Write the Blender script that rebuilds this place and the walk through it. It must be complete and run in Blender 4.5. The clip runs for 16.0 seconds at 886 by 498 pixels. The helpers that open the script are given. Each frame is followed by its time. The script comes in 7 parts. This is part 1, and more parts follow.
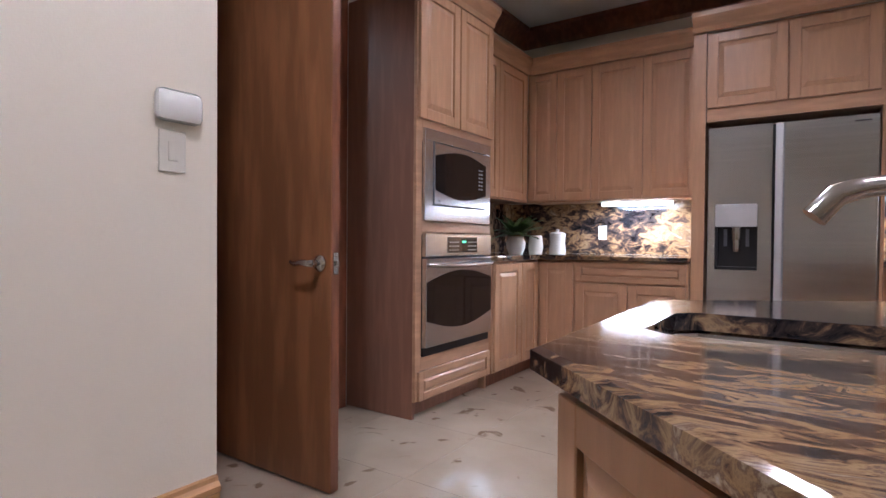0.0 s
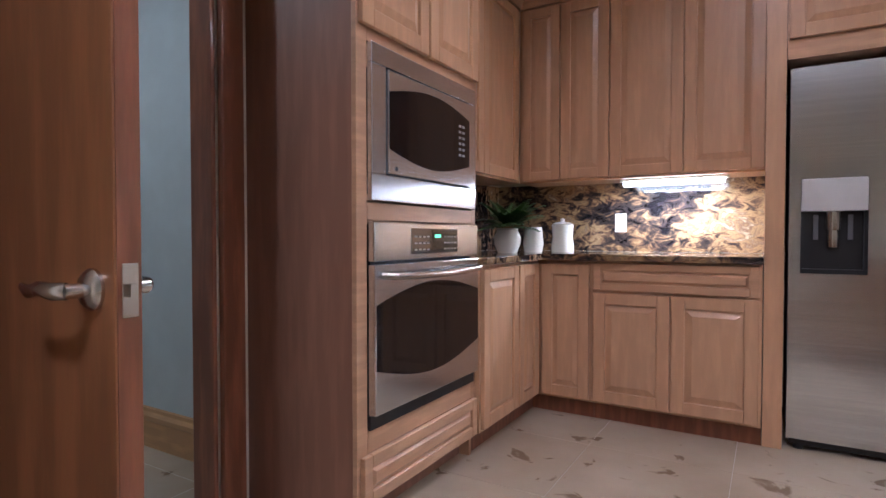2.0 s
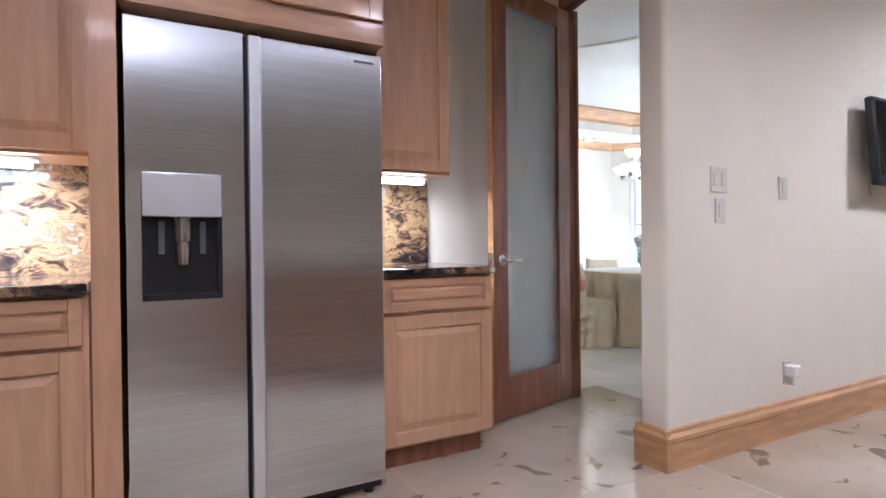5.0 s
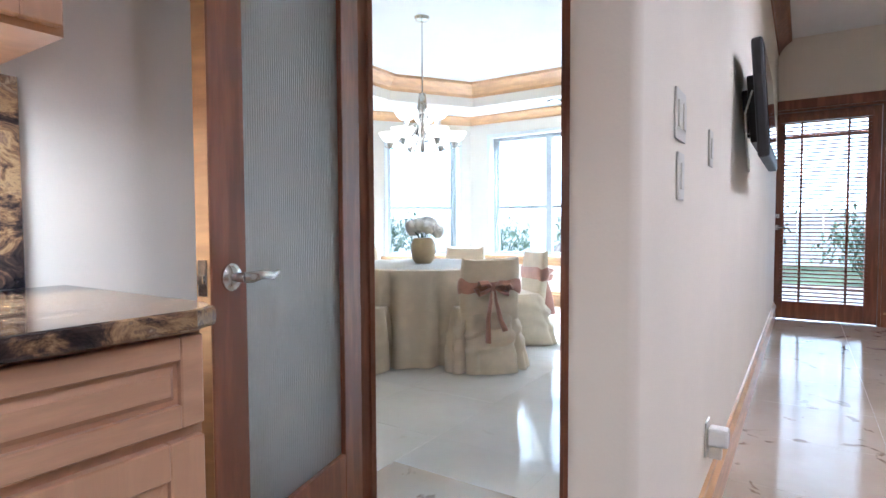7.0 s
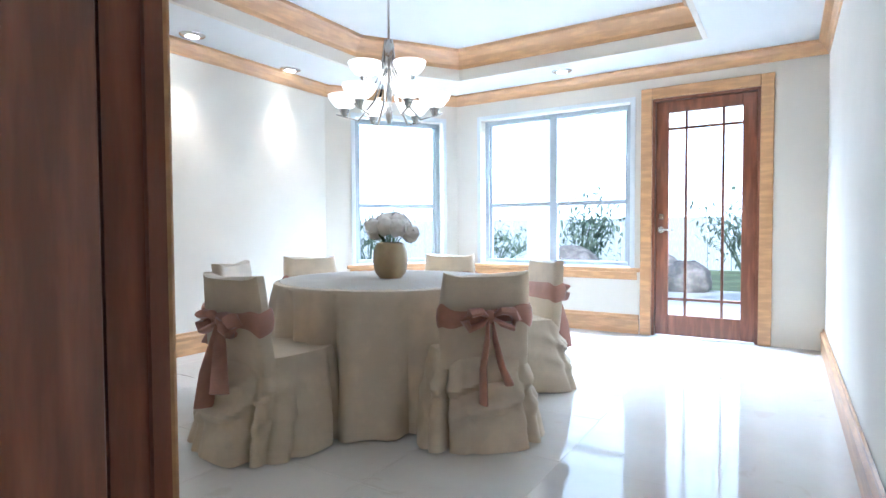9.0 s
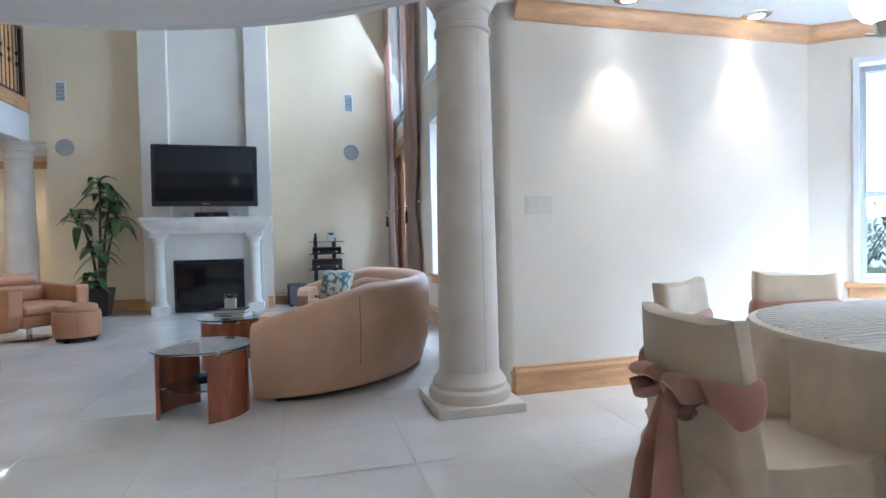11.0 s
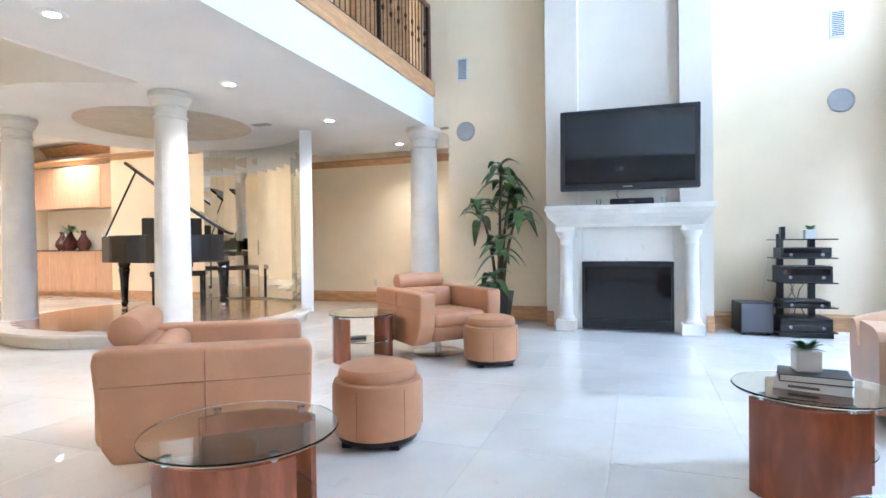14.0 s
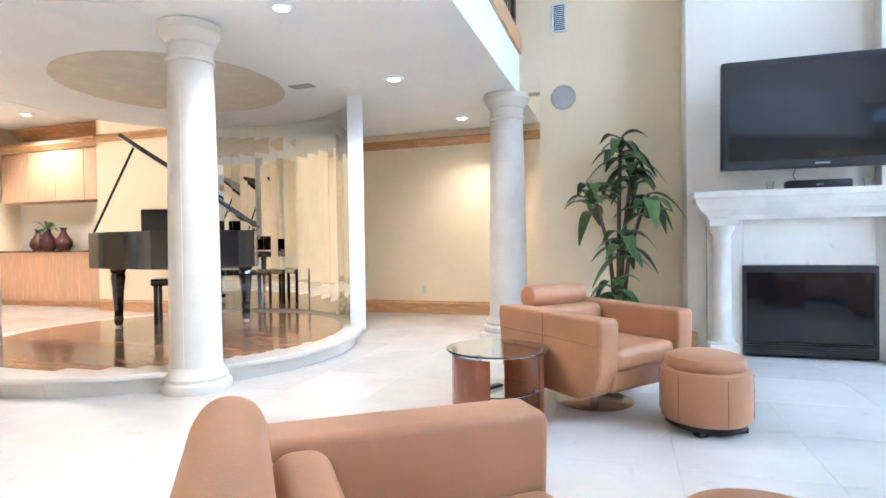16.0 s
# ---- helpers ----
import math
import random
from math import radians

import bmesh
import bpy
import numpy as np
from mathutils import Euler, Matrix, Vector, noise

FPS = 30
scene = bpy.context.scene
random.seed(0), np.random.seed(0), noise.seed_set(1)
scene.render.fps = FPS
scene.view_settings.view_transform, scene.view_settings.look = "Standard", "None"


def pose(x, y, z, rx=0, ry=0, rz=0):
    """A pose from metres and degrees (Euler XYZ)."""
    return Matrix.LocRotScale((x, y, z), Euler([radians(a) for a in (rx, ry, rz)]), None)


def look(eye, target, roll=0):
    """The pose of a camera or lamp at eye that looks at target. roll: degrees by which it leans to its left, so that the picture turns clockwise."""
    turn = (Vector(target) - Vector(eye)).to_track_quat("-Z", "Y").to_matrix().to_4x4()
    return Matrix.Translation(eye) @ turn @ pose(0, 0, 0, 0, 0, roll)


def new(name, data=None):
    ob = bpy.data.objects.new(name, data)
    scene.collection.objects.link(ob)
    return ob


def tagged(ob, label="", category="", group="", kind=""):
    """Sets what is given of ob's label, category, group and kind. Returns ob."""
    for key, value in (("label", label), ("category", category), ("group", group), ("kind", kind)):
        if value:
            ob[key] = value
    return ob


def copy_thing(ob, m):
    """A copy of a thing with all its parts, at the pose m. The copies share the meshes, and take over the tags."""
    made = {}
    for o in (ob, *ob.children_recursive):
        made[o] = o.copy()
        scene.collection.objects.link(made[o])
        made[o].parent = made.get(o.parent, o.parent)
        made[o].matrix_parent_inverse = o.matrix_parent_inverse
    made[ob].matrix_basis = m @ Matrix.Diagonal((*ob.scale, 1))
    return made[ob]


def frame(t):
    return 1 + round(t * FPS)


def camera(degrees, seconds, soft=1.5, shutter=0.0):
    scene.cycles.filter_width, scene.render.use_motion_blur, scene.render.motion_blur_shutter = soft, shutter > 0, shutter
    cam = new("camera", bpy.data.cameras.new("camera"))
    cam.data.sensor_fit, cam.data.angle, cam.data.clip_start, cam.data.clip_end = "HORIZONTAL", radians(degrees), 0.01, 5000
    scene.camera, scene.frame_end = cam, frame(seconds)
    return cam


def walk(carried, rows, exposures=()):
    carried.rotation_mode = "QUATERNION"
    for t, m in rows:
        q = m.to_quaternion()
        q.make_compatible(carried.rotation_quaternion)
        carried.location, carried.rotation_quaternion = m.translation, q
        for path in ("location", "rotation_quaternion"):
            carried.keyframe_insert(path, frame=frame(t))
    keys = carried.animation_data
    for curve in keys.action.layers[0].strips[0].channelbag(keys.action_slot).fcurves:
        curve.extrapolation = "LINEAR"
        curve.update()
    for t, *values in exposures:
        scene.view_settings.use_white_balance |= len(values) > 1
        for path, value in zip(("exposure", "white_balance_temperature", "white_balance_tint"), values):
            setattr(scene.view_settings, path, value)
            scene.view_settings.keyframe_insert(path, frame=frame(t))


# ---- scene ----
cam = camera(78.0, 16.0)
# seconds, eye, then the turn in degrees
PATH = [
    (0, 1.464, -1.132, 1.010, 89.08, -0.48, 34.36),
    (0.5, 1.167, -0.890, 1.005, 88.88, -0.38, 32.58),
    (1, 0.961, -0.573, 1.014, 88.74, -0.35, 32.06),
    (1.5, 0.822, -0.304, 1.013, 88.63, -0.21, 31.89),
    (2, 0.773, -0.086, 1.000, 88.68, -0.01, 30.84),
    (2.5, 0.779, 0.090, 1.007, 88.90, 0.06, 27.56),
    (3, 0.819, 0.208, 1.006, 89.10, 0.15, 20.50),
    (3.5, 0.849, 0.285, 1.008, 89.10, 0.18, 10.29),
    (4, 0.836, 0.424, 1.030, 88.93, 0.15, -2.54),
    (4.5, 0.822, 0.575, 1.003, 89.34, 0.30, -16.31),
    (5, 0.902, 0.864, 1.012, 89.47, 0.61, -28.65),
    (5.2, 0.972, 0.948, 1.006, 89.54, 0.94, -32.28),
    (7.3, 2.036, 2.418, 1.040, 87.72, -0.05, -58.84),
    (7.5, 2.175, 2.512, 1.008, 87.97, -0.19, -60.00),
    (8, 2.494, 2.733, 1.000, 87.95, -0.17, -62.68),
    (8.2, 2.606, 2.773, 1.006, 87.98, 0.07, -62.99),
    (10.3, 3.503, 3.395, 1.003, 88.59, 0.97, -32.44),
    (10.5, 3.548, 3.513, 1.008, 88.71, 1.06, -27.18),
    (11, 3.551, 3.732, 1.031, 88.75, 1.27, -14.47),
    (11.5, 3.563, 4.074, 1.024, 89.10, 1.09, -3.15),
    (12, 3.485, 4.493, 1.008, 89.32, 1.10, 4.94),
    (12.5, 3.313, 4.948, 0.994, 89.50, 0.87, 9.92),
    (13, 3.044, 5.347, 0.993, 89.55, 0.70, 15.63),
    (13.5, 2.704, 5.694, 0.996, 89.45, 0.67, 17.76),
    (14, 2.322, 6.041, 1.005, 89.36, 0.68, 19.53),
    (14.5, 1.948, 6.365, 1.004, 89.26, 0.54, 19.81),
    (15, 1.530, 6.640, 1.014, 89.17, 0.69, 19.27),
    (15.5, 1.089, 6.919, 1.024, 89.02, 0.79, 18.36),
    (16, 0.752, 7.231, 1.015, 89.20, 0.81, 18.10),
]
EXPOSURES = [(0.0, 0.25, 5350, 14), (3.5, 0.3, 5300, 14), (4.2, 0.44, 5220, 13), (5.0, 0.6, 5120, 11), (7.3, 0.62, 5000, 10), (8.2, 0.55, 4980, 10), (10.3, -0.1, 4900, 12), (11.0, 0.28, 4920, 12.5), (12.5, 1.1, 4880, 13), (14.5, 1.32, 4860, 13), (16.0, 1.4, 4880, 13)]
walk(cam, [(row[0], pose(*row[1:])) for row in PATH], EXPOSURES)

# ---- world and light ----
world = bpy.data.worlds.new("sky")
scene.world = world
world.use_nodes = True
sky = world.node_tree.nodes.new("ShaderNodeTexSky")
sky.sky_type = "NISHITA"
sky.sun_disc = False
sky.sun_elevation, sky.sun_rotation = radians(40), radians(301)
back = world.node_tree.nodes["Background"]
world.node_tree.links.new(sky.outputs[0], back.inputs[0])
back.inputs[1].default_value = 0.15


def lamp(name, kind, m, power, colour=(1, 1, 1), size=0.1, size_y=None, spot=None, blend=0.4):
    data = bpy.data.lights.new(name, kind)
    data.energy, data.color = power, colour
    if kind == "AREA":
        data.shape = "RECTANGLE" if size_y else "SQUARE"
        data.size = size
        if size_y:
            data.size_y = size_y
    elif kind == "SUN":
        data.angle = size
    else:
        data.shadow_soft_size = size
    if kind == "SPOT":
        data.spot_size, data.spot_blend = radians(spot), blend
    ob = new(name, data)
    ob.matrix_world = m
    return ob


DAY = (0.80, 0.91, 1.0)
WARM = (1.0, 0.80, 0.56)
lamp("sun", "SUN", look((-10, 6, 20), (0, 0, 10)), 4.5, (1.0, 0.95, 0.88), radians(0.5))
# skylight through the real openings
lamp("sky_dining_window", "AREA", look((9.05, 5.0, 2.75), (6.6, 5.0, 0.3)), 540, DAY, 1.8, 0.6)
lamp("sky_bay_window", "AREA", look((8.30, 7.12, 2.75), (6.7, 5.2, 0.3)), 310, DAY, 1.2, 0.6)
lamp("sky_dining_door", "AREA", look((9.05, 3.55, 2.75), (6.9, 3.55, 0.2)), 270, DAY, 0.9, 0.6)
lamp("sky_breakfast_door", "AREA", look((9.35, 2.05, 2.75), (7.0, 2.05, 0.2)), 260, DAY, 0.9, 0.6)
lamp("sky_living_window", "AREA", look((5.75, 9.45, 2.95), (3.6, 9.45, 0.4)), 130, DAY, 1.6, 0.5)
lamp("sky_french_door", "AREA", look((5.75, 12.0, 2.72), (3.6, 11.6, 0.3)), 80, DAY, 1.2, 0.4)
lamp("sky_upper_window", "AREA", look((5.36, 11.4, 4.3), (0, 9.5, 1.5)), 68, DAY, 3.4, 2.2)
lamp("sky_upper_window", "AREA", look((5.36, 8.9, 4.3), (0, 9.5, 1.5)), 42, DAY, 1.8, 2.2)
# lamps of the house
lamp("cabinet_strip_lamp", "AREA", look((0.30, 3.25, 1.290), (0.30, 3.28, 0.0)), 15, (0.95, 0.97, 1.0), 0.45, 0.05)
lamp("cabinet_strip_lamp", "AREA", look((2.02, 3.40, 1.315), (2.02, 3.43, 0.0)), 5, (1.0, 0.97, 0.9), 0.28, 0.05)

# ---- materials ----
def mat(name, colour, rough=0.5, metal=0.0, var=0.12, scale=6.0, stretch=(1, 1, 1), bump=0.0, bscale=60.0, second=None,
        mix=(0.45, 0.65), coat=0.0, placed=False, emit=None, power=0.0, island=0.0, spec=0.5, rvar=0.0):
    """A surface with broad and fine variation; second: a colour that comes in as patches; island: change from piece to piece."""
    m = bpy.data.materials.new(name)
    m.use_nodes = True
    nt = m.node_tree
    N, L = nt.nodes, nt.links
    b = N["Principled BSDF"]
    b.inputs["Roughness"].default_value, b.inputs["Metallic"].default_value = rough, metal
    b.inputs["Coat Weight"].default_value = coat
    b.inputs["Coat Roughness"].default_value = 0.08
    b.inputs["Specular IOR Level"].default_value = spec
    co = N.new("ShaderNodeTexCoord")
    mp = N.new("ShaderNodeMapping")
    mp.inputs["Scale"].default_value = stretch
    where = N.new("ShaderNodeNewGeometry").outputs["Position"] if placed else co.outputs["Object"]
    L.new(where, mp.inputs[0])
    big = N.new("ShaderNodeTexNoise")
    big.inputs["Scale"].default_value, big.inputs["Detail"].default_value = scale, 6
    L.new(mp.outputs[0], big.inputs[0])
    fine = N.new("ShaderNodeTexNoise")
    fine.inputs["Scale"].default_value, fine.inputs["Detail"].default_value = bscale, 4
    L.new(mp.outputs[0], fine.inputs[0])
    ramp = N.new("ShaderNodeValToRGB")
    ramp.color_ramp.elements[0].position, ramp.color_ramp.elements[1].position = mix
    dark = tuple(c * (1 - var) for c in colour)
    light = second or tuple(min(1, c * (1 + var)) for c in colour)
    ramp.color_ramp.elements[0].color, ramp.color_ramp.elements[1].color = (*dark, 1), (*light, 1)
    L.new(big.outputs[0], ramp.inputs[0])
    out = ramp.outputs[0]
    over = N.new("ShaderNodeMix")
    over.data_type, over.blend_type = "RGBA", "MULTIPLY"
    over.inputs[0].default_value = var
    L.new(out, over.inputs[6])
    L.new(fine.outputs[1], over.inputs[7])
    out = over.outputs[2]
    if island:
        info = N.new("ShaderNodeObjectInfo")
        geo = N.new("ShaderNodeNewGeometry")
        add = N.new("ShaderNodeMath")
        add.operation = "ADD"
        L.new(info.outputs["Random"], add.inputs[0])
        L.new(geo.outputs["Random Per Island"], add.inputs[1])
        mr = N.new("ShaderNodeMapRange")
        mr.inputs[2].default_value = 2.0
        mr.inputs[3].default_value, mr.inputs[4].default_value = 1 - island, 1 + island
        L.new(add.outputs[0], mr.inputs[0])
        hsv = N.new("ShaderNodeHueSaturation")
        L.new(mr.outputs[0], hsv.inputs["Value"])
        L.new(out, hsv.inputs["Color"])
        out = hsv.outputs[0]
    L.new(out, b.inputs["Base Color"])
    if rvar:
        r = N.new("ShaderNodeMapRange")
        r.inputs[3].default_value, r.inputs[4].default_value = max(0.02, rough - rvar), rough + rvar
        L.new(big.outputs[0], r.inputs[0])
        L.new(r.outputs[0], b.inputs["Roughness"])
    if bump:
        bp = N.new("ShaderNodeBump")
        bp.inputs["Strength"].default_value, bp.inputs["Distance"].default_value = bump, 0.004
        L.new(fine.outputs[0], bp.inputs["Height"])
        L.new(bp.outputs[0], b.inputs["Normal"])
    if emit:
        b.inputs["Emission Color"].default_value = (*emit, 1)
        b.inputs["Emission Strength"].default_value = power
    return m


def granite():
    m = bpy.data.materials.new("dark gold granite")
    m.use_nodes = True
    N, L = m.node_tree.nodes, m.node_tree.links
    b = N["Principled BSDF"]
    b.inputs["Roughness"].default_value = 0.10
    co = N.new("ShaderNodeTexCoord")
    mp = N.new("ShaderNodeMapping")
    mp.inputs["Rotation"].default_value = (0.5, 0.4, 0.7)
    mp.inputs["Scale"].default_value = (0.75, 2.1, 1.3)
    L.new(co.outputs["Object"], mp.inputs[0])
    n = N.new("ShaderNodeTexNoise")
    n.inputs["Scale"].default_value, n.inputs["Detail"].default_value = 14.0, 13
    n.inputs["Distortion"].default_value = 0.95
    n.inputs["Roughness"].default_value = 0.68
    L.new(mp.outputs[0], n.inputs[0])
    r = N.new("ShaderNodeValToRGB")
    r.color_ramp.elements[0].position, r.color_ramp.elements[0].color = 0.42, (0.012, 0.011, 0.014, 1)
    r.color_ramp.elements[1].position, r.color_ramp.elements[1].color = 0.66, (0.50, 0.45, 0.38, 1)
    for at, c in ((0.475, (0.05, 0.035, 0.03, 1)), (0.505, (0.17, 0.10, 0.055, 1)), (0.545, (0.36, 0.24, 0.12, 1)), (0.575, (0.16, 0.10, 0.065, 1)), (0.61, (0.40, 0.31, 0.20, 1))):
        r.color_ramp.elements.new(at).color = c
    big = N.new("ShaderNodeTexNoise")
    big.inputs["Scale"].default_value, big.inputs["Detail"].default_value = 2.4, 3
    L.new(mp.outputs[0], big.inputs[0])
    both = N.new("ShaderNodeMix")
    both.inputs[0].default_value = 0.46
    L.new(n.outputs[0], both.inputs[2])
    L.new(big.outputs[0], both.inputs[3])
    L.new(both.outputs[0], r.inputs[0])
    L.new(r.outputs[0], b.inputs["Base Color"])
    return m


def travertine(name, base, patch, vein, amount, rough):
    """Polished stone: soft clouds, and holes filled with darker stone."""
    m = mat(name, base, rough, var=0.06, scale=1.3, second=patch, mix=(0.35, 0.75), bscale=18, island=0.05, rvar=0.03, placed=True)
    N, L = m.node_tree.nodes, m.node_tree.links
    b = N["Principled BSDF"]
    was = b.inputs["Base Color"].links[0].from_socket
    co = N.new("ShaderNodeNewGeometry")
    v = N.new("ShaderNodeTexNoise")
    v.inputs["Scale"].default_value, v.inputs["Detail"].default_value, v.inputs["Distortion"].default_value = 6.0, 9, 0.8
    L.new(co.outputs["Position"], v.inputs[0])
    r = N.new("ShaderNodeValToRGB")
    r.color_ramp.elements[0].position, r.color_ramp.elements[1].position = 0.66 - 0.06 * amount, 0.70 - 0.05 * amount
    r.color_ramp.elements[0].color, r.color_ramp.elements[1].color = (0, 0, 0, 1), (amount, amount, amount, 1)
    L.new(v.outputs[0], r.inputs[0])
    mx = N.new("ShaderNodeMix")
    mx.data_type = "RGBA"
    L.new(r.outputs[0], mx.inputs[0])
    L.new(was, mx.inputs[6])
    mx.inputs[7].default_value = (*vein, 1)
    L.new(mx.outputs[2], b.inputs["Base Color"])
    return m


def glass(name, tint=(1, 1, 1), rough=0.0, ior=1.45):
    m = bpy.data.materials.new(name)
    m.use_nodes = True
    b = m.node_tree.nodes["Principled BSDF"]
    b.inputs["Base Color"].default_value = (*tint, 1)
    b.inputs["Roughness"].default_value, b.inputs["IOR"].default_value = rough, ior
    b.inputs["Transmission Weight"].default_value = 1.0
    return m


MAPLE = mat("honey maple", (0.58, 0.345, 0.20), 0.34, var=0.06, scale=5, stretch=(5, 5, 0.7), bump=0.05, bscale=40, coat=0.15)
MAPLE_H = mat("honey maple across", (0.57, 0.34, 0.20), 0.38, var=0.09, scale=5, stretch=(0.9, 0.9, 6), bump=0.05, bscale=40, coat=0.15)
OAK = mat("varnished oak trim", (0.60, 0.34, 0.15), 0.34, var=0.12, scale=4, stretch=(1.2, 1.2, 7), bump=0.06, bscale=36, coat=0.2)
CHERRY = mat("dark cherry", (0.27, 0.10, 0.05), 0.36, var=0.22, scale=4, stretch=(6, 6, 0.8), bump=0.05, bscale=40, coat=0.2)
DOORWOOD = mat("stained birch door", (0.31, 0.135, 0.055), 0.45, var=0.2, scale=3.2, stretch=(4, 4, 0.6), bump=0.04, bscale=30, coat=0.1)
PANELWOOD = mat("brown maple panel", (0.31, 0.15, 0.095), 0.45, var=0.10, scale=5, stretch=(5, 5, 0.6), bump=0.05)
TABLEWOOD = mat("red cherry veneer", (0.30, 0.085, 0.032), 0.25, var=0.18, scale=5, stretch=(3, 3, 0.8), coat=0.4)
DARKWOOD = mat("espresso wood", (0.018, 0.013, 0.012), 0.4, var=0.2)
PLANK = mat("tropical hardwood plank", (0.42, 0.21, 0.10), 0.16, var=0.35, scale=4, stretch=(1.2, 9, 1), bscale=40, island=0.5, coat=0.3)
CREAM = mat("cream wall paint", (0.78, 0.72, 0.62), 0.85, var=0.03, scale=1.2, bump=0.12, bscale=140)
YELLOW = mat("pale yellow wall paint", (0.84, 0.70, 0.48), 0.85, var=0.03, scale=1.2, bump=0.12, bscale=140)
GREYWALL = mat("warm white wall paint", (0.80, 0.735, 0.605), 0.85, var=0.03, scale=1.0, bump=0.12, bscale=140)
WHITE = mat("white ceiling paint", (0.82, 0.82, 0.80), 0.9, var=0.02, scale=1.5, bump=0.1, bscale=120)
LIME = mat("cast limestone", (0.70, 0.64, 0.55), 0.7, var=0.06, scale=3, bump=0.15, bscale=90)
PLASTER = mat("white cast stone", (0.80, 0.76, 0.68), 0.6, var=0.05, scale=4, bump=0.1, bscale=70)
MARBLE = travertine("cream marble slab", (0.78, 0.73, 0.64), (0.84, 0.80, 0.72), (0.60, 0.50, 0.40), 0.4, 0.18)
STONE_LIGHT = travertine("polished cream stone tile", (0.72, 0.68, 0.61), (0.82, 0.79, 0.73), (0.55, 0.47, 0.37), 0.25, 0.055)
STONE_VEIN = travertine("filled travertine tile", (0.43, 0.35, 0.255), (0.57, 0.48, 0.37), (0.17, 0.105, 0.06), 0.75, 0.11)
GROUT = mat("sand grout", (0.62, 0.57, 0.49), 0.9)
GRANITE = granite()
STEEL = mat("brushed stainless steel", (0.74, 0.78, 0.83), 0.24, 1.0, var=0.05, scale=3, stretch=(0.4, 0.4, 40), bscale=20, rvar=0.03)
def brush(m, amount, turn):
    N, L = m.node_tree.nodes, m.node_tree.links
    tan = N.new("ShaderNodeTangent")
    tan.direction_type, tan.axis = "RADIAL", "Z"
    b = N["Principled BSDF"]
    b.inputs["Anisotropic"].default_value, b.inputs["Anisotropic Rotation"].default_value = amount, turn
    L.new(tan.outputs[0], b.inputs["Tangent"])


brush(STEEL, 0.85, 0.0)
GRIP = mat("bright satin aluminium", (0.80, 0.81, 0.84), 0.38, 0.75, var=0.03)
CHROME = mat("satin nickel", (0.62, 0.61, 0.59), 0.22, 1.0, var=0.03)
BLACKGLASS = mat("black glass", (0.006, 0.006, 0.008), 0.06, var=0.05, spec=0.6)
BLACK = mat("black plastic", (0.016, 0.016, 0.018), 0.42, var=0.1)
PIANO = mat("black lacquer", (0.006, 0.006, 0.008), 0.05, var=0.05, coat=0.8)
IRON = mat("dark bronze iron", (0.05, 0.028, 0.018), 0.45, 0.6, var=0.15)
LEATHER = mat("tan leather", (0.54, 0.27, 0.13), 0.42, var=0.08, scale=3, bump=0.18, bscale=160, rvar=0.06)
SOFALEATHER = mat("beige tan leather", (0.56, 0.34, 0.205), 0.40, var=0.07, scale=3, bump=0.16, bscale=150, rvar=0.06)
SEAM = mat("dark leather seam", (0.36, 0.17, 0.08), 0.6)
LINEN = mat("beige damask cloth", (0.66, 0.55, 0.40), 0.45, var=0.05, scale=9, bump=0.25, bscale=110)
SASH = mat("rose satin sash", (0.50, 0.26, 0.19), 0.42, var=0.12, scale=8, bump=0.1)
CURTAIN = mat("copper silk drape", (0.76, 0.56, 0.45), 0.5, var=0.12, scale=3, stretch=(3, 3, 0.4), bump=0.06)
CERAMIC = mat("white glazed ceramic", (0.80, 0.79, 0.74), 0.2, var=0.03)
VASE = mat("brushed gold vase", (0.50, 0.40, 0.26), 0.42, 0.5, var=0.12, scale=8)
TERRA = mat("dark red vase", (0.10, 0.03, 0.022), 0.25, var=0.2)
LEAF = mat("green leaf", (0.11, 0.21, 0.06), 0.30, var=0.3, scale=5, second=(0.16, 0.25, 0.07), island=0.3)
FERN = mat("fern green", (0.08, 0.20, 0.04), 0.5, var=0.3, scale=9, island=0.3)
BARK = mat("brown stem", (0.13, 0.09, 0.055), 0.8, var=0.25, bump=0.3)
PETAL = mat("white petals", (0.82, 0.80, 0.76), 0.6, var=0.04)
PLASTIC = mat("ivory plastic", (0.66, 0.63, 0.54), 0.4, var=0.02)
GREYPLASTIC = mat("grey grille", (0.42, 0.41, 0.40), 0.6, var=0.05)
WINFRAME = mat("white vinyl frame", (0.78, 0.80, 0.80), 0.4, var=0.03)
# darker than the linings: the shade of backlit frames is put into this colour
SASHFRAME = mat("window frame in backlit grey", (0.44, 0.47, 0.49), 0.4, var=0.04)
TEALCLOTH = mat("teal leaf print", (0.12, 0.25, 0.27), 0.7, var=0.3, scale=14, second=(0.58, 0.52, 0.36), mix=(0.47, 0.53), stretch=(1, 1, 3))
BULB = mat("lit lamp glass", (0.9, 0.88, 0.8), 0.4, emit=(1.0, 0.93, 0.80), power=25)
SHADE = mat("lit frosted glass shade", (0.9, 0.88, 0.82), 0.4, emit=(1.0, 0.94, 0.82), power=1.3)
STRIP = mat("lit strip diffuser", (0.9, 0.9, 0.9), 0.4, emit=(0.93, 0.97, 1.0), power=14)
DISPLAY = mat("green display digits", (0.1, 0.6, 0.3), 0.5, emit=(0.25, 0.9, 0.5), power=1.2)
GLASS = glass("clear glass", (0.90, 0.97, 0.95))
PANE = glass("window glass", (0.97, 1.0, 1.0), 0.0, 1.1)
FROST = glass("reeded frosted glass", (0.90, 0.92, 0.92), 0.6)
MIRROR = mat("mirror", (0.80, 0.82, 0.80), 0.015, 1.0, var=0.01)
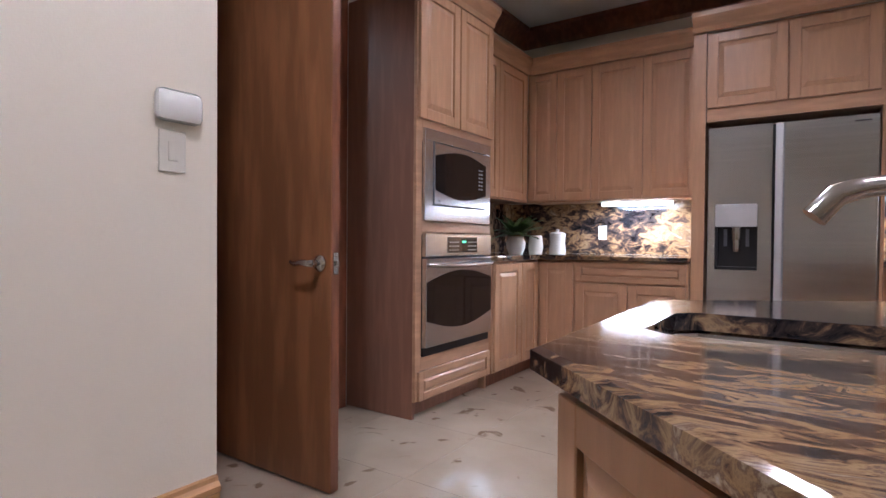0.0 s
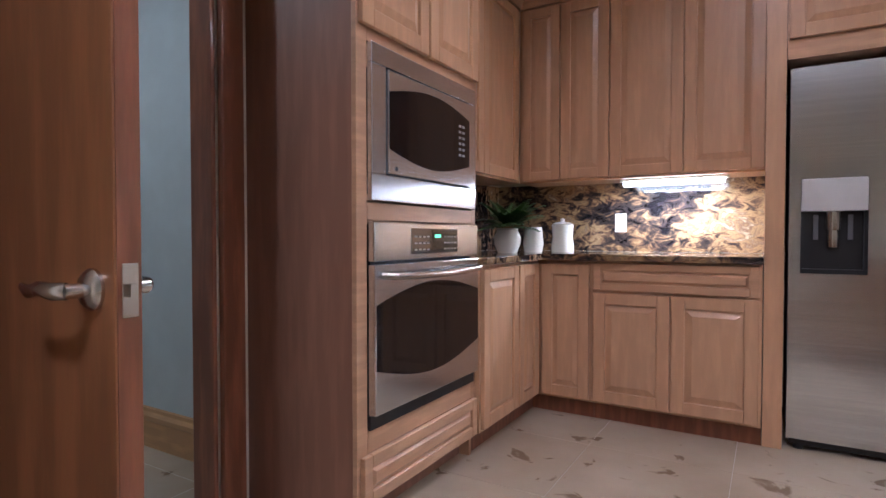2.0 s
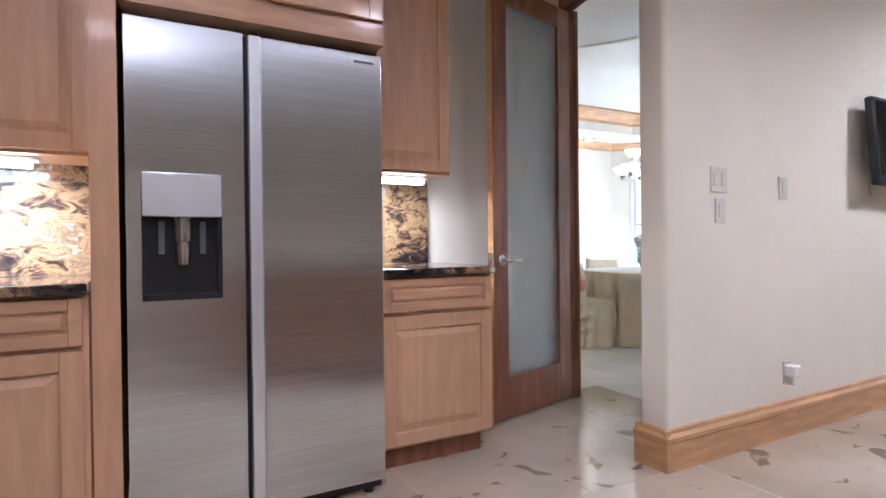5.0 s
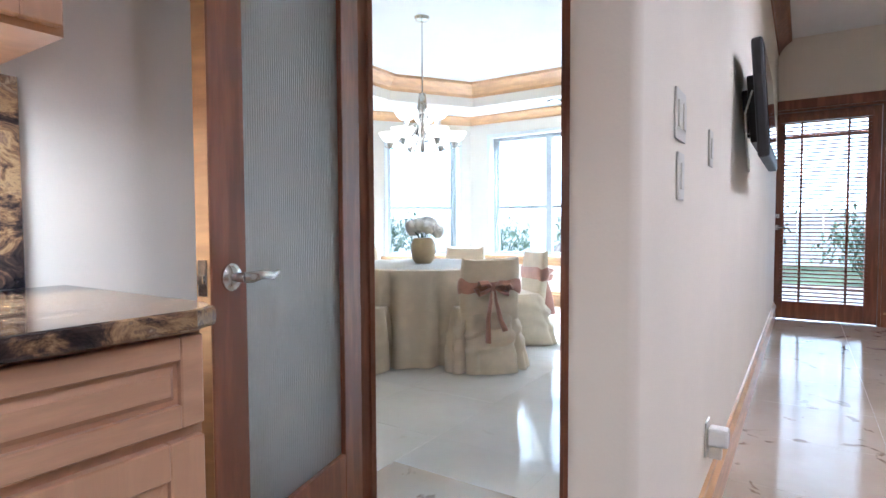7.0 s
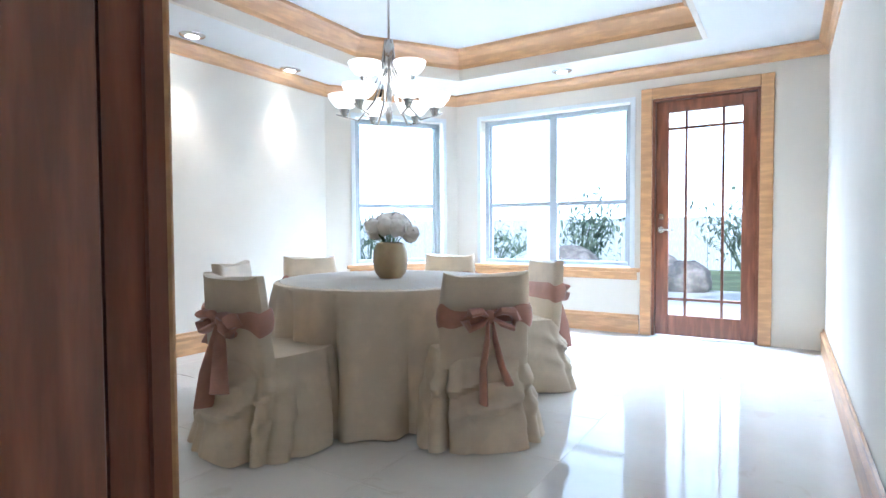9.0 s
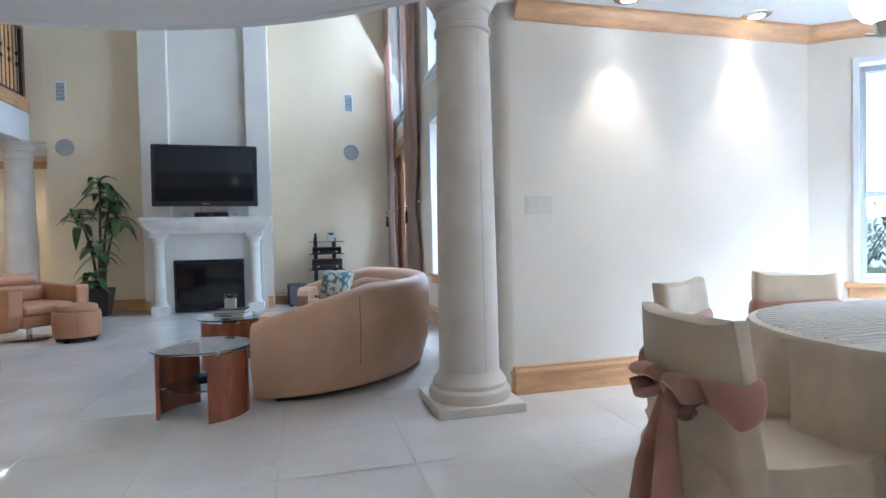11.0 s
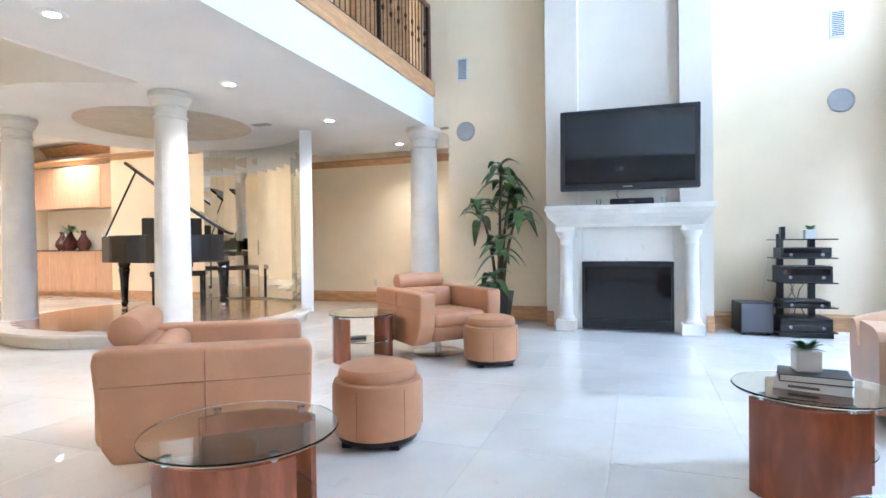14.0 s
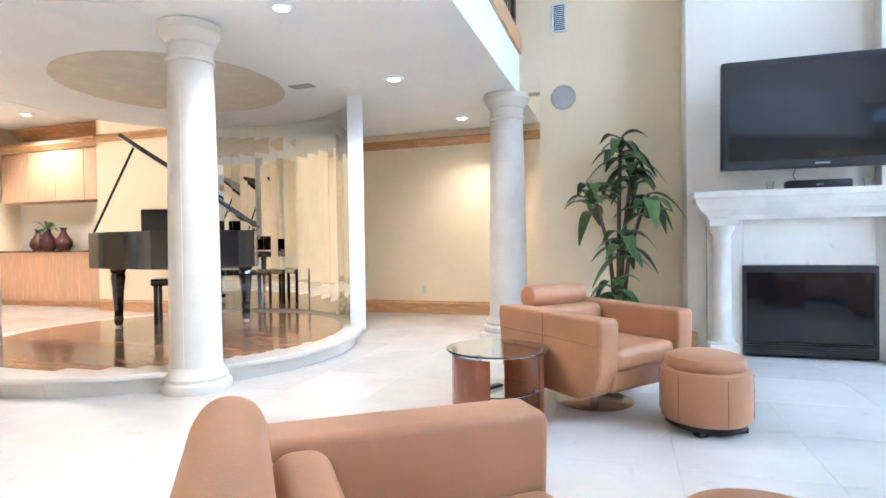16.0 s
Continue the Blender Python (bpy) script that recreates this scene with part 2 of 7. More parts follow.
FOLIAGE = mat("garden foliage", (0.26, 0.34, 0.24), 0.7, var=0.3, scale=4, second=(0.30, 0.36, 0.24), island=0.35)
LAWN = mat("lawn", (0.16, 0.20, 0.09), 0.9, var=0.3, scale=0.8, bump=0.2)
PATIO = mat("pale patio concrete", (0.50, 0.48, 0.44), 0.8, var=0.08, scale=0.9)
ROCK = mat("garden rock", (0.34, 0.29, 0.25), 0.85, var=0.3, scale=5, bump=0.4, bscale=25)
FENCE = mat("pale grey fence", (0.72, 0.75, 0.77), 0.8, var=0.12, stretch=(6, 6, 1))
BRICK = mat("pale outside brick", (0.50, 0.44, 0.38), 0.85, var=0.2, scale=8, bump=0.2)
PRINT = mat("grey print", (0.12, 0.12, 0.13), 0.5, var=0.02)
PAPER = mat("white book cover", (0.72, 0.71, 0.68), 0.5, var=0.03)
HAZE = mat("bright hazy sky", (0.7, 0.75, 0.8), 1.0, emit=(0.86, 0.95, 1.0), power=2.6)

# ---- mesh tools ----
def bm_new():
    return bmesh.new()


def part(name, bm, material, parent=None, label="", smooth=False):
    """Links a bmesh as one mesh object, under a thing or a part when given."""
    bmesh.ops.recalc_face_normals(bm, faces=bm.faces)
    me = bpy.data.meshes.new(name)
    bm.to_mesh(me)
    bm.free()
    me.materials.append(material)
    if smooth:
        me.shade_smooth()
        me.set_sharp_from_angle(angle=radians(38))
    ob = new(name, me)
    if parent:
        ob.parent = parent
    if label:
        ob["label"] = label
    return ob


def thing(name, label, category, m=None, group=""):
    ob = new(name)
    ob.empty_display_size = 0.1
    if m is not None:
        ob.matrix_basis = m
    return tagged(ob, label, category, group)


def structure(ob, label="", category=""):
    return tagged(ob, label, category, kind="structure")


def box(bm, x0, x1, y0, y1, z0, z1, bevel=0.0, seg=2):
    x0, x1, y0, y1, z0, z1 = min(x0, x1), max(x0, x1), min(y0, y1), max(y0, y1), min(z0, z1), max(z0, z1)
    m = Matrix.LocRotScale(((x0 + x1) / 2, (y0 + y1) / 2, (z0 + z1) / 2), None, (x1 - x0, y1 - y0, z1 - z0))
    g = bmesh.ops.create_cube(bm, size=1, matrix=m)
    if bevel:
        edges = list({e for v in g["verts"] for e in v.link_edges})
        bmesh.ops.bevel(bm, geom=edges, offset=bevel, segments=seg, affect="EDGES", profile=0.5)
    return bm


def boxes(*rows, bevel=0.0):
    bm = bm_new()
    for r in rows:
        box(bm, *r, bevel=bevel)
    return bm


def lathe(bm, profile, centre=(0, 0), seg=32, start=0.0, sweep=360.0):
    """Turns (radius, z) pairs round an upright axis."""
    rings = []
    full = sweep >= 359.9
    n = seg if full else seg + 1
    for r, z in profile:
        rings.append([bm.verts.new((centre[0] + r * math.cos(radians(start + sweep * k / seg)), centre[1] + r * math.sin(radians(start + sweep * k / seg)), z)) for k in range(n)])
    for a, b in zip(rings, rings[1:]):
        for k in range(n if full else n - 1):
            bm.faces.new((a[k], a[(k + 1) % n], b[(k + 1) % n], b[k]))
    for ring in (rings[0], rings[-1]):
        if full and abs(ring[0].co.x - centre[0]) + abs(ring[0].co.y - centre[1]) > 1e-5:
            bm.faces.new(ring)
    return bm


def prism(bm, pts, z0, z1, bevel=0.0):
    low = [bm.verts.new((x, y, z0)) for x, y in pts]
    high = [bm.verts.new((x, y, z1)) for x, y in pts]
    made = [bm.faces.new(low[::-1]), bm.faces.new(high)]
    for k in range(len(pts)):
        j = (k + 1) % len(pts)
        made.append(bm.faces.new((low[k], low[j], high[j], high[k])))
    if bevel:
        bmesh.ops.bevel(bm, geom=list({e for f in made[:2] for e in f.edges}), offset=bevel, segments=2, affect="EDGES", profile=0.5)
    return bm


def tube(bm, pts, radius, seg=8, flat=1.0):
    """A round bar along points; radius may be a list."""
    pts = [Vector(p) for p in pts]
    radii = radius if isinstance(radius, (list, tuple)) else [radius] * len(pts)
    rings = []
    up = Vector((0, 0, 1))
    for k, p in enumerate(pts):
        d = (pts[min(k + 1, len(pts) - 1)] - pts[max(k - 1, 0)]).normalized()
        a = d.cross(up if abs(d.z) < 0.9 else Vector((1, 0, 0))).normalized()
        b = d.cross(a).normalized()
        rings.append([bm.verts.new(p + radii[k] * (a * math.cos(2 * math.pi * s / seg) + b * flat * math.sin(2 * math.pi * s / seg))) for s in range(seg)])
    for a, b in zip(rings, rings[1:]):
        for s in range(seg):
            bm.faces.new((a[s], a[(s + 1) % seg], b[(s + 1) % seg], b[s]))
    bm.faces.new(rings[0][::-1])
    bm.faces.new(rings[-1])
    return bm


def sphere(bm, centre, radius, squash=(1, 1, 1), u=16, v=10):
    m = Matrix.LocRotScale(centre, None, squash)
    bmesh.ops.create_uvsphere(bm, u_segments=u, v_segments=v, radius=radius, matrix=m)
    return bm


def along(a, b, profile):
    """A moulding: (out, z) profile drawn from a to b on the left hand of the way."""
    bm = bm_new()
    a, b = Vector((*a, 0)), Vector((*b, 0))
    d = (b - a).normalized()
    n = Vector((-d.y, d.x, 0))
    ends = [[bm.verts.new(p + n * o + Vector((0, 0, z))) for o, z in profile] for p in (a, b)]
    k = len(profile)
    for s in range(k):
        bm.faces.new((ends[0][s], ends[0][(s + 1) % k], ends[1][(s + 1) % k], ends[1][s]))
    bm.faces.new(ends[0][::-1])
    bm.faces.new(ends[1])
    return bm


BASE = [(0, 0), (0.02, 0), (0.02, 0.125), (0.026, 0.13), (0.026, 0.15), (0.012, 0.165), (0.010, 0.18), (0, 0.185)]


def crown(top, drop=0.11, out=0.09):
    return [(0, top - drop), (0.012, top - drop), (0.018, top - drop * 0.8), (out * 0.45, top - drop * 0.5), (out * 0.8, top - drop * 0.25), (out, top - drop * 0.18), (out, top), (0, top)]


def wall(name, a, b, thick, z0, z1, material, holes=(), label="", seen=None):
    """A wall from a to b; its seen face is on the left of the way, its body on the right. holes: (from, to, low, high) along it."""
    a, b = Vector((*a, 0)), Vector((*b, 0))
    length = (b - a).length
    bm = bm_new()
    cuts = sorted({0.0, length, *[h[0] for h in holes], *[h[1] for h in holes]})
    for s, e in zip(cuts, cuts[1:]):
        mid = (s + e) / 2
        spans, at = [], z0
        for h in sorted([h for h in holes if h[0] <= mid <= h[1]], key=lambda h: h[2]):
            if h[2] > at:
                spans.append((at, h[2]))
            at = h[3]
        if at < z1:
            spans.append((at, z1))
        for lo, hi in spans:
            box(bm, s, e, -thick, 0, lo, hi)
    bmesh.ops.remove_doubles(bm, verts=bm.verts, dist=1e-4)
    d = (b - a).normalized()
    bmesh.ops.transform(bm, matrix=Matrix.Translation(a) @ Matrix.Rotation(math.atan2(d.y, d.x), 4, "Z"), verts=bm.verts)
    return structure(part(name, bm, material), label or "plain painted plaster wall", "wall")


def frame_at(x, y, deg, z=0.0):
    return pose(x, y, z, 0, 0, deg)
from mathutils.geometry import tessellate_polygon

# ---- floor ----
TILE = 0.61


def tile_floor(name, x0, x1, y0, y1, z, material, near, label, keep=lambda x, y: True):
    """Square tiles in a bed of grout; those inside the near stretch are pieces of their own."""
    bed = structure(part(name, boxes((x0, x1, y0, y1, z - 0.1, z - 0.0015)), GROUT), label, "floor")
    rest = bm_new()
    one = bm_new()
    g = 0.0011
    prism(one, [(g, g), (TILE - g, g), (TILE - g, TILE - g), (g, TILE - g)], -0.012, 0.0, 0.0012)
    me = bpy.data.meshes.new("tile")
    one.to_mesh(me)
    one.free()
    me.materials.append(material)
    count = 0
    i = 0
    while x0 + i * TILE < x1 - 0.01:
        j = 0
        while y0 + j * TILE < y1 - 0.01:
            x, y = x0 + i * TILE, y0 + j * TILE
            cx, cy = x + TILE / 2, y + TILE / 2
            whole = x + TILE <= x1 + 0.01 and y + TILE <= y1 + 0.01
            if keep(cx, cy):
                if near(cx, cy) and whole and count < 290:
                    t = new("tile", me)
                    t.location = (x, y, z)
                    t.parent = bed
                    count += 1
                else:
                    xe, ye = min(x + TILE, x1), min(y + TILE, y1)
                    v = [rest.verts.new(p) for p in ((x + g, y + g, z), (xe - g, y + g, z), (xe - g, ye - g, z), (x + g, ye - g, z))]
                    rest.faces.new(v)
            j += 1
        i += 1
    r = part("tiles", rest, material, bed)
    r["kind"] = "stuff"
    return bed


# ---- kitchen shell ----
CEIL_K = 3.0
wall("wall_kitchen_west", (-0.262, -0.003), (-0.262, -4.2), 0.636, 0, CEIL_K, GREYWALL, label="warm white painted plaster wall beside the birch door")
wall("wall_kitchen_west_door", (-0.90, 3.68), (-0.90, 0.0), 0.12, 0, CEIL_K, CREAM, [(2.52, 3.36, 0, 2.5)], "cream wall with the doorway beside the oven tower")
wall("wall_kitchen_north", (2.42, 3.68), (-0.9, 3.68), 0.12, 0, CEIL_K, CREAM, label="cream wall behind the fridge and cabinets")
wall("wall_kitchen_north_end", (3.345, 3.68), (2.42, 3.68), 0.12, 0, CEIL_K, CREAM, label="cream wall beside the glazed door")
wall("wall_kitchen_south", (-0.9, -4.2), (9.2, -4.2), 0.12, 0, CEIL_K, GREYWALL)
wall("wall_breakfast_east", (8.8, -4.2), (8.8, 2.6), 0.15, 0, CEIL_K, CREAM, [(5.78, 6.76, 0, 2.25)], "cream wall with the dark garden door")
# slanted wall with the glazed door's opening
DA, DB = Vector((3.19, 2.66, 0)), Vector((3.37, 3.79, 0))
DS0, DS1 = 0.085, 0.985
DW = (DB - DA).normalized()
DOOR_LEN = (DB - DA).length
wall("wall_kitchen_slanted", (DA.x, DA.y), (DB.x, DB.y), 0.07, 0, CEIL_K, CREAM, [(DS0, DS1, 0, 2.56)], "cream slanted wall with the glazed door's opening")
wall("wall_breakfast_north", (8.8, 2.50), (3.33, 2.50), 0.12, 0, CEIL_K, GREYWALL, label="warm white wall with switches and a small television")
structure(part("ceiling_kitchen", boxes((-1.0, 9.2, -4.3, 2.55, CEIL_K, CEIL_K + 0.1), (-1.0, 3.5, 2.55, 3.8, CEIL_K + 0.001, CEIL_K + 0.1)), WHITE), "flat white painted kitchen ceiling", "ceiling")
for k, (a, b) in enumerate((((2.42, 3.68), (-0.9, 3.68)), ((-0.9, 3.68), (-0.9, 0.22)), ((8.8, 2.50), (2.905, 2.50)))):
    structure(part("trim", along(a, b, crown(CEIL_K, 0.16, 0.12)), CHERRY), "brown stained wooden crown moulding under the ceiling", "crown moulding")
for a, b in (((8.8, 2.50), (2.885, 2.50)), ((2.905, 2.48), (2.90, 2.66)), ((2.88, 2.637), (3.185, 2.69)), ((-0.262, -0.003), (-0.262, -4.2)), ((8.8, -4.2), (8.8, 1.56))):
    structure(part("baseboard", along(a, b, BASE), OAK), "varnished oak baseboard", "baseboard")
wall_end = prism(bm_new(), [(2.905, 2.50), (3.33, 2.50), (3.33, 2.66), (3.19, 2.69), (2.90, 2.64)], 0, CEIL_K)
round_edges = [e for e in wall_end.edges if abs(e.verts[0].co.z - e.verts[1].co.z) > 1 and e.verts[0].co.x < 2.95]
bmesh.ops.bevel(wall_end, geom=round_edges, offset=0.022, segments=5, affect="EDGES", profile=0.5)
structure(part("wall_breakfast_end", wall_end, GREYWALL, smooth=True), "rounded warm white end of the wall beside the glazed door", "wall")
structure(part("trim", boxes((-0.899, -0.86, 0.0, 0.392, 0, 2.58), bevel=0.004), CHERRY), "dark cherry casing beside the birch door", "door casing")
# a dark passage behind the birch door
# the blue of the light on these walls is mixed into their colour
PASSAGE = mat("passage wall paint with bluish light", (0.56, 0.62, 0.63), 0.8, var=0.03, bump=0.1, bscale=140)
wall("wall_passage_west", (-3.3, 2.5), (-3.3, -1.0), 0.1, 0, 2.8, PASSAGE, label="passage wall, bluish light in its colour")
wall("wall_passage_south", (-3.3, -0.95), (-1.02, -0.95), 0.1, 0, 2.8, PASSAGE, label="passage wall, bluish light in its colour")
wall("wall_passage_north", (-1.021, 1.43), (-1.97, 1.43), 0.1, 0, 2.8, PASSAGE, label="passage wall with an oak baseboard, bluish light in its colour")
wall("wall_passage_recess", (-1.97, 1.75), (-3.3, 1.75), 0.1, 0, 2.8, PASSAGE, label="passage wall behind the brown door, bluish light in its colour")
structure(part("wall_passage_corner", boxes((-1.97, -1.87, 1.531, 1.849, 0, 2.8)), PASSAGE), "corner of the passage, bluish light in its colour", "wall")
for a, b in (((-1.021, 1.43), (-1.99, 1.43)), ((-1.97, 1.41), (-1.97, 1.74))):
    structure(part("baseboard", along(a, b, BASE), OAK), "varnished oak baseboard", "baseboard")
structure(part("ceiling_passage", boxes((-3.4, -1.02, -1.0, 2.5, 2.8, 2.9)), WHITE), "white passage ceiling", "ceiling")

# ---- dining shell ----
CEIL_D = 2.52
wall("wall_dining_south", (3.34, 2.635), (8.43, 2.635), 0.012, 0, CEIL_D + 0.4, CREAM, label="cream wall behind the television wall")
wall("wall_dining_east", (8.43, 2.62), (8.43, 6.12), 0.20, 0, CEIL_D + 0.5, CREAM, [(0.49, 1.37, 0, 2.22), (1.57, 3.19, 0.64, 2.22)], "cream wall with the garden window and door")
wall("wall_dining_bay", (8.43, 6.12), (7.24, 7.03), 0.20, 0, CEIL_D + 0.5, CREAM, [(0.18, 1.18, 0.64, 2.22)], "cream slanted bay wall with one window")
wall("wall_dining_north", (7.24, 7.03), (4.86, 7.03), 0.18, 0, 6.2, CREAM, label="cream wall washed by two ceiling spots")
# tray ceiling: soffit with an eight-sided opening
TRAY = [(4.3, 3.5), (7.85, 3.5), (7.85, 5.75), (6.95, 6.35), (4.3, 6.35), (3.9, 5.9), (3.9, 4.1)]


def sheet_with_hole(outer, hole, z, thick=0.02):
    bm = bm_new()
    loops = [[Vector((x, y, 0)) for x, y in loop] for loop in (outer, hole)]
    flat = [p for loop in loops for p in loop]
    tris = tessellate_polygon(loops)
    for up in (0, thick):
        vs = [bm.verts.new((p.x, p.y, z + up)) for p in flat]
        for t in tris:
            bm.faces.new([vs[k] for k in t])
    return bm


def arc_header(n=24):
    """The rounded edge of the low ceiling towards the tall living room."""
    cx, cy, r = 1.86, 4.27, 3.76
    a0, a1 = math.atan2(7.03 - cy, 4.46 - cx), math.atan2(6.9 - cy, -0.27 - cx)
    return [(cx + r * math.cos(a0 + (a1 - a0) * k / n), cy + r * math.sin(a0 + (a1 - a0) * k / n)) for k in range(n + 1)]


ARC = arc_header()
OUT_D = [(-0.26, 3.75), (3.40, 3.75), (3.20, 2.6), (8.6, 2.6), (8.6, 6.2), (7.3, 7.2), (4.6, 7.2)] + ARC
cd = sheet_with_hole(OUT_D, TRAY, CEIL_D)
structure(part("ceiling_dining", cd, WHITE), "white ceiling with a raised tray over the dining table", "ceiling")
structure(part("ceiling_tray", boxes((3.8, 8.0, 3.4, 6.5, 2.80, 2.86)), WHITE), "white raised tray ceiling", "ceiling")
for k in range(len(TRAY)):
    structure(part("trim", along(TRAY[k], TRAY[(k + 1) % len(TRAY)], [(-0.04, CEIL_D - 0.002), (-0.001, CEIL_D - 0.002), (-0.001, 2.81), (-0.04, 2.81)]), CREAM), "cream upright face round the ceiling tray", "ceiling edge")
for k in range(len(TRAY)):
    a, b = TRAY[k], TRAY[(k + 1) % len(TRAY)]
    structure(part("trim", along(a, b, crown(2.80, 0.17, 0.12)), OAK), "varnished oak crown moulding round the ceiling tray", "crown moulding")
for a, b in (((3.36, 2.635), (8.43, 2.635)), ((8.43, 2.635), (8.43, 6.12)), ((8.43, 6.12), (7.24, 7.03)), ((7.24, 7.03), (4.90, 7.03))):
    structure(part("trim", along(a, b, crown(CEIL_D - 0.002, 0.11, 0.08)), OAK), "varnished oak crown moulding", "crown moulding")
for a, b in (((3.36, 2.64), (8.43, 2.64)), ((8.43, 4.10), (8.43, 6.12)), ((8.43, 6.12), (7.24, 7.03)), ((7.24, 7.03), (4.86, 7.03)), ((4.86, 7.03), (4.86, 7.21))):
    structure(part("baseboard", along(a, b, BASE), OAK), "varnished oak baseboard", "baseboard")
# rounded plaster edge of the wall end
structure(part("trim", lathe(bm_new(), [(0.09, 0.0), (0.09, 6.2)], (4.87, 7.12), 20), CREAM, smooth=True), "rounded cream plaster wall end", "wall end")

# ---- living room shell ----
HIGH = 6.2
FW = 13.0
wall("wall_living_north", (5.1, FW), (-0.05, FW), 0.15, 0, HIGH, YELLOW, label="pale yellow tall wall with the fireplace")
wall("wall_living_north_return", (-0.06, FW + 0.151), (-0.06, 14.5), 0.12, 0, 2.6, YELLOW, label="pale yellow wall return behind the column")
wall("wall_hall_north", (-0.18, 14.48), (-4.4, 14.48), 0.12, 0, HIGH, YELLOW, label="yellow hall wall lit by ceiling lamps")
EASTHOLES = [(1.55, 3.10, 0.60, 2.42), (4.30, 5.60, 0, 2.36), (1.55, 3.10, 3.0, 5.4), (4.00, 5.75, 2.95, 5.4)]
wall("wall_living_north_upper", (-0.051, FW), (-0.42, FW), 0.15, 2.56, HIGH, YELLOW)
structure(part("ceiling_niche", boxes((-9.9, -7.0, 12.9, 14.5, 3.17, 3.25)), WHITE), "white ceiling over the cabinet niche", "ceiling")
wall("wall_hall_north_west", (-4.2, 13.75), (-7.1, 13.75), 0.12, 0, HIGH, YELLOW, label="yellow hall wall beside the cabinet niche")
wall("wall_niche_side", (-7.101, 13.872), (-7.1, 14.5), 0.1, 0, HIGH, CREAM)
wall("wall_niche_back", (-7.1, 14.5), (-9.9, 14.5), 0.1, 0, HIGH, CREAM, label="cream wall of the cabinet niche")
wall("wall_living_east", (5.1, 7.12), (5.1, FW), 0.22, 0, HIGH, CREAM, EASTHOLES, "cream tall wall with windows and the french doors")
wall("wall_living_south", (3.40, 3.802), (-0.3, 3.802), 0.10, 0, 2.6, CREAM)
wall("wall_hall_south", (-0.301, 3.80), (-9.9, 3.80), 0.10, 0, HIGH, YELLOW)
wall("wall_hall_south_upper", (-0.25, 3.80), (-0.25, 7.14), 0.10, 2.6, HIGH, YELLOW)
# unseen piece, added to keep sky light out of the mirror strips
wall("wall_hall_sky_blocker", (-4.32, 13.871), (-4.32, 14.48), 0.10, 0, HIGH, YELLOW)
wall("wall_living_south_upper", (5.1, 7.14), (-0.2, 7.14), 0.1, 3.0, HIGH, CREAM)
wall("wall_hall_west", (-9.9, 14.62), (-9.9, 3.8), 0.12, 0, HIGH, YELLOW)
structure(part("ceiling_living", boxes((-10.0, 5.4, 3.7, 15.0, HIGH, HIGH + 0.1)), WHITE), "white high ceiling of the living room", "ceiling")
for a, b in (((5.1, FW), (3.12, FW)), ((1.30, FW), (-0.06, FW)), ((-0.06, FW), (-0.06, 14.48)), ((-0.06, 14.48), (-3.6, 14.48)), ((5.1, 7.2), (5.1, 11.40)), ((5.1, 12.74), (5.1, FW)), ((-6.0, 3.9), (-5.9, 3.9))):
    structure(part("baseboard", along(a, b, BASE), OAK), "varnished oak baseboard", "baseboard")
structure(part("trim", along((-0.06, 14.48), (-3.6, 14.48), crown(2.45, 0.11, 0.07)), OAK), "varnished oak crown moulding", "crown moulding")

# gallery slab with a round recess over the piano, and its edge
GX, GTOP, GLOW = -0.26, 3.16, 2.55
RC, RR = (-3.35, 11.5), 1.02
PC, PR = (-3.44, 11.55), 1.79
ring = [(RC[0] + RR * math.cos(2 * math.pi * k / 48), RC[1] + RR * math.sin(2 * math.pi * k / 48)) for k in range(48)]
CANOPY = [(PC[0] + 1.94 * math.cos(radians(a)), PC[1] + 1.94 * math.sin(radians(a))) for a in range(74, 314, 8)]
WEST_EDGE = [(-2.85, 14.6)] + CANOPY + [(-2.03, 10.03), (-1.98, 6.2)]
outer = [(GX, 6.2), (GX, 14.6)] + WEST_EDGE
gal = sheet_with_hole(outer, ring, GLOW)
structure(part("ceiling_gallery", gal, WHITE), "white ceiling under the gallery with a round recess", "ceiling")
structure(part("gallery_floor", prism(bm_new(), [(GX - 0.02, 6.2), (GX - 0.02, 14.6)] + WEST_EDGE, GTOP - 0.04, GTOP), WHITE), "white gallery floor slab", "floor")
rec = bm_new()
lathe(rec, [(RR, GLOW - 0.002), (RR, GLOW + 0.17), (RR + 0.02, GLOW + 0.17), (RR + 0.02, GLOW + 0.021)], RC, 48)
structure(part("ceiling_recess_top", lathe(bm_new(), [(RR + 0.02, GLOW + 0.171), (RR + 0.02, GLOW + 0.19), (0.001, GLOW + 0.19), (0.001, GLOW + 0.171), (RR + 0.01, GLOW + 0.171)], RC, 48), WHITE), "white top of the round ceiling recess", "ceiling")
structure(part("ceiling_recess", rec, mat("beige wall paint", (0.70, 0.62, 0.50), 0.85, var=0.04), smooth=True), "round cream recess in the gallery ceiling", "ceiling recess")
structure(part("wall_gallery_edge", boxes((GX - 0.10, GX, 6.9, FW, GLOW - 0.004, 2.97)), WHITE), "white plaster edge of the gallery", "gallery edge")
structure(part("trim", boxes((GX - 0.10, GX + 0.03, 6.9, FW, 2.972, 3.16), bevel=0.008), OAK), "varnished oak board along the gallery edge", "trim")
fascia = bm_new()
for (xa, ya), (xb, yb) in zip(WEST_EDGE, WEST_EDGE[1:]):
    fascia.faces.new([fascia.verts.new(p) for p in ((xa, ya, GLOW - 0.003), (xb, yb, GLOW - 0.003), (xb, yb, GTOP + 0.004), (xa, ya, GTOP + 0.004))])
bmesh.ops.remove_doubles(fascia, verts=fascia.verts, dist=1e-4)
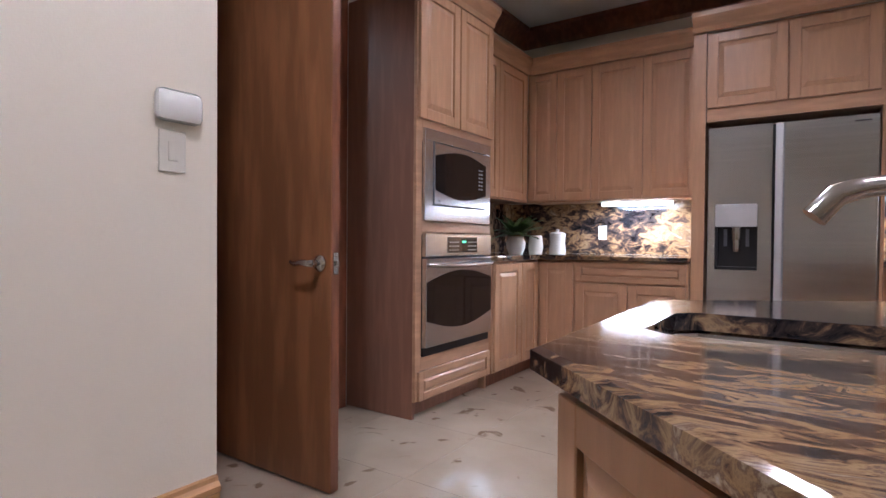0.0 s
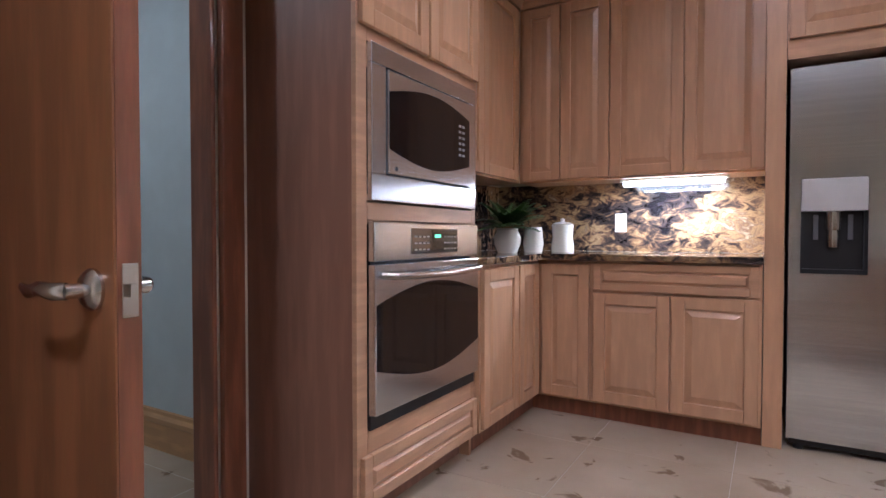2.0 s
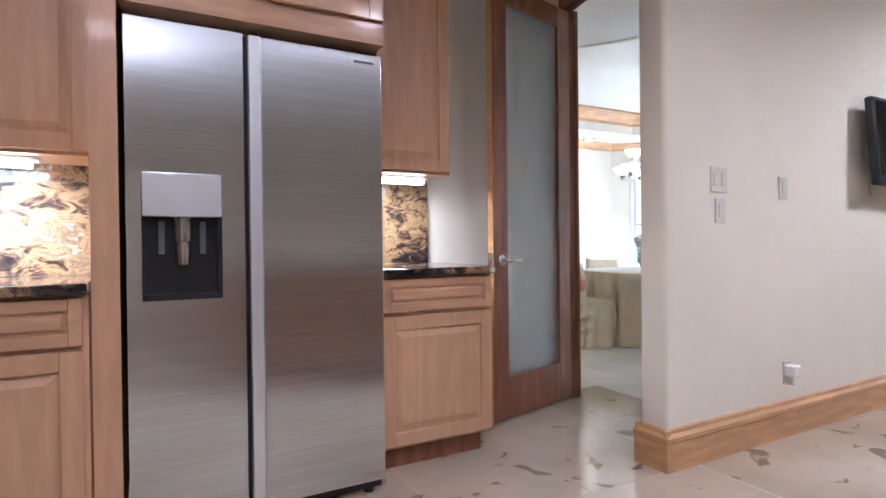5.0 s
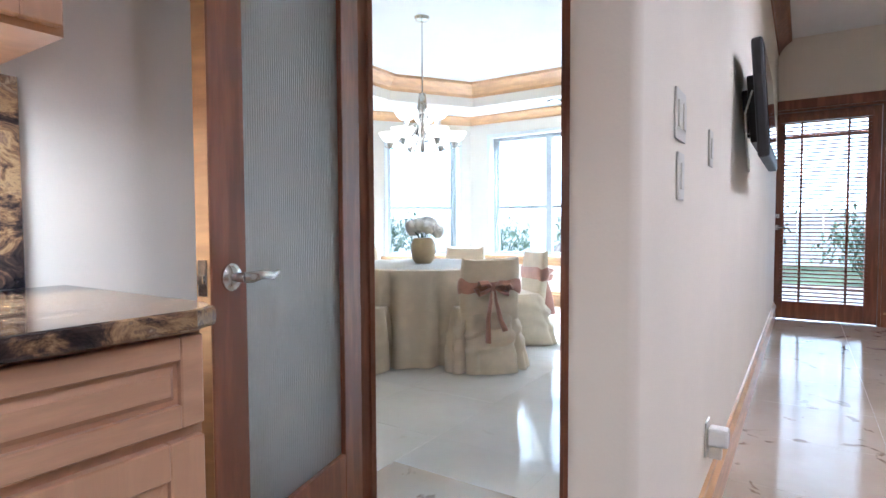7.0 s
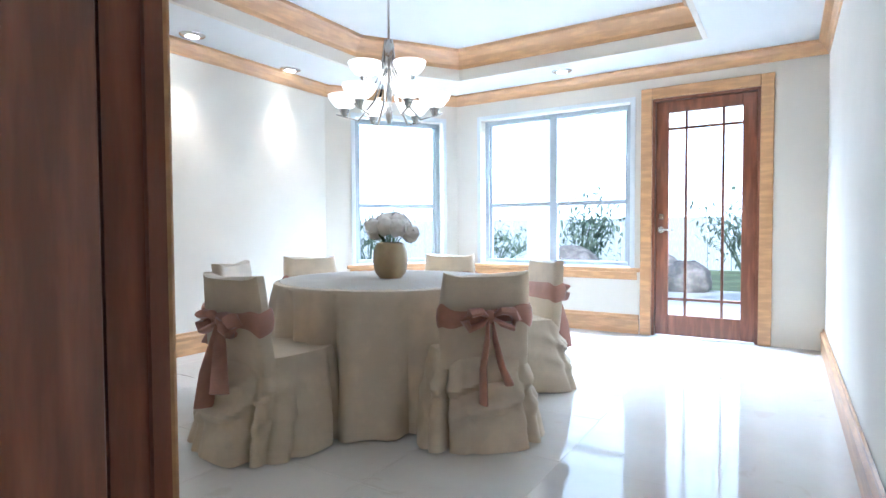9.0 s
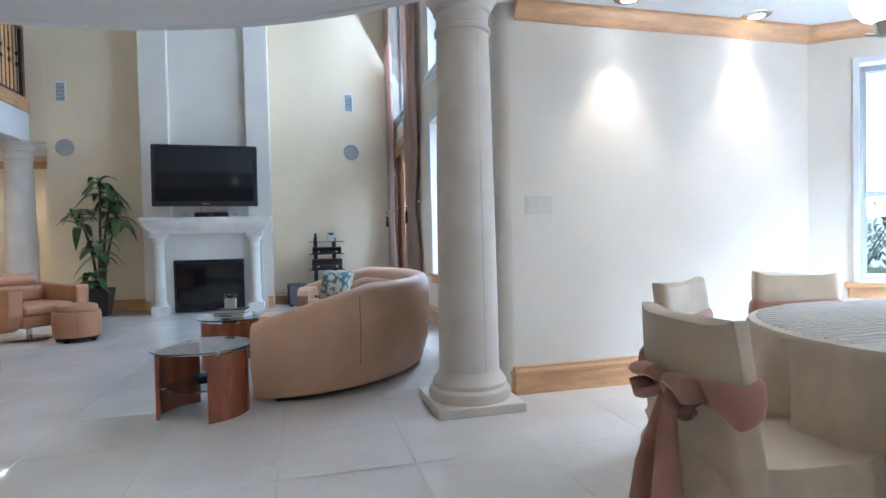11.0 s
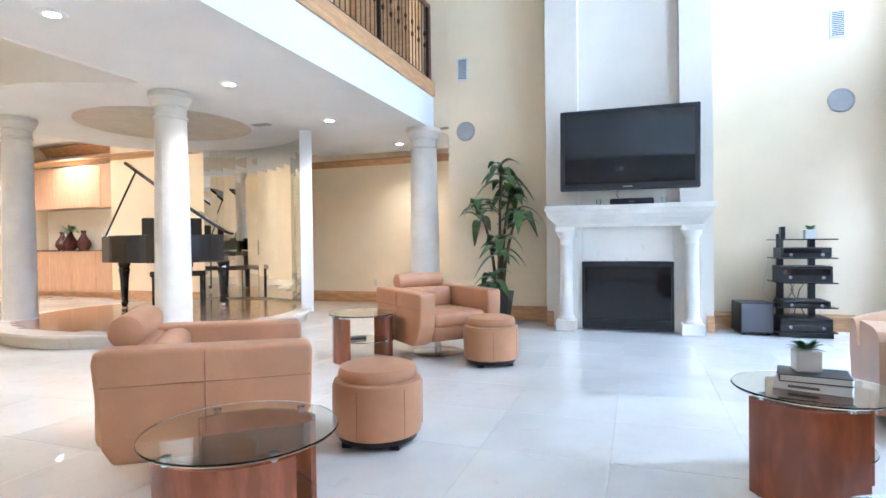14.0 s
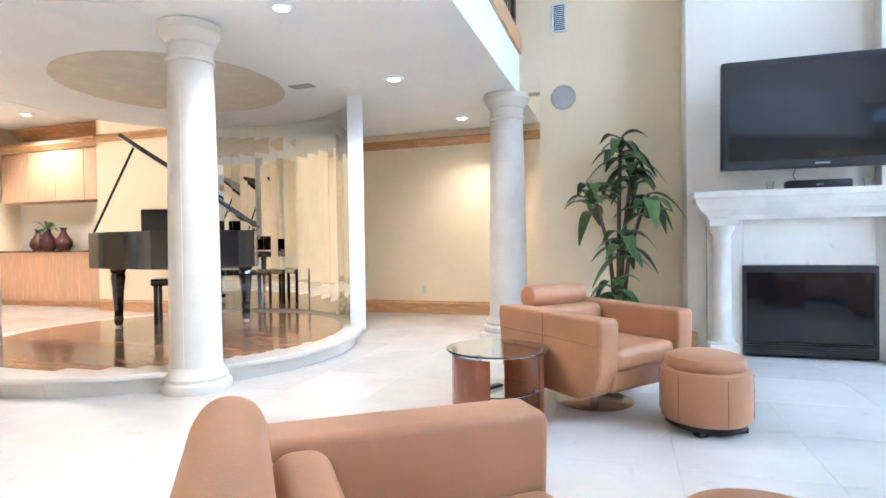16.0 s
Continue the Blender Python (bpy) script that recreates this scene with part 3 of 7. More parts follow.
bmesh.ops.solidify(fascia, geom=fascia.faces, thickness=-0.06)
structure(part("wall_canopy_edge", fascia, WHITE, smooth=True), "white plaster edge of the round canopy over the piano", "canopy edge")
hd = bm_new()
for (xa, ya), (xb, yb) in zip(ARC, ARC[1:]):
    hd.faces.new([hd.verts.new(p) for p in ((xa, ya, CEIL_D - 0.003), (xb, yb, CEIL_D - 0.003), (xb, yb, 3.2), (xa, ya, 3.2))])
bmesh.ops.remove_doubles(hd, verts=hd.verts, dist=1e-4)
bmesh.ops.solidify(hd, geom=hd.faces, thickness=0.08)
structure(part("wall_header_curved", hd, WHITE, smooth=True), "curved white header over the living room's entry", "header")
structure(part("gallery_floor_south", boxes((-0.3, 5.1, 3.7, 7.2, 3.17, 3.2)), WHITE), "upper floor slab", "floor")
wall("wall_gallery_west", (-1.88, 14.6), (-1.88, 6.2), 0.1, GTOP, HIGH, YELLOW, [(0.5, 1.4, GTOP, 5.3)], "yellow gallery wall with a doorway")
wall("wall_gallery_north", (GX + 0.2, 14.2), (-1.87, 14.2), 0.1, GTOP, HIGH, YELLOW)
structure(part("floor_grout_outside", boxes((-10, 9.2, -4.3, 15.0, -0.25, -0.12)), GROUT), "floor slab under the tiles", "floor slab")

# ---- windows and doors ----
def window(name, m, width, low, high, cols, depth, label, meeting=None, casing=True, sill=OAK):
    """A white sash window, its frames coloured in their backlit grey; x runs along the wall, y into the room. meeting:
    height of the meeting rail.
    """
    w = structure(thing(name, label, "window", m), label, "window")
    h = 0.045
    part("window_frame", boxes((0, h, -depth, -depth + 0.07, low, high), (width - h, width, -depth, -depth + 0.07, low, high), (h, width - h, -depth, -depth + 0.07, high - h, high), (h, width - h, -depth, -depth + 0.07, low, low + h), bevel=0.004), SASHFRAME, w)
    each = (width - 2 * h) / cols
    for c in range(cols):
        x0, x1 = h + c * each, h + (c + 1) * each
        if c:
            part("mullion", boxes((x0 - 0.04, x0 + 0.04, -depth + 0.002, -depth + 0.075, low + h, high - h), bevel=0.004), SASHFRAME, w)
        if meeting:
            part("meeting_rail", boxes((x0 + 0.01, x1 - 0.01, -depth + 0.01, -depth + 0.055, meeting - 0.022, meeting + 0.022), bevel=0.004), SASHFRAME, w)
        s = part("sash", boxes((x0 + 0.005, x0 + 0.03, -depth + 0.012, -depth + 0.05, low + h, high - h), (x1 - 0.03, x1 - 0.005, -depth + 0.012, -depth + 0.05, low + h, high - h)), SASHFRAME, w)
        p = part("pane", boxes((x0 + 0.02, x1 - 0.02, -depth + 0.028, -depth + 0.032, low + h, high - h)), PANE, w)
        p.visible_shadow = False
    if casing:
        part("window_lining", boxes((-0.045, 0.0, -0.01, 0.012, low - 0.02, high + 0.045), (width, width + 0.045, -0.01, 0.012, low - 0.02, high + 0.045), (0, width, -0.01, 0.012, high, high + 0.045), bevel=0.004), WINFRAME, w)
    part("window_sill", boxes((-0.10, width + 0.10, -0.02, 0.045, low - 0.045, low - 0.005), bevel=0.008), sill, w, "varnished wooden sill")
    part("apron", boxes((-0.07, width + 0.07, 0.0, 0.018, low - 0.12, low - 0.046), bevel=0.004), sill, w)
    part("inner_sill", boxes((0, width, -depth + 0.07, -0.021, low - 0.01, low + 0.003)), WINFRAME, w)
    return w


window("window_1", frame_at(8.43, 4.19, 90), 1.62, 0.64, 2.22, 2, 0.17, "white twin sash window onto the garden", 1.28)
bayd = math.degrees(math.atan2(7.03 - 6.12, 7.24 - 8.43))
bx, by = 8.43 + 0.18 * math.cos(radians(bayd)), 6.12 + 0.18 * math.sin(radians(bayd))
window("window_2", frame_at(bx, by, bayd), 1.0, 0.64, 2.22, 1, 0.17, "white single sash window in the slanted bay wall", 1.28)
window("window_3", frame_at(5.1, 8.67, 90), 1.55, 0.60, 2.42, 2, 0.18, "large white sash window beside the sofa", 1.42)
window("window_4", frame_at(5.1, 8.67, 90), 1.55, 3.0, 5.4, 2, 0.18, "upper white fixed window", None, True, WINFRAME)
window("window_5", frame_at(5.1, 11.12, 90), 1.75, 2.95, 5.4, 2, 0.18, "upper white fixed window over the french doors", None, True, WINFRAME)


def garden_door(name, m, width, height, blind, label):
    """A cherry door with a large glass and a ladder of slim bars near its edges."""
    d = structure(thing(name, label, "door", m), label, "door")
    part("casing", boxes((-0.10, 0.0, 0.0, 0.025, 0, height + 0.10), (width, width + 0.10, 0.0, 0.025, 0, height + 0.10), (0, width, 0.0, 0.025, height, height + 0.10), bevel=0.006), OAK if not blind else CHERRY, d)
    part("jamb", boxes((0, 0.025, -0.17, 0, 0, height), (width - 0.025, width, -0.17, 0, 0, height), (0.025, width - 0.025, -0.17, 0, height - 0.025, height)), CHERRY, d)
    x0, x1, st = 0.027, width - 0.027, 0.11
    part("leaf", boxes((x0, x0 + st, -0.09, -0.045, 0.01, height - 0.027), (x1 - st, x1, -0.09, -0.045, 0.01, height - 0.027), (x0 + st, x1 - st, -0.09, -0.045, 0.01, 0.20), (x0 + st, x1 - st, -0.09, -0.045, height - 0.13, height - 0.027), bevel=0.004), CHERRY, d)
    p = part("pane", boxes((x0 + st, x1 - st, -0.07, -0.066, 0.20, height - 0.13)), PANE, d)
    p.visible_shadow = False
    gx0, gx1, gz0, gz1 = x0 + st, x1 - st, 0.20, height - 0.13
    inset = 0.15
    for x in (gx0 + inset, gx1 - inset):
        part("bar", boxes((x - 0.011, x + 0.011, -0.082, -0.052, gz0, gz1)), CHERRY, d)
    for z in (gz0 + inset, gz1 - inset):
        part("bar", boxes((gx0, gx1, -0.083, -0.053, z - 0.011, z + 0.011)), CHERRY, d)
    rose = lathe(bm_new(), [(0.001, 0), (0.03, 0), (0.03, 0.01), (0.001, 0.012)], (0, 0), 20)
    bmesh.ops.transform(rose, matrix=pose(x1 - 0.05, -0.045, 1.0, -90), verts=rose.verts)
    part("door_handle", tube(rose, [(x1 - 0.05, -0.05, 1.0), (x1 - 0.05, 0.005, 1.0), (x1 - 0.10, 0.01, 1.0), (x1 - 0.16, 0.008, 0.995)], 0.009), CHROME, d)
    part("deadbolt", boxes((x1 - 0.072, x1 - 0.028, -0.045, -0.028, 1.10, 1.15), bevel=0.006), CHROME, d)
    if blind:
        for k in range(48):
            z = gz0 + 0.02 + k * (gz1 - gz0) / 48
            part("slat", boxes((gx0 - 0.03, gx1 + 0.03, -0.040, -0.018, z, z + 0.013)), CHERRY, d)
        part("blind_head", boxes((gx0 - 0.04, gx1 + 0.04, -0.044, 0.0, gz1 + 0.0, gz1 + 0.06), bevel=0.004), CHERRY, d)
    return d


garden_door("door_1", frame_at(8.43, 3.11, 90), 0.88, 2.22, False, "cherry wood garden door with a barred glass pane")
garden_door("door_2", frame_at(8.8, 1.58, 90), 0.98, 2.25, True, "cherry wood garden door behind a slatted blind")
garden_door("door_3", frame_at(5.1, 11.42, 90), 0.66, 2.36, False, "cherry wood french door leaf beside the drapes")
garden_door("door_4", frame_at(5.1, 12.06, 90), 0.66, 2.36, False, "cherry wood french door leaf beside the drapes")
structure(part("trim", boxes((5.062, 5.098, 11.25, 11.318, 0, 2.44), (5.062, 5.098, 11.25, 12.9, 2.462, 2.58), bevel=0.006), OAK), "varnished oak casing round the french doors", "casing")


def lever(parent, m, flip=1):
    bm = lathe(bm_new(), [(0.001, 0.0), (0.034, 0.0), (0.034, 0.006), (0.027, 0.013), (0.012, 0.016), (0.012, 0.045), (0.001, 0.046)], (0, 0), 24)
    bmesh.ops.transform(bm, matrix=pose(0, 0, 0, 90), verts=bm.verts)
    tube(bm, [(0, -0.04, 0), (0.015 * flip, -0.052, 0), (0.05 * flip, -0.056, 0.004), (0.09 * flip, -0.054, -0.004), (0.118 * flip, -0.052, 0.004)], [0.011, 0.011, 0.009, 0.008, 0.005], 10, 1.3)
    bmesh.ops.transform(bm, matrix=m, verts=bm.verts)
    return part("door_handle", bm, CHROME, parent, "satin nickel lever handle", True)


# birch door, standing open into the kitchen
d = structure(thing("door_5", "", "", pose(-0.895, 0.40, 0, 0, 0, 0)), "stained birch flush door standing open", "door")
part("leaf", boxes((0, 0.80, -0.022, 0.022, 0.012, 2.47), bevel=0.003), DOORWOOD, d)
part("leaf_edge", boxes((0.8002, 0.803, -0.019, 0.019, 0.014, 2.468)), CHERRY, d)
lever(d, pose(0.74, -0.022, 0.915), -1)
lever(d, pose(0.74, 0.022, 0.915, 0, 0, 180), 1)
part("latch_plate", boxes((0.8032, 0.806, -0.013, 0.013, 0.872, 0.958), bevel=0.001), CHROME, d)
part("latch_bolt", boxes((0.806, 0.816, -0.006, 0.006, 0.905, 0.925)), CHROME, d)
casing = boxes((-0.895, -0.865, 1.162, 1.255, 0, 2.6), (-1.02, -0.897, 1.142, 1.16, 0, 2.5), (-1.02, -0.897, 0.322, 0.34, 0, 2.5), (-0.895, -0.865, 0.24, 1.255, 2.51, 2.6), bevel=0.006)
structure(part("trim", casing, CHERRY), "brown stained door casing", "casing")

# brown flush door at the end of the passage
pd = structure(thing("door_7", "", "", pose(-2.02, 1.70, 0, 0, 0, 180)), "brown stained flush door, shut, in the passage", "door")
part("leaf", boxes((0.07, 0.90, 0.0, 0.04, 0.012, 2.3), bevel=0.003), DOORWOOD, pd)
part("casing", boxes((-0.02, 0.068, -0.04, 0.03, 0, 2.38), (0.902, 0.99, -0.04, 0.03, 0, 2.38), (0.068, 0.902, -0.04, 0.03, 2.302, 2.38), bevel=0.006), CHERRY, pd)
lever(pd, pose(0.14, 0.04, 0.93, 0, 0, 180), -1)

# glazed door in the slanted wall, its leaf standing open
slant = math.degrees(math.atan2(DW.y, DW.x))
cs = thing("door_frame", "", "", frame_at(DA.x, DA.y, slant))
structure(cs, "cherry stained frame round the glazed door's opening", "door frame")
s0, s1 = DS0, DS1
for y0, y1 in ((0.0, 0.022), (-0.092, -0.07)):
    part("casing", boxes((s0 - 0.08, s0 + 0.01, y0, y1, 0, 2.62), (s1 - 0.01, s1 + (0.05 if y0 == 0.0 else 0.012), y0, y1, 0, 2.62), (s0 + 0.011, s1 - 0.011, y0, y1, 2.55, 2.62), bevel=0.006), CHERRY if y0 == 0.0 else OAK, cs)
part("jamb", boxes((s0, s0 + 0.03, -0.07, 0, 0, 2.56), (s1 - 0.03, s1, -0.07, 0, 0, 2.56), (s0 + 0.03, s1 - 0.03, -0.07, 0, 2.53, 2.56), (s0 + 0.03, s0 + 0.042, -0.068, -0.046, 0, 2.53), (s1 - 0.042, s1 - 0.03, -0.068, -0.046, 0, 2.53)), CHERRY, cs)
g = structure(thing("door_6", "", "", pose(3.322, 3.602, 0, 0, 0, 194.9)), "cherry door with a reeded frosted glass pane, open", "door")
LW = 0.752
part("leaf", boxes((0, 0.125, -0.022, 0.022, 0.012, 2.5), (LW - 0.125, LW, -0.022, 0.022, 0.012, 2.5), (0.125, LW - 0.125, -0.022, 0.022, 0.012, 0.25), (0.125, LW - 0.125, -0.022, 0.022, 2.375, 2.5), bevel=0.004), CHERRY, g)
part("leaf_edge", boxes((LW + 0.0002, LW + 0.002, -0.019, 0.019, 0.014, 2.498)), OAK, g, "paler oak lipping")
part("pane", boxes((0.125, LW - 0.125, -0.004, 0.004, 0.25, 2.375)), FROST, g, "reeded frosted glass pane")
reeds = bm_new()
for k in range(50):
    x = 0.127 + k * 0.01
    box(reeds, x, x + 0.0035, 0.0045, 0.0055, 0.25, 2.375)
part("reeds", reeds, FROST, g)
lever(g, pose(LW - 0.065, 0.022, 0.915, 0, 0, 180), 1)
lever(g, pose(LW - 0.065, -0.022, 0.915), -1)
part("latch_plate", boxes((LW + 0.002, LW + 0.005, -0.013, 0.013, 0.875, 0.96), bevel=0.001), CHROME, g)
part("latch_bolt", boxes((LW + 0.005, LW + 0.014, -0.007, 0.007, 0.905, 0.925)), CHROME, g)
for z in (0.25, 1.25, 2.25):
    part("hinge", lathe(bm_new(), [(0.006, z), (0.006, z + 0.10)], (-0.004, -0.028), 10), CHROME, g)

# garden
structure(part("ground", boxes((9.2, 400, -300, 300, -0.6, -0.15), (5.4, 9.2, 7.3, 300, -0.6, -0.15), (-300, 5.4, 15.2, 300, -0.6, -0.151), (-300, -10.1, -300, 15.2, -0.6, -0.152), (-10.1, 9.2, -300, -4.5, -0.6, -0.153)), LAWN), "lawn round the house", "ground")
structure(part("pavement", boxes((9.0, 13.5, -4.0, 9.5, -0.15, -0.06), (5.45, 9.0, 7.35, 14.5, -0.15, -0.061)), PATIO), "pale concrete patio outside the windows", "patio")
structure(part("floor_edge", boxes((8.6, 9.2, -4.3, 7.4, -0.12, -0.01)), PATIO), "stone threshold strip", "threshold")
structure(part("backdrop", boxes((90, 90.5, -160, 220, -2, 90)), HAZE), "bright hazy sky beyond the garden", "sky")

# ---- kitchen ----
def panel_door(parent, name, w, h, m, material=MAPLE, knob=False):
    """A raised-panel front: x across, z up, its face towards -y."""
    bm = bm_new()
    st = min(0.06, w * 0.22, h * 0.26)
    for r in ((0, st, 0, h), (w - st, w, 0, h), (st, w - st, 0, st), (st, w - st, h - st, h)):
        box(bm, r[0], r[1], -0.021, 0, r[2], r[3], bevel=0.0025, seg=1)
    x0, x1, z0, z1, b = st, w - st, st, h - st, min(0.035, w * 0.12, h * 0.12)
    lo = [bm.verts.new((x, -0.008, z)) for x, z in ((x0, z0), (x1, z0), (x1, z1), (x0, z1))]
    md = [bm.verts.new((x, -0.009, z)) for x, z in ((x0 + 0.008, z0 + 0.008), (x1 - 0.008, z0 + 0.008), (x1 - 0.008, z1 - 0.008), (x0 + 0.008, z1 - 0.008))]
    hi = [bm.verts.new((x, -0.019, z)) for x, z in ((x0 + b, z0 + b), (x1 - b, z0 + b), (x1 - b, z1 - b), (x0 + b, z1 - b))]
    for ra, rb in ((lo, md), (md, hi)):
        for k in range(4):
            bm.faces.new((ra[k], ra[(k + 1) % 4], rb[(k + 1) % 4], rb[k]))
    bm.faces.new(hi)
    bmesh.ops.transform(bm, matrix=m, verts=bm.verts)
    return part(name, bm, material, parent)


EAST, SOUTH = 90, 0
# oven tower
t = thing("oven_tower", "tall honey maple cabinet holding microwave and oven", "cabinet")
F = -0.395
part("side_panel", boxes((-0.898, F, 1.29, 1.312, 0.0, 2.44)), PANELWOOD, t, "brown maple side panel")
part("side_panel", boxes((-0.898, F, 2.10, 2.12, 0.0, 2.44)), MAPLE, t)
part("body", boxes((-0.898, -0.88, 1.312, 2.10, 0.10, 2.44), (-0.88, F, 1.312, 2.10, 2.42, 2.44), (-0.88, F, 1.312, 2.10, 0.27, 0.30)), MAPLE, t)
part("face_frame", boxes((F, F + 0.02, 1.29, 1.345, 0.10, 2.44), (F, F + 0.02, 2.085, 2.12, 0.10, 2.44), (F, F + 0.02, 1.345, 2.085, 1.055, 1.115), (F, F + 0.02, 1.345, 2.085, 1.645, 1.70), (F, F + 0.02, 1.345, 2.085, 0.27, 0.345), bevel=0.002), MAPLE_H, t)
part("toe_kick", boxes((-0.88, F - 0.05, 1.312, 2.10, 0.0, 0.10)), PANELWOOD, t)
for y in (1.30, 1.712):
    panel_door(t, "door", 0.40, 0.74, pose(F + 0.0205, y, 1.69, 0, 0, 90))
panel_door(t, "drawer", 0.80, 0.165, pose(F + 0.0205, 1.305, 0.105, 0, 0, 90), MAPLE_H)
part("crown", along((F + 0.02, 1.30), (F + 0.02, 2.12), [(-0.0, 2.44), (-0.02, 2.44), (-0.03, 2.47), (-0.075, 2.53), (-0.075, 2.56), (0.0, 2.56)]), MAPLE_H, t)


def arch(y0, y1, z0, z1, bulge_low, bulge_high, n=14):
    """Outline with bowed upper and lower edges, across y, up z."""
    low = [(y0 + (y1 - y0) * k / n, z0 - bulge_low * math.sin(math.pi * k / n)) for k in range(n + 1)]
    high = [(y0 + (y1 - y0) * k / n, z1 + bulge_high * math.sin(math.pi * k / n)) for k in range(n + 1)]
    return low + high[::-1]


def face_x(bm, outline, x0, x1):
    prism(bm, outline, 0, x1 - x0)
    bmesh.ops.transform(bm, matrix=Matrix(((0, 0, 1, x0), (1, 0, 0, 0), (0, 1, 0, 0), (0, 0, 0, 1))), verts=bm.verts)
    return bm


FX = F + 0.021
mw = thing("microwave_oven", "built-in stainless steel microwave with a bowed dark window", "microwave")
part("trim_frame", boxes((FX, FX + 0.02, 1.345, 2.085, 1.12, 1.21), (FX, FX + 0.02, 1.345, 2.085, 1.575, 1.642), (FX, FX + 0.02, 1.345, 1.425, 1.21, 1.575), (FX, FX + 0.02, 2.02, 2.085, 1.21, 1.575), bevel=0.003), STEEL, mw)
part("vent_slot", boxes((FX + 0.0202, FX + 0.022, 1.43, 2.015, 1.572, 1.576)), BLACK, mw)
part("body", boxes((-0.86, FX, 1.40, 2.05, 1.20, 1.58)), BLACK, mw)
part("door", boxes((FX + 0.002, FX + 0.026, 1.43, 2.015, 1.215, 1.57), bevel=0.004), STEEL, mw)
part("door_window", face_x(bm_new(), arch(1.435, 2.01, 1.300, 1.495, 0.045, 0.045), FX + 0.0265, FX + 0.0285), BLACKGLASS, mw, "black bowed glass window")
kp = bm_new()
for r in range(6):
    for c in range(2):
        box(kp, FX + 0.029, FX + 0.030, 1.915 + c * 0.03, 1.935 + c * 0.03, 1.335 + r * 0.024, 1.345 + r * 0.024)
part("keypad", kp, GREYPLASTIC, mw)
part("badge", lathe(bm_new(), [(0.001, 0), (0.008, 0), (0.008, 0.002), (0.001, 0.002)], (0, 0), 14), PRINT, mw).matrix_basis = pose(FX + 0.0265, 1.475, 1.235, 0, 90)

ov = thing("wall_oven", "built-in stainless steel oven with a bowed black window", "oven")
part("control_panel", boxes((FX, FX + 0.03, 1.345, 2.085, 0.915, 1.05), bevel=0.005), STEEL, ov)
part("display_glass", boxes((FX + 0.0302, FX + 0.032, 1.56, 1.90, 0.935, 1.03), bevel=0.001), BLACKGLASS, ov)
part("display", boxes((FX + 0.0322, FX + 0.033, 1.72, 1.765, 0.995, 1.008)), DISPLAY, ov, "lit green clock digits")
for r in range(3):
    for c in range(8):
        y = 1.58 + c * 0.028 if c < 4 else 1.79 + (c - 4) * 0.026
        part("button", boxes((FX + 0.0322, FX + 0.033, y, y + 0.017, 0.948 + r * 0.024, 0.954 + r * 0.024)), GREYPLASTIC, ov)
part("body", boxes((-0.86, FX, 1.36, 2.07, 0.35, 1.04)), BLACK, ov)
part("door", boxes((FX + 0.002, FX + 0.034, 1.345, 2.085, 0.40, 0.905), bevel=0.004), STEEL, ov)
part("door_window", face_x(bm_new(), arch(1.352, 2.078, 0.550, 0.770, 0.065, 0.060), FX + 0.0345, FX + 0.0365), BLACKGLASS, ov, "black bowed glass window")
part("handle", tube(bm_new(), [(FX + 0.03, 1.39, 0.868), (FX + 0.075, 1.41, 0.866), (FX + 0.085, 1.55, 0.862), (FX + 0.088, 1.715, 0.860), (FX + 0.085, 1.88, 0.862), (FX + 0.075, 2.02, 0.866), (FX + 0.03, 2.04, 0.868)], 0.013, 12), CHROME, ov, smooth=True)
part("vent_grille", boxes((FX, FX + 0.012, 1.345, 2.085, 0.35, 0.398)), BLACK, ov)

# lower cabinets
t = thing("corner_base_cabinet", "honey maple base cabinet under dark granite", "cabinet")
part("body", boxes((-0.898, -0.355, 2.124, 3.66, 0.10, 0.868), (-0.355, -0.05, 2.86, 3.43, 0.10, 0.868)), MAPLE, t)
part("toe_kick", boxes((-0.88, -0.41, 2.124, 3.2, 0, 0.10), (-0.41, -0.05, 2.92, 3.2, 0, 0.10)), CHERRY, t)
panel_door(t, "door", 0.40, 0.735, pose(-0.354, 2.135, 0.115, 0, 0, 90))
panel_door(t, "door", 0.27, 0.735, pose(-0.354, 2.55, 0.115, 0, 0, 90))
panel_door(t, "door", 0.265, 0.735, pose(-0.325, 2.859, 0.115))
t = thing("sink_base_cabinet", "honey maple base cabinet with a wide drawer front", "cabinet")
part("body", boxes((-0.048, 0.748, 2.86, 3.43, 0.10, 0.868)), MAPLE, t)
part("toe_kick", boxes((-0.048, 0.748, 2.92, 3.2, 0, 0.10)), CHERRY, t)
panel_door(t, "drawer", 0.77, 0.145, pose(-0.035, 2.859, 0.715), MAPLE_H)
panel_door(t, "door", 0.38, 0.585, pose(-0.035, 2.859, 0.115))
panel_door(t, "door", 0.38, 0.585, pose(0.355, 2.859, 0.115))
t = thing("end_base_cabinet", "narrow honey maple base cabinet beside the fridge", "cabinet")
part("body", boxes((1.80, 2.385, 3.10, 3.67, 0.10, 0.868)), MAPLE, t)
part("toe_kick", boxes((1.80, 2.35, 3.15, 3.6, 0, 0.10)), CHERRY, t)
panel_door(t, "drawer", 0.572, 0.15, pose(1.805, 3.099, 0.71), MAPLE_H)
panel_door(t, "door", 0.572, 0.575, pose(1.805, 3.099, 0.115))

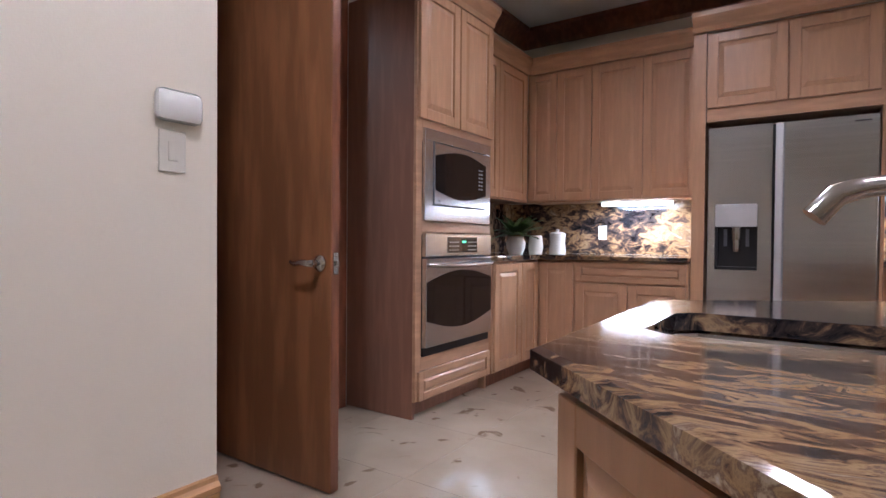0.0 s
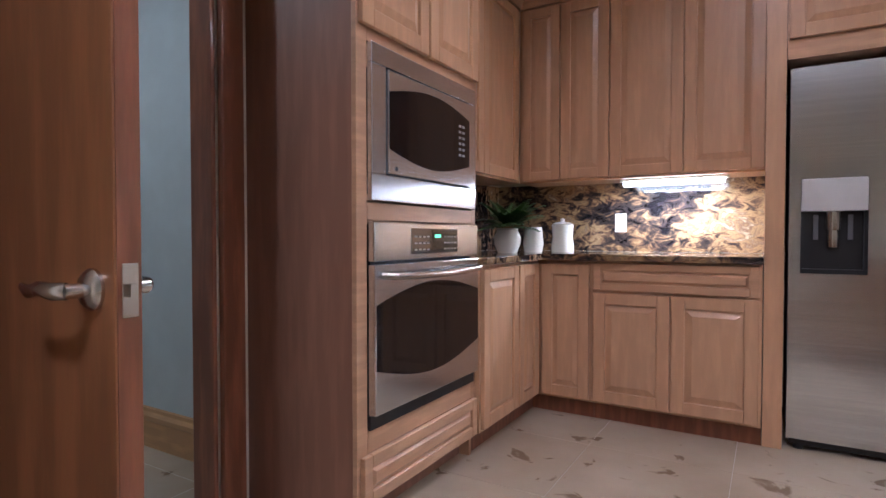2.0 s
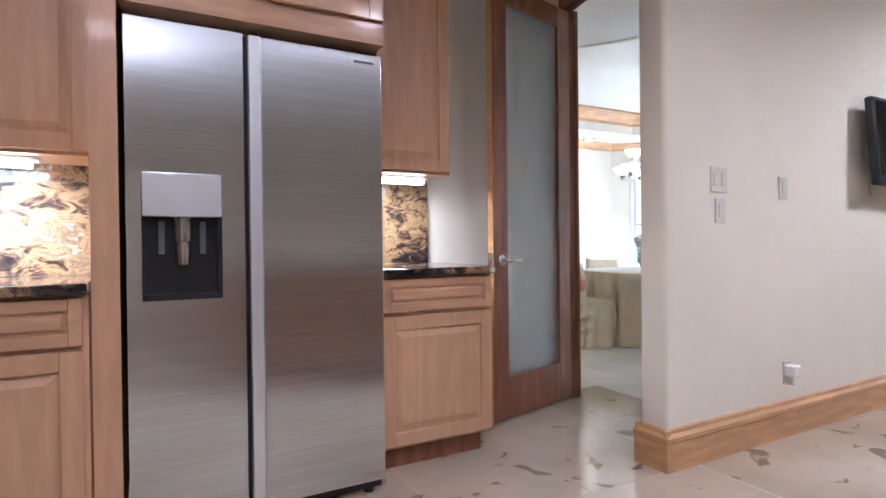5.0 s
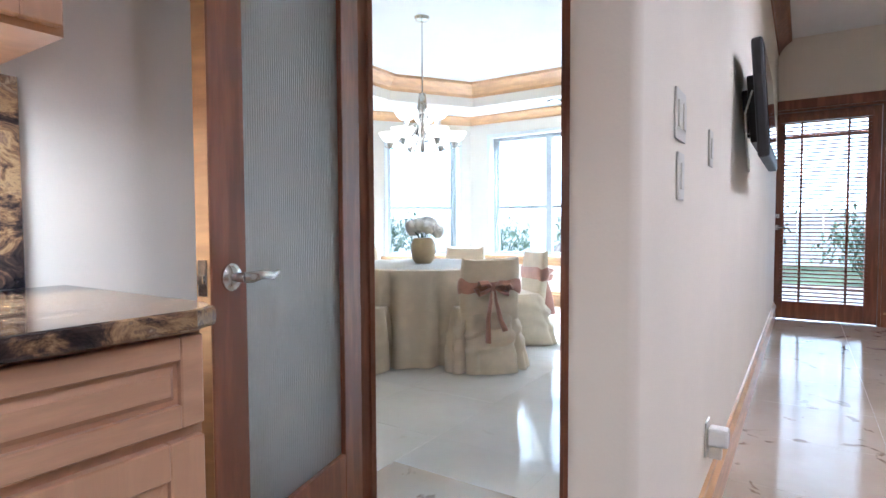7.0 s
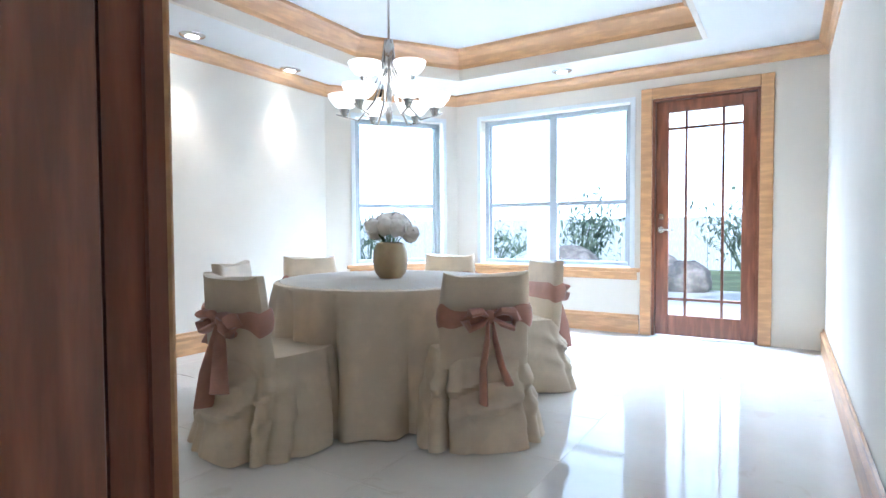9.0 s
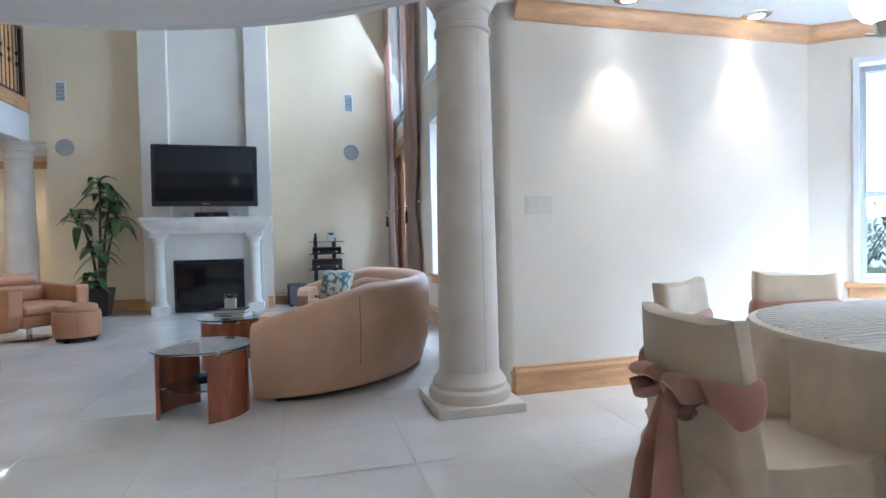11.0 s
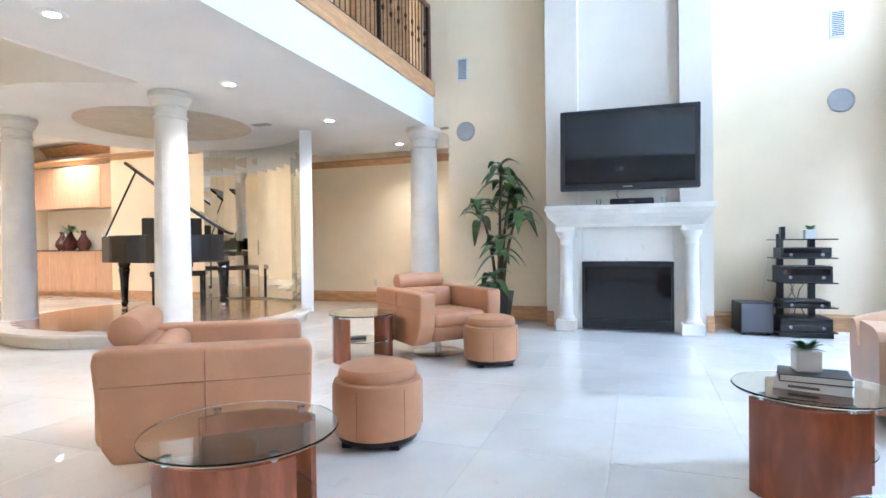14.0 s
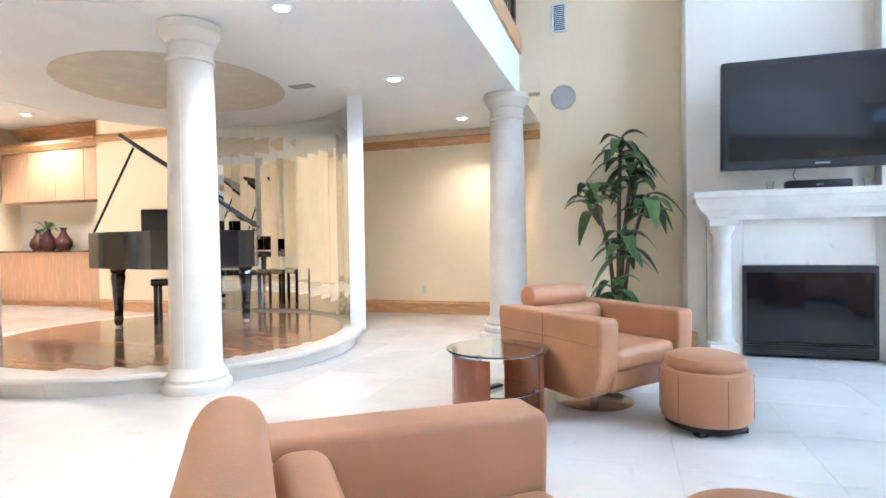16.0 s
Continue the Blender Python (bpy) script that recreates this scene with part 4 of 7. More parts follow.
# granite
ct = bm_new()
prism(ct, [(-0.895, 2.125), (-0.315, 2.125), (-0.315, 2.815), (0.75, 2.815), (0.75, 3.675), (-0.895, 3.675)], 0.870, 0.905, 0.008)
tagged(part("countertop", ct, GRANITE), "polished dark gold granite worktop with bowed edge", "worktop")
ct = bm_new()
prism(ct, [(1.79, 3.67), (1.79, 3.05), (2.35, 3.05), (2.40, 3.075), (2.42, 3.13), (2.42, 3.67)], 0.870, 0.905, 0.008)
tagged(part("countertop", ct, GRANITE), "short polished granite worktop beside the fridge", "worktop")
structure(part("backsplash", boxes((-0.872, 0.75, 3.44, 3.464, 0.906, 1.345), (-0.895, -0.873, 2.125, 3.46, 0.906, 1.345)), GRANITE), "polished dark gold granite backsplash", "backsplash")
structure(part("backsplash", boxes((1.79, 2.33, 3.655, 3.678, 0.906, 1.36)), GRANITE), "polished granite backsplash", "backsplash")
structure(part("wall_infill", boxes((-0.872, 0.75, 3.466, 3.676, 0.906, 2.44)), CREAM), "cream wall behind the wall cabinets", "wall")


# wall cabinets
def wall_cabinet(x0, x1, y0, y1, z0, z1, doors, label, face="south"):
    c = thing("wall_cabinet", label, "cabinet")
    part("body", boxes((x0, x1, y0, y1, z0, z1)), MAPLE, c)
    for a, b in doors:
        if face == "south":
            panel_door(c, "door", b - a - 0.006, z1 - z0 - 0.03, pose(a + 0.003, y0 - 0.001, z0 + 0.012))
        else:
            panel_door(c, "door", b - a - 0.006, z1 - z0 - 0.03, pose(x1 + 0.001, a + 0.003, z0 + 0.012, 0, 0, 90))
    cr = [(0.0, z1), (-0.02, z1), (-0.03, z1 + 0.03), (-0.075, z1 + 0.09), (-0.075, z1 + 0.12), (0.0, z1 + 0.12)]
    if face == "south":
        part("crown", along((x0, y0), (x1, y0), cr), MAPLE_H, c)
    else:
        part("crown", along((x1, y0), (x1, y1), cr), MAPLE_H, c)
    return c


wall_cabinet(-0.896, -0.60, 2.124, 3.16, 1.335, 2.42, ((2.14, 2.62), (2.62, 3.10)), "honey maple wall cabinet beside the oven tower", "east")
wall_cabinet(-0.598, -0.035, 3.164, 3.46, 1.335, 2.42, ((-0.575, -0.33), (-0.33, -0.035)), "honey maple corner wall cabinet over dark granite")
wall_cabinet(-0.033, 0.75, 3.164, 3.46, 1.335, 2.42, ((-0.033, 0.364), (0.364, 0.75)), "honey maple wall cabinet with a lit strip below")
wall_cabinet(1.795, 2.275, 3.30, 3.676, 1.36, 2.42, ((1.80, 2.27),), "narrow honey maple wall cabinet beside the fridge")
t = thing("fridge_surround", "honey maple surround and cabinet over the fridge", "cabinet")
part("side_panel", boxes((0.752, 0.832, 2.915, 3.67, 0, 2.42)), MAPLE, t)
part("side_panel", boxes((1.772, 1.79, 3.02, 3.67, 0, 2.42)), MAPLE, t)
part("body", boxes((0.834, 1.77, 2.935, 3.67, 1.82, 2.42)), MAPLE_H, t)
panel_door(t, "door", 0.455, 0.49, pose(0.842, 2.934, 1.91))
panel_door(t, "door", 0.455, 0.49, pose(1.305, 2.934, 1.91))
part("crown", along((0.75, 2.915), (1.79, 2.915), [(0.0, 2.421), (-0.02, 2.421), (-0.03, 2.45), (-0.075, 2.51), (-0.075, 2.54), (0.0, 2.54)]), MAPLE_H, t)

# fridge
f = thing("refrigerator", "stainless steel side-by-side fridge with a water dispenser", "refrigerator")
part("body", boxes((0.852, 1.755, 3.01, 3.66, 0.03, 1.76)), BLACK, f)
DXA, DXB, DZA, DZB = 0.895, 1.145, 0.83, 1.265
part("door", boxes((0.85, DXA, 2.935, 3.005, 0.055, 1.775), (DXB, 1.222, 2.935, 3.005, 0.055, 1.775), (DXA, DXB, 2.935, 3.005, 0.055, DZA), (DXA, DXB, 2.935, 3.005, DZB, 1.775)), STEEL, f, "stainless steel door with dispenser")
part("door", boxes((1.2815, 1.757, 2.935, 3.005, 0.055, 1.775), bevel=0.006), STEEL, f)
for x in (1.2235, 1.2385):
    part("handle", boxes((x, x + (0.042 if x > 1.23 else 0.014), 2.918 if x > 1.23 else 2.94, 3.0, 0.06, 1.77), bevel=0.004), GRIP if x > 1.23 else BLACK, f, "full-height grip strip")
dp = part("dispenser", boxes((DXA, DXA + 0.012, 2.95, 3.0, DZA, DZB), (DXB - 0.012, DXB, 2.95, 3.0, DZA, DZB), (DXA, DXB, 2.99, 3.0, DZA, DZB), (DXA, DXB, 2.938, 3.0, DZA, DZA + 0.02)), BLACK, f)
part("control_panel", boxes((DXA + 0.002, DXB - 0.002, 2.928, 2.98, 1.115, DZB - 0.002), bevel=0.003), GRIP, dp)
part("nozzle", lathe(lathe(bm_new(), [(0.03, 1.03), (0.033, 1.075), (0.03, 1.115)], (1.02, 2.965), 18), [(0.022, 0.95), (0.025, 1.0), (0.022, 1.03)], (1.02, 2.965), 18), CHROME, dp, smooth=True)
for px in (0.945, 1.075):
    part("paddle", boxes((px, px + 0.02, 2.968, 2.978, 0.985, 1.10), bevel=0.003), PRINT, dp)
part("grille", boxes((0.86, 1.75, 2.965, 3.0, 0.02, 0.05)), BLACK, f)
for x in (0.90, 1.70):
    part("foot", lathe(bm_new(), [(0.022, 0), (0.022, 0.03), (0.012, 0.035)], (x, 2.985), 14), BLACK, f)
part("badge", boxes((1.64, 1.72, 2.9335, 2.9348, 1.735, 1.743)), PRINT, f)

# strip lamps under the cabinets
for x0, x1, y, z in ((0.03, 0.56, 3.27, 1.332), (1.85, 2.17, 3.42, 1.357)):
    s = thing("strip_lamp", "lit white strip lamp under the wall cabinet", "lamp", group="under-cabinet lamps")
    part("housing", boxes((x0 - 0.02, x1 + 0.02, y - 0.035, y + 0.035, z - 0.012, z), bevel=0.002), PLASTIC, s)
    part("diffuser", boxes((x0, x1, y - 0.042, y - 0.0, z - 0.038, z - 0.012), bevel=0.004), STRIP, s, "glowing diffuser")


# plates on walls: switches and sockets
def wall_plate(name, m, w, h, rockers, label, category):
    p = thing(name, label, category, m)
    part("plate", boxes((-w / 2, w / 2, -0.006, 0, -h / 2, h / 2), bevel=0.0025), PLASTIC, p)
    for k in range(rockers):
        x = -w / 2 + (k + 0.5) * w / rockers
        part("rocker", boxes((x - 0.016, x + 0.016, -0.010, -0.006, -0.032, 0.032), bevel=0.002), PLASTIC, p)
    return p


wall_plate("socket", pose(-0.03, 3.439, 1.085), 0.07, 0.115, 1, "ivory wall socket on the granite backsplash", "socket")
wall_plate("socket", pose(-0.872, 2.95, 1.085, 0, 0, 90), 0.07, 0.115, 1, "ivory wall socket in the dark corner", "socket")
wall_plate("light_switch", pose(-0.261, -0.165, 1.29, 0, 0, 90), 0.09, 0.135, 1, "cream rocker switch below the thermostat", "switch")
th = thing("thermostat", "white rounded thermostat box on the wall", "thermostat", pose(-0.261, -0.15, 1.435, 0, 0, 90))
part("case", boxes((-0.078, 0.078, -0.034, 0, -0.054, 0.05), bevel=0.022), CERAMIC, th, smooth=True)
part("lamp_lens", boxes((0.035, 0.05, -0.032, -0.029, 0.0, 0.012), bevel=0.002), GREYPLASTIC, th)
wall_plate("light_switch", pose(3.27, 2.499, 1.30), 0.12, 0.12, 2, "white double switch on the pale wall", "switch")
wall_plate("volume_knob_plate", pose(3.28, 2.499, 1.155), 0.075, 0.115, 1, "white dimmer plate on the pale wall", "switch")
wall_plate("light_switch", pose(3.79, 2.499, 1.28), 0.075, 0.115, 1, "white single switch on the pale wall", "switch")
sk = wall_plate("socket", pose(3.82, 2.499, 0.33), 0.075, 0.115, 1, "white socket with a plugged-in night light", "socket")
part("plug", boxes((-0.045, 0.01, -0.07, -0.010, -0.015, 0.045), bevel=0.008), CERAMIC, sk)
part("night_light", boxes((-0.03, 0.0, -0.05, -0.012, -0.06, -0.016), bevel=0.006), PLASTIC, sk)

# small television on a bracket
tv = thing("small_television", "small black television on a swivel wall bracket", "television", pose(4.87, 2.435, 1.565, -4, 0, 0))
part("screen_case", boxes((-0.39, 0.39, -0.055, -0.01, -0.25, 0.25), bevel=0.012), BLACK, tv)
part("screen", boxes((-0.36, 0.36, -0.0575, -0.0555, -0.20, 0.225)), BLACKGLASS, tv)
part("bracket", boxes((-0.20, 0.20, -0.01, 0.025, -0.16, 0.14), (-0.10, -0.04, 0.025, 0.055, -0.10, 0.10), (0.04, 0.10, 0.025, 0.055, -0.10, 0.10), bevel=0.006), BLACK, tv)
part("cable", tube(bm_new(), [(-0.30, 0.0, 0.05), (-0.33, 0.03, -0.05), (-0.28, 0.035, -0.18), (-0.31, 0.03, -0.3)], 0.004, 6), PLASTIC, tv)

# fern and jars on the worktop
def blade_leaf(bm, base, way, length, width, droop, n=5, fold=0.15):
    base, way = Vector(base), Vector(way).normalized()
    side = way.cross(Vector((0, 0, 1)))
    side = (side if side.length > 0.05 else Vector((1, 0, 0))).normalized()
    prev = None
    for k in range(n + 1):
        u = k / n
        p = base + way * length * u + Vector((0, 0, -droop * u * u))
        w = width * math.sin(math.pi * min(0.98, 0.12 + 0.88 * u)) ** 0.8 * 0.5
        row = [bm.verts.new(p - side * w + Vector((0, 0, w * fold))), bm.verts.new(p), bm.verts.new(p + side * w + Vector((0, 0, w * fold)))]
        if prev:
            bm.faces.new((prev[0], prev[1], row[1], row[0]))
            bm.faces.new((prev[1], prev[2], row[2], row[1]))
        prev = row


fp = thing("potted_fern", "green fern in a round white ceramic pot", "plant", pose(-0.52, 2.80, 0.905))
part("pot", lathe(bm_new(), [(0.001, 0), (0.055, 0), (0.075, 0.05), (0.078, 0.09), (0.06, 0.13), (0.064, 0.14), (0.055, 0.14), (0.05, 0.12)], (0, 0), 28), CERAMIC, fp, smooth=True)
fr = bm_new()
rng = random.Random(5)
for k in range(48):
    a, e = rng.uniform(0, 6.28), rng.uniform(0.3, 1.8)
    way = Vector((math.cos(a), math.sin(a), e))
    L = rng.uniform(0.18, 0.32)
    for s in range(9):
        u = 0.25 + s * 0.085
        p = Vector((0, 0, 0.13)) + way.normalized() * L * u + Vector((0, 0, -0.08 * u * u))
        sidev = way.cross(Vector((0, 0, 1))).normalized()
        for sg in (-1, 1):
            blade_leaf(fr, p, sidev * sg + way * 0.5, 0.085 * (1.2 - u), 0.022, 0.012, 2)
part("fronds", fr, FERN, fp, "feathery green fronds")
jr = thing("ceramic_jar", "plain white ceramic jar on the worktop", "jar", pose(-0.44, 3.0, 0.905))
part("body", lathe(bm_new(), [(0.001, 0), (0.052, 0), (0.062, 0.05), (0.055, 0.12), (0.05, 0.15), (0.045, 0.15), (0.001, 0.145)], (0, 0), 26), CERAMIC, jr, smooth=True)
jr = thing("lidded_jar", "tall white lidded ceramic jar", "jar", pose(-0.30, 3.12, 0.905))
part("body", lathe(bm_new(), [(0.001, 0), (0.066, 0), (0.068, 0.03), (0.060, 0.09), (0.064, 0.15), (0.066, 0.165), (0.001, 0.166)], (0, 0), 28), CERAMIC, jr, smooth=True)
part("lid", lathe(bm_new(), [(0.064, 0.167), (0.05, 0.178), (0.012, 0.184), (0.014, 0.2), (0.001, 0.206)], (0, 0), 24), CERAMIC, jr, smooth=True)

# island
ISL = [(1.090, 0.465), (1.114, -0.350), (2.15, -1.36), (3.05, -1.0), (3.05, 1.15), (2.3, 1.33)]
SX0, SX1, SY0, SY1 = 1.200, 1.93, -0.115, 0.235
hole = [(SX0 + 0.04, SY0), (SX1 - 0.04, SY0), (SX1, SY0 + 0.04), (SX1, SY1 - 0.04), (SX1 - 0.04, SY1), (SX0 + 0.04, SY1), (SX0, SY1 - 0.04), (SX0, SY0 + 0.04)]
isl = thing("kitchen_island", "maple kitchen island under dark gold granite", "kitchen island")
top = sheet_with_hole(ISL, hole, 0.808, 0.04)
for loop, out in ((ISL, 0.012), (hole, 0.0)):
    n = len(loop)
    cx, cy = sum(p[0] for p in loop) / n, sum(p[1] for p in loop) / n
    rows = []
    for z, o in ((0.808, 0), (0.813, out), (0.843, out), (0.848, 0)):
        rows.append([top.verts.new((x + o * (1 if x > cx else -1), y + o * (1 if y > cy else -1), z)) for x, y in loop])
    for ra, rb in zip(rows, rows[1:]):
        for k in range(n):
            top.faces.new((ra[k], ra[(k + 1) % n], rb[(k + 1) % n], rb[k]))
bmesh.ops.remove_doubles(top, verts=top.verts, dist=1e-4)
part("worktop", top, GRANITE, isl, "polished granite top with rounded edge")
ins = [(1.135, 0.44), (1.160, -0.325), (2.16, -1.28), (3.0, -0.95), (3.0, 1.11), (2.3, 1.27)]
shell = bm_new()
rows = [[shell.verts.new((x, y, z)) for x, y in ins] for z in (0.10, 0.806)]
for k in range(6):
    shell.faces.new((rows[0][k], rows[0][(k + 1) % 6], rows[1][(k + 1) % 6], rows[1][k]))
bmesh.ops.solidify(shell, geom=shell.faces, thickness=0.012)
part("body", shell, MAPLE, isl)
part("toe_kick", prism(bm_new(), [(1.18, 0.42), (1.20, -0.29), (2.16, -1.21), (2.95, -0.9), (2.95, 1.05), (2.3, 1.21)], 0, 0.10), CHERRY, isl)
ang = math.degrees(math.atan2(-1.28 + 0.325, 2.16 - 1.16))
for k in range(3):
    s = 0.02 + k * 0.445
    px, py = 1.16 + s * math.cos(radians(ang)), -0.325 + s * math.sin(radians(ang))
    off = Vector((math.sin(radians(ang)), -math.cos(radians(ang)), 0)) * 0.016
    panel_door(isl, "door", 0.43, 0.665, pose(px + off.x, py + off.y, 0.12, 0, 0, ang))
sk = thing("sink", "stainless steel undermount sink in the island", "sink")
basin = bm_new()
rows = []
for z, o in ((0.811, -0.012), (0.805, 0.0), (0.67, 0.015), (0.64, 0.04)):
    rows.append([basin.verts.new((x + o * (1 if x < 1.57 else -1), y + o * (1 if y < 0.04 else -1), z - 0.004)) for x, y in hole])
for ra, rb in zip(rows, rows[1:]):
    for k in range(8):
        basin.faces.new((ra[k], ra[(k + 1) % 8], rb[(k + 1) % 8], rb[k]))
basin.faces.new(rows[-1])
part("basin", basin, STEEL, sk, smooth=True)
fc = thing("faucet", "brushed nickel faucet with an arched spout", "faucet")
part("base", lathe(bm_new(), [(0.03, 0.848), (0.03, 0.863), (0.022, 0.883), (0.02, 1.038), (0.001, 1.048)], (1.867, 0.300), 20), CHROME, fc, smooth=True)
part("spout", tube(bm_new(), [(1.867, 0.300, 0.998), (1.827, 0.280, 1.088), (1.717, 0.230, 1.123), (1.567, 0.160, 1.118), (1.530, 0.135, 1.113), (1.492, 0.110, 1.099), (1.458, 0.100, 1.058)], [0.022, 0.021, 0.02, 0.019, 0.02, 0.022, 0.023], 14), CHROME, fc, smooth=True)
sd = thing("soap_dispenser", "brushed nickel soap pump beside the sink", "soap dispenser", pose(2.03, 0.30, 0.848))
part("pump", tube(lathe(bm_new(), [(0.02, 0), (0.02, 0.01), (0.01, 0.02), (0.01, 0.08), (0.001, 0.085)], (0, 0), 16), [(0, 0, 0.075), (-0.04, -0.02, 0.085), (-0.07, -0.035, 0.075)], 0.006), CHROME, sd, smooth=True)
# ceiling lamps of the kitchen
def downlight(x, y, z, power, label="round recessed ceiling lamp, lit", spot=110, aim=None, colour=WARM, soft=0.05):
    c = thing("ceiling_lamp", label, "ceiling lamp", pose(x, y, z), "recessed ceiling lamps")
    part("rim", lathe(bm_new(), [(0.066, -0.012), (0.09, -0.006), (0.096, 0.0), (0.07, 0.0), (0.066, -0.004)], (0, 0), 24), CHROME if label.startswith("small") else WINFRAME, c, smooth=True)
    part("bulb", lathe(bm_new(), [(0.001, -0.02), (0.03, -0.018), (0.062, -0.008), (0.064, -0.002)], (0, 0), 20), BULB, c, smooth=True)
    if power:
        lamp("downlight", "SPOT", look((x, y, z - 0.03), aim or (x, y + 0.001, 0)), power, colour, soft, None, spot, 0.7)
    return c


for x, y, w in ((0.75, 1.6, 68), (0.6, -0.7, 120), (2.6, 0.6, 125), (5.2, 0.9, 210)):
    downlight(x, y, CEIL_K, w, spot=160, colour=(1.0, 0.88, 0.86), soft=0.12)
# added fill lamp, out of view, that brightens the passage wall
downlight(-1.75, 0.3, 2.8, 42, spot=150, colour=(0.95, 0.97, 0.95))

# ---- dining room ----
TX, TY, TR, TH = 5.68, 4.975, 0.685, 0.708
tb = thing("dining_table", "round dining table hidden under a long cloth", "table", pose(TX, TY, 0))
part("tabletop", lathe(bm_new(), [(0.001, TH - 0.03), (TR - 0.01, TH - 0.03), (TR - 0.01, TH - 0.005), (0.001, TH - 0.005)], (0, 0), 40), TABLEWOOD, tb)
part("pedestal", lathe(bm_new(), [(0.28, 0), (0.28, 0.03), (0.06, 0.10), (0.05, TH - 0.03)], (0, 0), 20), TABLEWOOD, tb)
cl = bm_new()
rows = []
seg = 260
rng = random.Random(3)
ph = [rng.uniform(0, 6.28) for _ in range(4)]
creases = [(2 * math.pi * (k + rng.uniform(-0.25, 0.25)) / 13, rng.uniform(0.5, 1.1)) for k in range(13)]
for k in range(16):
    if k < 4:
        r, z, w = TR * (0.02 + 0.98 * k / 3), TH, 0.0
        if k == 3:
            z = TH - 0.004
    else:
        u = (k - 4) / 11
        r, z, w = TR + 0.008 + 0.07 * u ** 0.8, (TH - 0.02) * (1 - u) + 0.004, 0.075 * u ** 0.7
    row = []
    for s in range(seg):
        a = 2 * math.pi * s / seg
        f = 0.35 * math.sin(5 * a + ph[2]) + 0.12 * math.sin(19 * a + ph[1])
        for g, deep in creases:
            da = (a - g + math.pi) % (2 * math.pi) - math.pi
            f += deep * (0.55 * math.exp(-((abs(da) - 0.13) / 0.07) ** 2) - 1.5 * math.exp(-(da / 0.05) ** 2))
        rr = r + w * f
        row.append(cl.verts.new((rr * math.cos(a), rr * math.sin(a), z)))
    rows.append(row)
for ra, rb in zip(rows, rows[1:]):
    for s in range(seg):
        cl.faces.new((ra[s], ra[(s + 1) % seg], rb[(s + 1) % seg], rb[s]))
cl.faces.new(rows[0])
tc = tagged(part("tablecloth", cl, LINEN, smooth=True), "floor-length beige damask cloth on the round table", "tablecloth")
tc.location = (TX, TY, 0.001)
rib = bm_new()
for k in range(34):
    y = -0.64 + k * 0.0388
    h = math.sqrt(max(0, 0.66 ** 2 - y * y))
    if h > 0.05:
        tube(rib, [(-h, y, TH + 0.003), (0, y + 0.004, TH + 0.004), (h, y, TH + 0.003)], 0.004, 5, 0.7)
rn = part("stripes", rib, PAPER, tc, "raised pale stripes woven in the cloth")
rn.location = (0, 0, 0)


